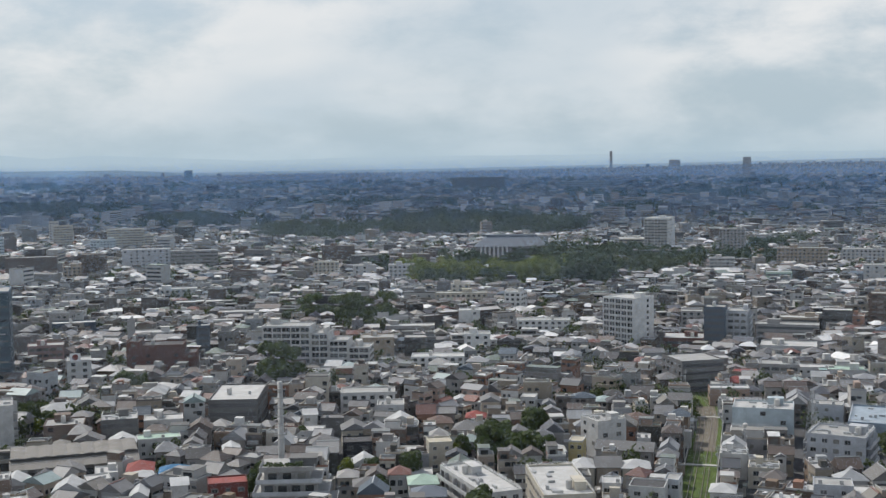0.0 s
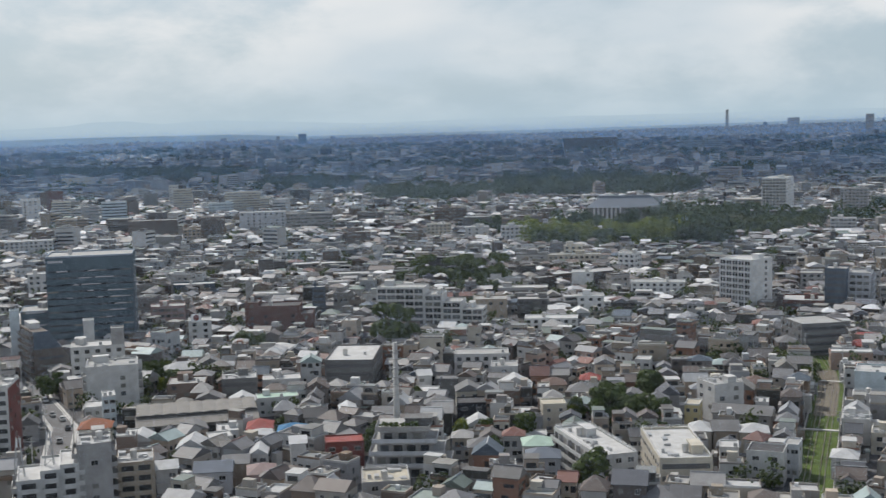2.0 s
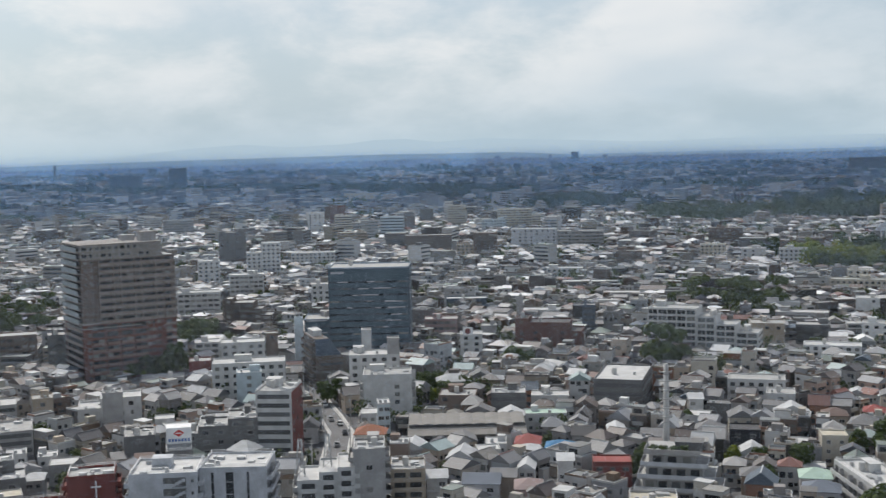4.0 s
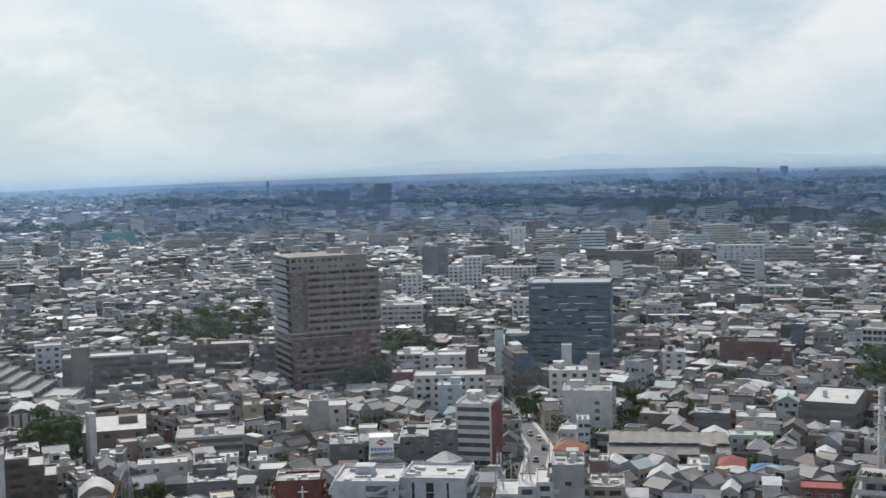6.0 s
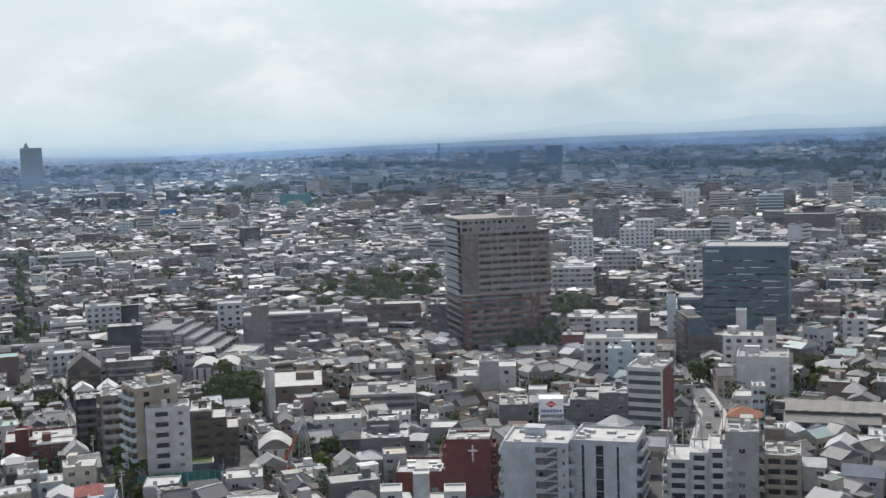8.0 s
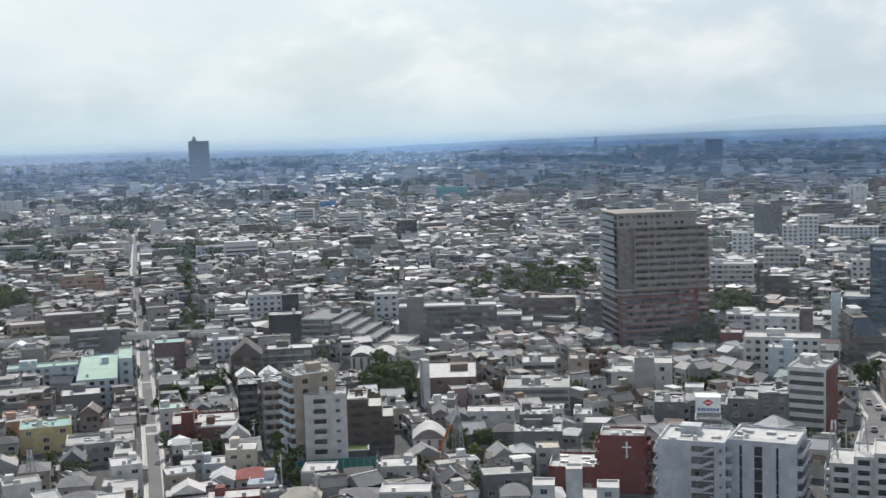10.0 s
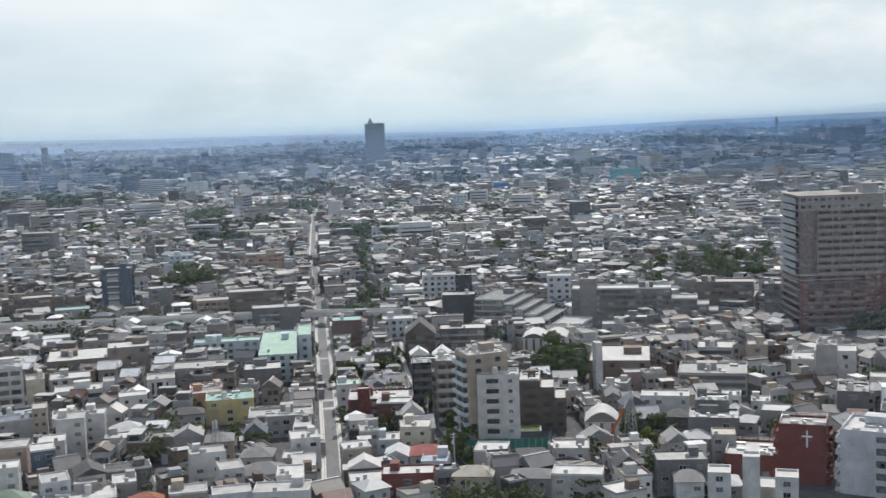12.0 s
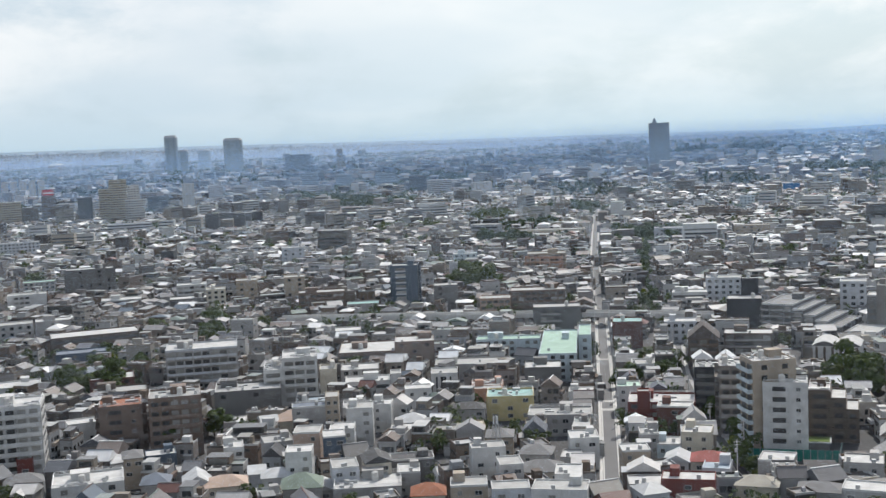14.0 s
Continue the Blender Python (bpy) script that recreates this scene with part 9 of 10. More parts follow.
def boxes(x0, x1, y0, y1, z0, z1):
    a = np.broadcast_arrays(x0, x1, y0, y1, z0, z1)
    x0, x1, y0, y1, z0, z1 = [np.asarray(i, float) for i in a]
    return np.stack([np.stack(p, 1) for p in ((x0, y0, z0), (x1, y0, z0), (x1, y1, z0), (x0, y1, z0), (x0, y0, z1), (x1, y0, z1), (x1, y1, z1), (x0, y1, z1))], 1)


def low_city(name, label, p, seed, detail, scale=None, size=(6.6, 8.6), tall=.05, mats=None, tower=0.0):
    """All houses of one zone as one joined object. detail: 2 with windows, balconies and roof plant, 1 with some of it, 0 plain shapes."""
    r = np.random.default_rng(seed)
    n = len(p)
    x, y, yaw = p[:, 0], p[:, 1], np.radians(p[:, 2]) + np.where(r.random(n) < .5, np.pi / 2, 0) + r.normal(0, .03, n)
    z = np.array([ground_z(q, a) for q, a in zip(np.hypot(x, y), np.degrees(np.arctan2(x, y)))])
    s = np.ones(n) if scale is None else scale
    w, d = r.uniform(size[0], size[1], n) * s * r.uniform(.85, 1.25, n), r.uniform(size[0], size[1], n) * s * r.uniform(.9, 1.3, n)
    rad = np.hypot(x, y)
    kind = r.random(n)
    small = np.interp(rad, (400, 620), (.80, 1.0))
    w, d = w * small, d * small
    h = np.where(r.random(n) < np.interp(rad, (350, 620), (.55, .26)), r.uniform(8.0, 9.6, n), r.uniform(5.4, 7.0, n)) * s
    # low where a landmark stands close behind
    shy = np.zeros(n, bool)
    az = np.arctan2(x, y)
    for cx, cy, hw, hd, c, sn in TAKEN:
        ca, cr = math.atan2(cx, cy), math.hypot(cx, cy)
        shy |= (np.abs(az - ca) * cr < max(hw, hd) + 6) & (rad < cr) & (rad > cr * .9)
    h = np.where(shy, np.minimum(h, 6.8), h)
    big = (r.random(n) < tall) & ~shy
    h = np.where(big, r.uniform(9, 14, n) * s, h)
    w = np.where(big, w * r.uniform(1.1, 1.6, n), w)
    # long low blocks
    wide = (r.random(n) < np.interp(rad, (450, 620), (.035, .09))) & ~big
    w = np.where(wide, w * r.uniform(1.6, 2.3, n), w)
    # a few taller blocks stand out
    turn = np.degrees(az)
    denser = ((turn > -27) & (turn < -13) & (rad > 930) & (rad < 1550)) | ((turn < -61) & (rad > 1250) & (rad < 2400)) | ((turn > -43) & (turn < -29) & (rad > 1350) & (rad < 2200))
    blocks = (r.random(n) < np.where(denser & (tower > 0), .055, tower)) & ~shy
    h = np.where(blocks, r.uniform(12, 23, n) * np.sqrt(s), h)
    w, d = np.where(blocks, r.uniform(12, 26, n) * np.sqrt(s), w), np.where(blocks, r.uniform(10, 14, n) * np.sqrt(s), d)
    flat_top = (kind > np.where(np.degrees(az) < -36, .42, .62)) | big | blocks | (wide & (kind > .2))
    gable = (kind < np.interp(rad, (450, 620), (.46, .30))) & ~flat_top
    hip = ~gable & ~flat_top
    bag = Bag()
    put = lambda loc, sel, quads, slot: bag.add(place(loc, x[sel], y[sel], z[sel], yaw[sel]), quads, slot)
    bag.add(place(boxes(-w / 2, w / 2, -d / 2, d / 2, -.6, h), x, y, z, yaw), SIDES, 0)
    # flat roofs with a raised rim
    f = np.where(flat_top)[0]
    if detail > 1:
        t = .22
        wf, df, hf = w[f] / 2, d[f] / 2, h[f]
        put(boxes(-wf, wf, -df, df, hf - .1, hf), f, TOP, 1)
        for b in ((-wf, wf, -df, -df + t), (-wf, wf, df - t, df), (-wf, -wf + t, -df + t, df - t), (wf - t, wf, -df + t, df - t)):
            put(boxes(*b, hf - .02, hf + .55), f, SIDES + TOP, 0)
    else:
        put(boxes(-w[f] / 2, w[f] / 2, -d[f] / 2, d[f] / 2, h[f] - .5, h[f] + .05), f, SIDES + TOP, 1)
    # pitched roofs with eaves
    e = .45 * s
    for sel, inner in ((np.where(gable)[0], 1.0), (np.where(hip)[0], .35)):
        a, b, hh, ee = w[sel] / 2 + e[sel], d[sel] / 2 + e[sel], h[sel], .14 * s[sel]
        rise = np.minimum(a, b) * r.uniform(.28, .5, len(sel)) * np.interp(rad[sel], (400, 620), (1.75, 1.0))
        m = a * inner if inner == 1.0 else np.maximum(a - b * .9, .15)
        zero = np.zeros(len(sel))
        v = np.stack([np.stack(q, 1) for q in ((-a, -b, hh), (a, -b, hh), (a, b, hh), (-a, b, hh), (-a, -b, hh + ee), (a, -b, hh + ee), (a, b, hh + ee), (-a, b, hh + ee), (-m, zero, hh + ee + rise), (m, zero, hh + ee + rise))], 1)
        put(v, sel, [*SIDES, (4, 5, 9, 8), (6, 7, 8, 9), (5, 6, 9, 9), (7, 4, 8, 8), *([(3, 2, 1, 0)] if detail > 1 else [])], 2)
        if detail > 1:
            # ridge cap
            put(boxes(-m - .05, m + .05, -.16, .16, hh + ee + rise - .1, hh + ee + rise + .1), sel, SIDES + TOP, 2)
            # a cross wing under its own gable
            c = np.where((r.random(len(sel)) < .5) & (w[sel] > 4.6))[0]
            if len(c):
                cs, half = sel[c], w[sel][c] * r.uniform(.2, .3, len(c))
                ext, ux = r.uniform(.7, 2.0, len(c)), w[sel][c] * r.uniform(-.22, .22, len(c))
                sg = np.where(r.random(len(c)) < .6, -1, 1)
                yo, hw2 = sg * (d[cs] / 2 + ext), h[cs] - r.choice([0, 0, .5, 2.6], len(c))
                put(boxes(ux - half, ux + half, np.minimum(yo, 0), np.maximum(yo, 0), -.4, hw2), cs, SIDES, 0)
                up = half * r.uniform(.5, .85, len(c))
                yo2, yi, e2 = yo + sg * .35, 0 * yo, half + .35
                prism = np.stack([np.stack(q, 1) for q in ((ux - e2, yo2, hw2), (ux + e2, yo2, hw2), (ux + e2, yi, hw2), (ux - e2, yi, hw2), (ux, yo2, hw2 + up), (ux, yi, hw2 + up))], 1)
                put(prism, cs, [(0, 4, 5, 3), (1, 2, 5, 4), (3, 2, 1, 0)], 2)
                yg = yo + sg * .02
                wallgable = np.stack([np.stack(q, 1) for q in ((ux - half, yg, hw2 - .05), (ux + half, yg, hw2 - .05), (ux, yg, hw2 + up * half / e2 - .02))], 1)
                put(wallgable, cs, [(0, 1, 2, 2)], 0)
                pane = np.stack([np.stack(q, 1) for q in ((ux - half * .5, yg + sg * .03, hw2 - 1.9), (ux + half * .4, yg + sg * .03, hw2 - 1.9), (ux + half * .4, yg + sg * .03, hw2 - .7), (ux - half * .5, yg + sg * .03, hw2 - .7))], 1)
                put(pane, cs, [(0, 1, 2, 3)], 4)
    if detail > 1:
        # upper storeys set back on flat roofs
        k = np.where(flat_top & ~big & (r.random(n) < .38))[0]
        sx0, sx1 = -w[k] / 2 + .1, w[k] / 2 - w[k] * r.uniform(.2, .5, len(k))
        sy0, sy1, hs = -d[k] / 2 + d[k] * r.uniform(.05, .35, len(k)), d[k] / 2 - .1, r.uniform(2.2, 2.9, len(k))
        put(boxes(sx0, sx1, sy0, sy1, h[k], h[k] + hs), k, SIDES, 0)
        put(boxes(sx0 - .15, sx1 + .15, sy0 - .15, sy1 + .15, h[k] + hs, h[k] + hs + .2), k, SIDES + TOP, 1)
        pane = np.stack([np.stack(q, 1) for q in ((sx0 + .6, sy0 - .03, h[k] + .4), (sx1 - .6, sy0 - .03, h[k] + .4), (sx1 - .6, sy0 - .03, h[k] + 1.9), (sx0 + .6, sy0 - .03, h[k] + 1.9))], 1)
        put(pane, k, [(0, 1, 2, 3)], 4)
    # lower wings
    if detail > 0:
        k = np.where((r.random(n) < .45) & ~big)[0]
        wl, dl, hl = w[k] * r.uniform(.35, .6, len(k)), d[k] * r.uniform(.3, .45, len(k)), h[k] * r.uniform(.45, .6, len(k))
        off = np.where(r.random(len(k)) < .5, 1, -1) * (w[k] - wl) * .4
        y0 = -d[k] / 2 - dl
        put(boxes(off - wl / 2, off + wl / 2, y0, -d[k] / 2 + .2, -.4, hl), k, SIDES, 0)
        put(boxes(off - wl / 2 - .2, off + wl / 2 + .2, y0 - .2, -d[k] / 2 + .1, hl, hl + .25), k, SIDES + TOP, 1)
        # roof huts and plant
        k = np.where(flat_top & (r.random(n) < .6))[0]
        a, b = w[k] * r.uniform(.15, .25, len(k)), d[k] * r.uniform(.15, .25, len(k))
        ox, oy = w[k] * r.uniform(-.2, .2, len(k)), d[k] * r.uniform(-.2, .2, len(k))
        put(boxes(ox - a, ox + a, oy - b, oy + b, h[k], h[k] + r.uniform(1.6, 2.6, len(k))), k, SIDES + TOP, 0)
        for _ in range(2 if detail > 1 else 1):
            k = np.where(flat_top & (r.random(n) < .6))[0]
            ox, oy = w[k] * r.uniform(-.38, .38, len(k)), d[k] * r.uniform(-.38, .38, len(k))
            put(boxes(ox - .5, ox + .5, oy - .4, oy + .4, h[k], h[k] + 1.0), k, SIDES + TOP, 3)
    if detail > 1:
        # balconies on the long side
        for side in (-1, 1):
            k = np.where(r.random(n) < (.5 if detail > 1 else .3))[0]
            fl = np.where(h[k] > 7.5, 5.6, 2.9)
            bw = w[k] * r.uniform(.25, .48, len(k))
            yo = side * d[k] / 2
            put(boxes(-bw, bw, np.minimum(yo, yo + side * 1.1), np.maximum(yo, yo + side * 1.1), fl - .15, fl + .95), k, SIDES + TOP, 0)
    # windows
    if detail > 0:
        fl_max = 5 if detail > 1 else 2
        for k in range(fl_max):
            for side in range(4):
                along, half = (w, d) if side % 2 == 0 else (d, w)
                for u in ((-.3, .0, .3) if detail > 1 else (.05,)):
                    sel = np.where((h > k * 2.9 + 2.4) & (r.random(n) < .66))[0]
                    if not len(sel):
                        continue
                    c = u * along[sel] + r.uniform(-.05, .05, len(sel)) * along[sel]
                    hw = r.uniform(.45, .95, len(sel)) if detail > 1 else r.uniform(.8, 1.8, len(sel))
                    z0 = k * 2.9 + r.choice([.5, .95, 1.2], len(sel))
                    z1 = k * 2.9 + 2.15 + np.zeros(len(sel))
                    o = half[sel] / 2 + .04
                    q = np.stack([np.stack(t, 1) for t in ((c - hw, -o, z0), (c + hw, -o, z0), (c + hw, -o, z1), (c - hw, -o, z1))], 1)
                    if side == 1:
                        q = np.stack([-q[..., 1], q[..., 0], q[..., 2]], -1)
                    if side == 2:
                        q = np.stack([-q[..., 0], -q[..., 1], q[..., 2]], -1)
                    if side == 3:
                        q = np.stack([q[..., 1], -q[..., 0], q[..., 2]], -1)
                    put(q, sel, [(0, 1, 2, 3)], 4)
    # window bands of the taller blocks
    for k in range(11):
        for side in (-1, 1):
            sel = np.where(blocks & (h > k * 3.1 + 3.4))[0]
            if len(sel):
                o, a = side * (d[sel] / 2 + .06), w[sel] / 2 - .8
                q = np.stack([np.stack(t, 1) for t in ((-a, o, 0 * a + k * 3.1 + 1.0), (a, o, 0 * a + k * 3.1 + 1.0), (a, o, 0 * a + k * 3.1 + 2.4), (-a, o, 0 * a + k * 3.1 + 2.4))], 1)
                put(q, sel, [(0, 1, 2, 3)] if side < 0 else [(3, 2, 1, 0)], 4)
    return tagged(new(name, bag.mesh(name, mats or [many_wall, many_deck, many_roof, many_plant, many_glass])), label, "houses", kind="stuff")


# distance haze is put into these far wall, roof and deck colours
HAZED_WALLS = [(.30, .33, .39), (.20, .235, .30), (.42, .44, .48), (.13, .155, .21), (.25, .28, .33), (.18, .215, .28), (.10, .12, .16), (.50, .52, .55), (.36, .33, .33)]
HAZED_ROOFS = [(.09, .112, .153), (.15, .185, .24), (.06, .07, .095), (.21, .24, .30), (.112, .144, .207), (.30, .33, .38), (.07, .09, .10), (.40, .42, .45), (.16, .12, .12)]
far_wall = material("far_wall", bolder(HAZED_WALLS, 1.3, .95), 0.85, "island", grain=(.05, .5))
far_roof = material("far_roof", bolder(HAZED_ROOFS, 1.3, .95), 0.6, "island", grain=(.05, .5))
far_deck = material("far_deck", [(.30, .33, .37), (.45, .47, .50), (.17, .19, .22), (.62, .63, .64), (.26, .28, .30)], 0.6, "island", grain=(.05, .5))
near = np.concatenate([lots(283, 545, 7.3, 8.0, 3.6, 21, 95), lots(545, 930, 8.5, 9.0, 4.0, 24, 110)])
rows = np.concatenate([frontage(MAIN_ROAD, 7.9, 7.8, 1, 283, 930), frontage(TRAM_LINE, 9.2, 8.4, 2, 283, 930), frontage(CURVED_ROAD, 9.2, 9.5, 3, 283, 930), frontage(SIDE_STREET, 7.0, 8.6, 4, 283, 930)])
gap = np.min(np.hypot(near[:, None, 0] - rows[None, :, 0], near[:, None, 1] - rows[None, :, 1]), axis=1)
near = np.concatenate([near[gap > 6.6], rows])
# some lots are gardens with trees
r = np.random.default_rng(77)
vs = []


def gardens(zone, share, trees, per, size, tall, spread):
    green = r.random(len(zone)) < share * (1 + .9 * np.sin(zone[:, 0] * .021 + 1.3 * np.sin(zone[:, 1] * .013)))
    for px, py, a in zone[green]:
        for _ in range(trees):
            tx, ty = px + r.uniform(-spread, spread), py + r.uniform(-spread, spread)
            hh = r.uniform(.6, 1.25) * tall
            vs.append(crown(r, hh, hh * .42, 6, per, size) + np.array([tx, ty, ground_z(math.hypot(tx, ty), math.degrees(math.atan2(tx, ty))) - .08 * hh]))
    return zone[~green]


az, dist = np.degrees(np.arctan2(near[:, 0], near[:, 1])), np.hypot(near[:, 0], near[:, 1])
near = near[~((az > -39) & (az < -18.5) & (dist < 318))]
close = (np.hypot(near[:, 0], near[:, 1]) < 560)
leafy = close & (np.degrees(np.arctan2(near[:, 0], near[:, 1])) < -47)
near = np.concatenate([gardens(near[leafy], .19, 3, 60, .47, 8.5, 3.2), gardens(near[close & ~leafy], .14, 3, 60, .47, 8.5, 3.2), gardens(near[~close], .13, 3, 30, .74, 9.0, 3.2)])
dist = np.hypot(near[:, 0], near[:, 1])
SINGLE = near[dist < 289]
WEST_WALLS = cooler(FRONT_WALLS[5:17], .745, .15) + [(.16, .12, .10), (.20, .17, .15), (.42, .41, .40), (.26, .24, .23), (.5, .5, .5)]
west_wall = material("west_wall", WEST_WALLS, 0.85, "island", streak=0.25)
west_deck = material("west_deck", [(.30, .30, .30), (.21, .21, .21), (.40, .40, .395), (.16, .16, .165), (.27, .26, .24), (.46, .46, .455), (.24, .27, .26)], 0.45, "island", grain=(0.6, 5.0))
west_mats = [west_wall, west_deck, many_roof, many_plant, many_glass]
front_mats = [front_wall, many_deck, front_roof, many_plant, many_glass]
west = np.degrees(np.arctan2(near[:, 0], near[:, 1])) < -47
low_city("low_houses", "dense small town houses with light walls, grey roofs, balconies and windows", near[(dist >= 289) & (dist < 540) & ~west], 30, 2, size=(5.8, 8.4), tall=.12, mats=front_mats)
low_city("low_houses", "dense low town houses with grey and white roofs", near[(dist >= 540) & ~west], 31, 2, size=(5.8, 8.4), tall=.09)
low_city("low_houses", "dense boxy town houses with grey and brown walls and flat roofs", near[(dist >= 289) & west], 35, 2, size=(5.8, 8.6), tall=.14, mats=west_mats)
mid = lots(930, 1900, 10.8, 11.2, 5.0, 22, 170)
mid = gardens(mid, .12, 2, 11, 1.4, 10.0, 4.0)
low_city("low_houses", "dense low houses of the middle distance", mid, 32, 1, size=(6.6, 9.4), tall=.07, tower=.016)
far = lots(1900, 3950, 21.5, 22.0, 9.0, 23, 420)
far = gardens(far, .34, 2, 10, 2.4, 13.0, 7.0)
shrink = np.array([1 - ground_z(q) / 96 for q in np.hypot(far[:, 0], far[:, 1])]) * 1.8
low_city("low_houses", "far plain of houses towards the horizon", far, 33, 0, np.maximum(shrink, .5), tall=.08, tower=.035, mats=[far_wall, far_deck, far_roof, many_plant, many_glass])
rim = lots(3950, 4700, 28.0, 28.0, 10.0, 25, 600)
rim = rim[r.random(len(rim)) < np.interp(np.degrees(np.arctan2(rim[:, 0], rim[:, 1])), (-66, -45), (.7, 1.0))]
# walls painted paler here in place of thicker haze
rim_wall_hazed = material("rim_wall_hazed", [(.45, .48, .52), (.55, .57, .60), (.36, .39, .44), (.62, .63, .64), (.30, .34, .40)], 0.85, "island", grain=(.05, .5))
low_city("low_houses", "hazy rim of small houses along the horizon", rim, 34, 0, np.full(len(rim), .8), tall=.05, tower=.004, mats=[rim_wall_hazed, far_deck, far_roof, many_plant, many_glass])

tagged(new("garden_trees", quads_mesh("garden_trees", np.concatenate(vs), leaf_garden)), "green garden trees scattered among the houses", "trees", kind="stuff")


# ---- single houses in the front rows ----
def house(k):
    """One of the small town houses: k picks its shape."""
    r = random.Random(k + 400)
    style = ("gable", "hip", "flat")[k % 3]
    w, d, floors = r.uniform(6.2, 8.4), r.uniform(6.6, 9.2), 3 if r.random() < .3 else 2
    h = floors * 2.85 + .3
    label = {"gable": "small %d-storey town house with a gabled roof", "hip": "small %d-storey town house with a hipped tiled roof", "flat": "boxy %d-storey town house with a flat roof"}[style] % floors
    label = label.replace("2-storey", "two-storey").replace("3-storey", "three-storey")
    top = thing("house", 0, 0, 0, 0, label, "house", "small houses in the front rows")
    part("wall", mesh_of("wall", *box(-w / 2, w / 2, -d / 2, d / 2, -.3, h), [house_wall]), top)
    if style == "flat":
        part("roof", mesh_of("roof", *box(-w / 2 + .2, w / 2 - .2, -d / 2 + .2, d / 2 - .2, h, h + .12), [house_deck]), top)
        part("parapet", mesh_of("parapet", *roof_rim(w, d, .6, .2), [house_wall]), top, 0, 0, h)
        part("roof_hut", mesh_of("roof_hut", *box(-1.2, 1.2, -1.4, 1.4, 0, 2.2), [house_wall]), top, w * .2, d * .2, h + .1)
    else:
        part("roof", mesh_of("roof", *pitched(w, d, h, min(w, d) * r.uniform(.24, .34), style == "hip"), [house_roof]), top)
        if r.random() < .5:
            part("porch_roof", mesh_of("porch_roof", *box(-1.6, 1.6, -1.3, 0, 2.5, 2.7), [house_roof]), top, w * .2, -d / 2, 0)
    for f in range(floors):
        for u in (-.26, .24):
            part("window", window_mesh(r.choice((1.2, 1.7)), 1.3), top, u * w, -d / 2, f * 2.85 + .9)
        part("window", window_mesh(1.2, 1.1), top, w / 2, r.uniform(-.25, .25) * d, f * 2.85 + 1.0, 90)
        part("window", window_mesh(1.2, 1.1), top, -w / 2, r.uniform(-.25, .25) * d, f * 2.85 + 1.0, -90)
    part("balcony", mesh_of("balcony", *join(box(-w * .3, w * .3, -1.1, 0, -.15, 0), box(-w * .3, w * .3, -1.1, -1.0, 0, .95)), [house_wall]), top, 0, -d / 2, 2.9)
    part("air_conditioner", shared(("air_conditioner",), lambda: box(-.5, .5, -.4, .4, 0, 1), metal_grey), top, w / 2 + .45, -d * .3, 0, 90)
    return top


HOUSES = [house(k) for k in range(18)]
r = random.Random(8)
for i, (hx, hy, ha) in enumerate(SINGLE):
    k = i % 18 if i < 18 else r.randrange(18)
    m = pose(hx, hy, 0, 0, 0, ha + (0 if r.random() < .6 else 90) + r.uniform(-2, 2))
    if i < 18:
        HOUSES[k].matrix_basis = m
    else:
        copy_thing(HOUSES[k], m)

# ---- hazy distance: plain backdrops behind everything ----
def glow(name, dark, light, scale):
    """A glowing far-off tone with haze put into its colour, and faint broken patches."""
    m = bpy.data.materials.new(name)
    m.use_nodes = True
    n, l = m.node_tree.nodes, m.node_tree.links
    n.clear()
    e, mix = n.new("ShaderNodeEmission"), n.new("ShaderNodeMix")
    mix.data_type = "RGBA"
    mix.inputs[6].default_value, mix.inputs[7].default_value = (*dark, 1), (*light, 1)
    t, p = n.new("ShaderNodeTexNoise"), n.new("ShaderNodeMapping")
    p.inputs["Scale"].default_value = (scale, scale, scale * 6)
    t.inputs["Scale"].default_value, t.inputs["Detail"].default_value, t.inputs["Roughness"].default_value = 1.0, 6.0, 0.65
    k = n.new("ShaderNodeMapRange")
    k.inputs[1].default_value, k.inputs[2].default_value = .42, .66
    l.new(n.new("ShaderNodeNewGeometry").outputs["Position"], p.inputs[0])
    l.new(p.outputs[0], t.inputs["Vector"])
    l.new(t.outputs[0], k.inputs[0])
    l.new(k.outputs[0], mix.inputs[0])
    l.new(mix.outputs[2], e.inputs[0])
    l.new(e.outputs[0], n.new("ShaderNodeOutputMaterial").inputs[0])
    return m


def ridge(label, r0, az0, az1, base, height, mat, seed, rough=1.0):
    """A long low skyline; base: height of its lowest crest."""
    v, f, n = [], [], 260
    for i in range(n + 1):
        t = i / n
        a = radians(az0 + (az1 - az0) * t)
        hump = .5 + .6 * noise.noise(Vector((t * 6 + seed, seed, 0))) + rough * (.2 * noise.noise(Vector((t * 27 + seed, 3, 0))) + .08 * noise.noise(Vector((t * 120, seed, 5))))
        low = base(az0 + (az1 - az0) * t) if callable(base) else base
        hh = low + height * max(0, hump) * min(1, t * 3, (1 - t) * 3)
        v += [(r0 * math.sin(a), r0 * math.cos(a), -20), (r0 * math.sin(a), r0 * math.cos(a), hh)]
    f = [(2 * i, 2 * i + 2, 2 * i + 3, 2 * i + 1) for i in range(n)]
    return tagged(new("backdrop", mesh_of("backdrop", v, f, [mat])), label, "distance", kind="structure")


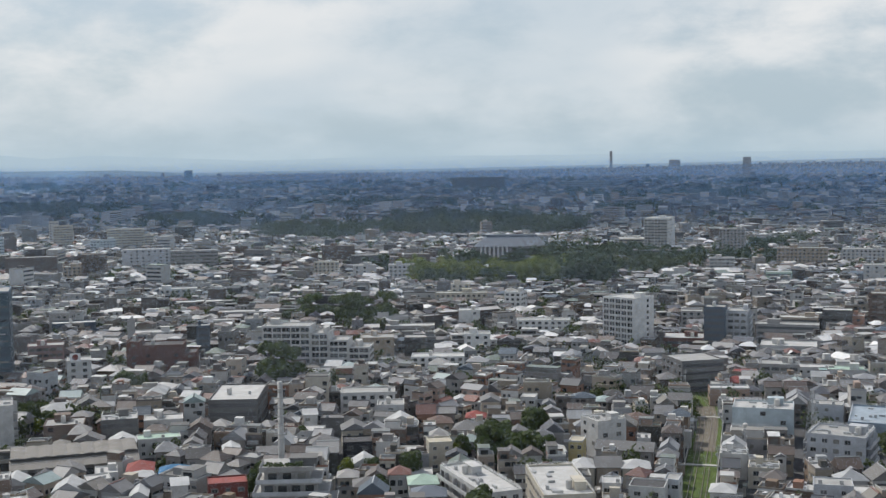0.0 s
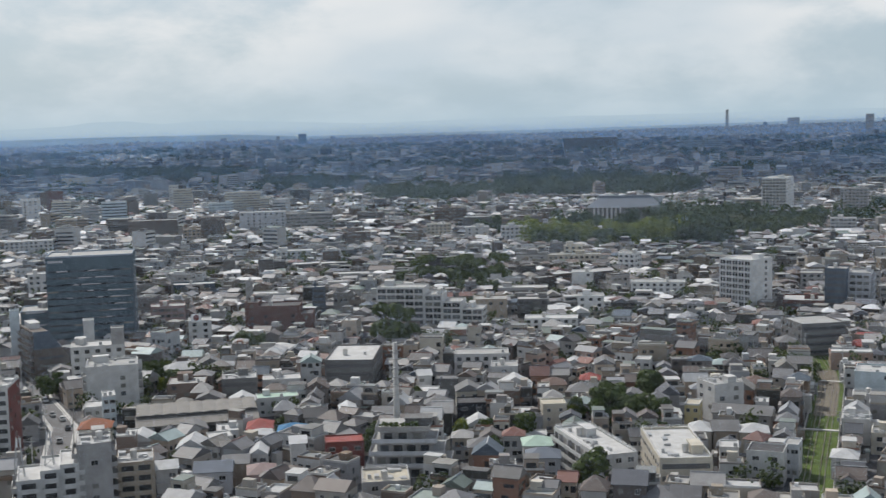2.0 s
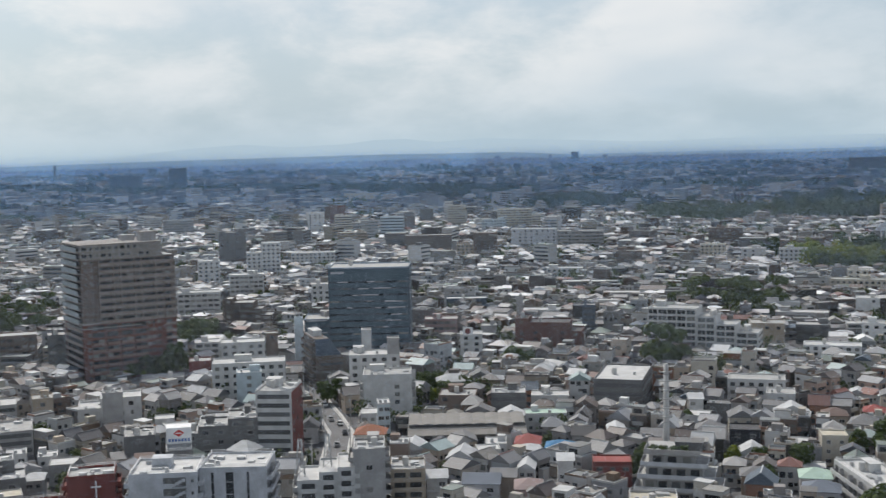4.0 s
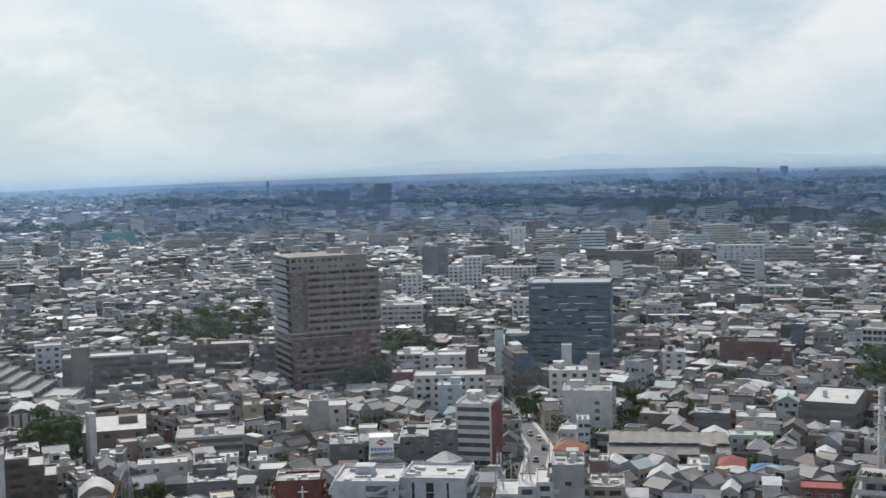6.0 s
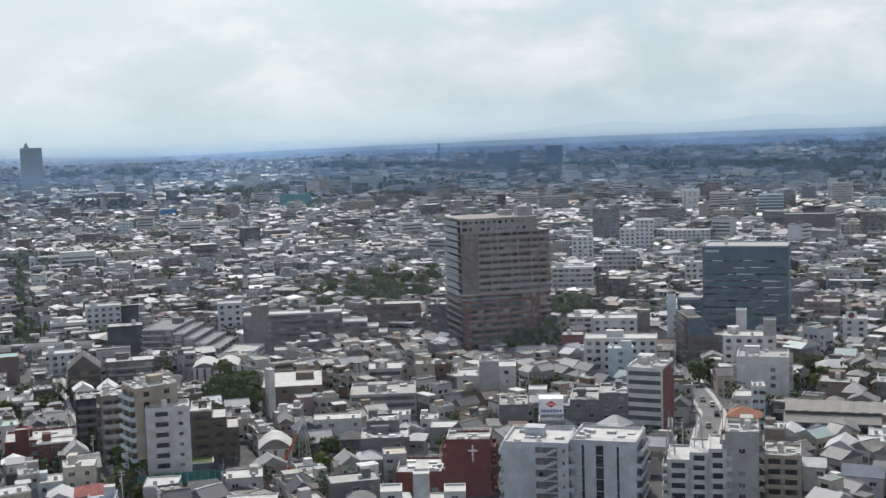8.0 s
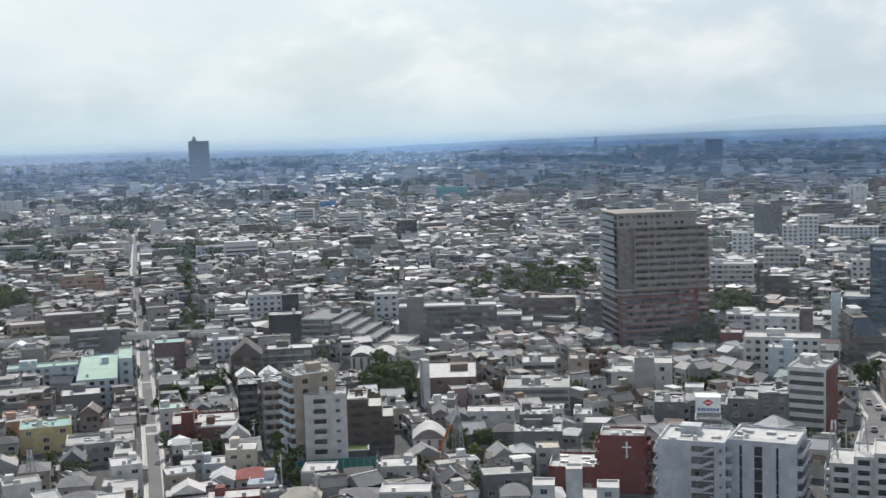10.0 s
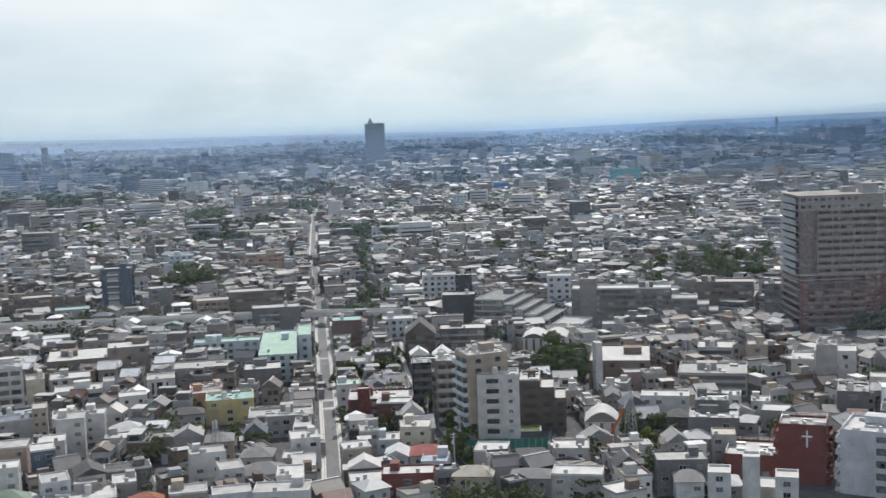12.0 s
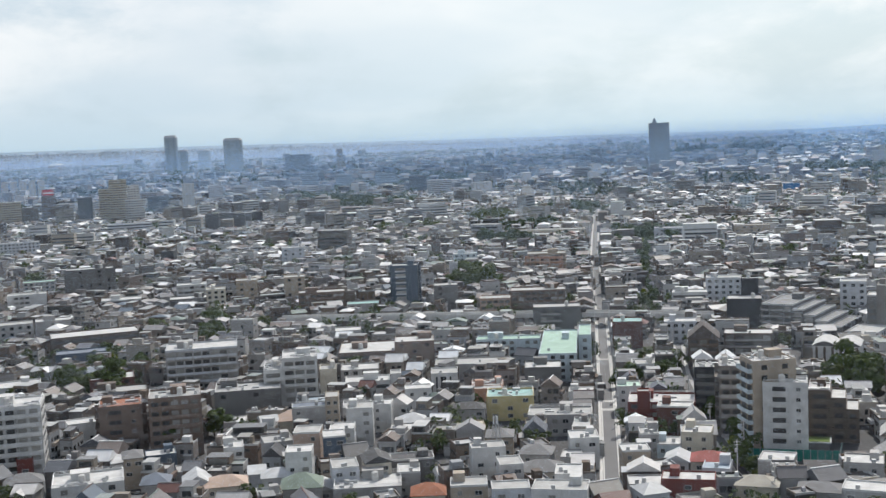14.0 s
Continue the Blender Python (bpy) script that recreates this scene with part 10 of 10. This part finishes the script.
peaks = lambda a: float(np.interp(a, (-40, -34, -30, -27.6, -25.4, -22.8, -21.6, -20, -18.5, -16.3, -13, -9, -4, 1, 8, 13.6, 18, 24, 30), (70, 90, 122, 132, 117, 123, 135, 138, 124, 136, 128, 112, 114, 118, 116, 120, 118, 114, 104)))
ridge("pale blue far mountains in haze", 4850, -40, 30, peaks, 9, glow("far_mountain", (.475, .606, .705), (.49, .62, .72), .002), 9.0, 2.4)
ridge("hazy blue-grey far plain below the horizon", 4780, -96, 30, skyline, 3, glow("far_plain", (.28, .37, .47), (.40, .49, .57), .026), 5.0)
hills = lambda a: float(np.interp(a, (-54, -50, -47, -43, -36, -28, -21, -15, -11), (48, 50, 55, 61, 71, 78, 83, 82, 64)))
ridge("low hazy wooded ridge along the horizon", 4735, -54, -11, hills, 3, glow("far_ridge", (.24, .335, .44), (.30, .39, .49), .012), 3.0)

# ---- fair-weather clouds above the far plain ----
cloud_white = material("cloud_white", [(.85, .86, .88)], 1.0, grain=(0.002, 0.01), spread=0.1, thin=0.25)
ALT = 1500.0


def cloud(label, x, y, rx, ry, n, seed):
    """A flat-based cumulus of many puffs, over the stretch of ground round x, y that it shades."""
    r = random.Random(seed)
    bm = bmesh.new()
    ox, oy = sun_dir.x / sun_dir.z * ALT, sun_dir.y / sun_dir.z * ALT
    for k in range(n):
        a, q = r.uniform(0, 6.283), math.sqrt(r.random())
        s = r.uniform(90, 240) * (1.25 - .6 * q)
        m = Matrix.Translation((x + ox + rx * q * math.cos(a), y + oy + ry * q * math.sin(a), ALT + r.uniform(0, 80))) @ Matrix.Diagonal((s * 1.4, s * 1.4, s * .5, 1))
        bmesh.ops.create_icosphere(bm, subdivisions=2, radius=1, matrix=m)
    for v in bm.verts:
        v.co += Vector((noise.noise(v.co * .012), noise.noise(v.co * .012 + Vector((7, 3, 1))), noise.noise(v.co * .012 + Vector((1, 9, 4))))) * 35
    me = bpy.data.meshes.new("cloud")
    bm.to_mesh(me)
    bm.free()
    me.materials.append(cloud_white)
    return tagged(new("cloud", me), label, "cloud", kind="structure")


cloud("broad white cumulus cloud that shades the far plain", 300, 2620, 1500, 960, 140, 1)
cloud("white cumulus cloud over the far woods", -950, 2400, 1000, 900, 80, 2)
cloud("small white cumulus cloud", -2500, 1500, 420, 620, 26, 3)
cloud("long low cumulus cloud beyond the plain", -700, 3650, 1300, 330, 12, 5)
cloud("long white cumulus cloud near the hills", -2300, 3300, 900, 420, 10, 4)


# ---- summer haze, stood in for by fine tinted threads that cover a few hundredths of the view, thinner with height ----
def veil(dist, density, tint):
    m = bpy.data.materials.new("haze")
    m.use_nodes = True
    n, l = m.node_tree.nodes, m.node_tree.links
    n.clear()
    scatter, back, both = (n.new(k) for k in ("ShaderNodeBsdfDiffuse", "ShaderNodeBsdfTranslucent", "ShaderNodeMixShader"))
    # brighter haze put into the tint: whiter towards the west
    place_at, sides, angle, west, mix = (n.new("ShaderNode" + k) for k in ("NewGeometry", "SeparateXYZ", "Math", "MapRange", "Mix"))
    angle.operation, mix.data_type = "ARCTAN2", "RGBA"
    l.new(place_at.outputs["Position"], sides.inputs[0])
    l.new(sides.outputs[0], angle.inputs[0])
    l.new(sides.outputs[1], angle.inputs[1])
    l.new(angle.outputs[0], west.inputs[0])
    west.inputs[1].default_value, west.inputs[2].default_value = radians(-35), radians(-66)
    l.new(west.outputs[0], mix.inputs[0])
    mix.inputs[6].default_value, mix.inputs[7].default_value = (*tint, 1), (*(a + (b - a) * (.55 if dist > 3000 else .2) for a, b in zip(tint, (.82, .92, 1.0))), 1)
    for q in (scatter, back):
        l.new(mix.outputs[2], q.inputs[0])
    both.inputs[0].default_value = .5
    l.new(scatter.outputs[0], both.inputs[1])
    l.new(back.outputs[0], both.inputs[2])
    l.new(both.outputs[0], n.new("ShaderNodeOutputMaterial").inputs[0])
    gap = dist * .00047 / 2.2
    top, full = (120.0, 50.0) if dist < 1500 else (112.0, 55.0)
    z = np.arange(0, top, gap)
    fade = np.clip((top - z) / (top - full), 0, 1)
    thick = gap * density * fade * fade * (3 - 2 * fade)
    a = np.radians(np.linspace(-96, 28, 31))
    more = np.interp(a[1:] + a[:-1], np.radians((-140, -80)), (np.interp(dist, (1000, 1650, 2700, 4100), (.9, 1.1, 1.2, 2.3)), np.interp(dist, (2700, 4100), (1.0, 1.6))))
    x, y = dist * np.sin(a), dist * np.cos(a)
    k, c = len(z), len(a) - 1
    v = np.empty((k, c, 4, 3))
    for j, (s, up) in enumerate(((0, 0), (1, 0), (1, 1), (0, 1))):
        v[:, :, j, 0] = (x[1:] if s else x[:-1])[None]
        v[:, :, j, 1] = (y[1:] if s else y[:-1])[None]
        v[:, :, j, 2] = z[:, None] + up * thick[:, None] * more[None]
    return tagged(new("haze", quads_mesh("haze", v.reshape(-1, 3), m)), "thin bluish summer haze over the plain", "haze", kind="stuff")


# the nearest ring also lifts dark tones in place of veiling glare
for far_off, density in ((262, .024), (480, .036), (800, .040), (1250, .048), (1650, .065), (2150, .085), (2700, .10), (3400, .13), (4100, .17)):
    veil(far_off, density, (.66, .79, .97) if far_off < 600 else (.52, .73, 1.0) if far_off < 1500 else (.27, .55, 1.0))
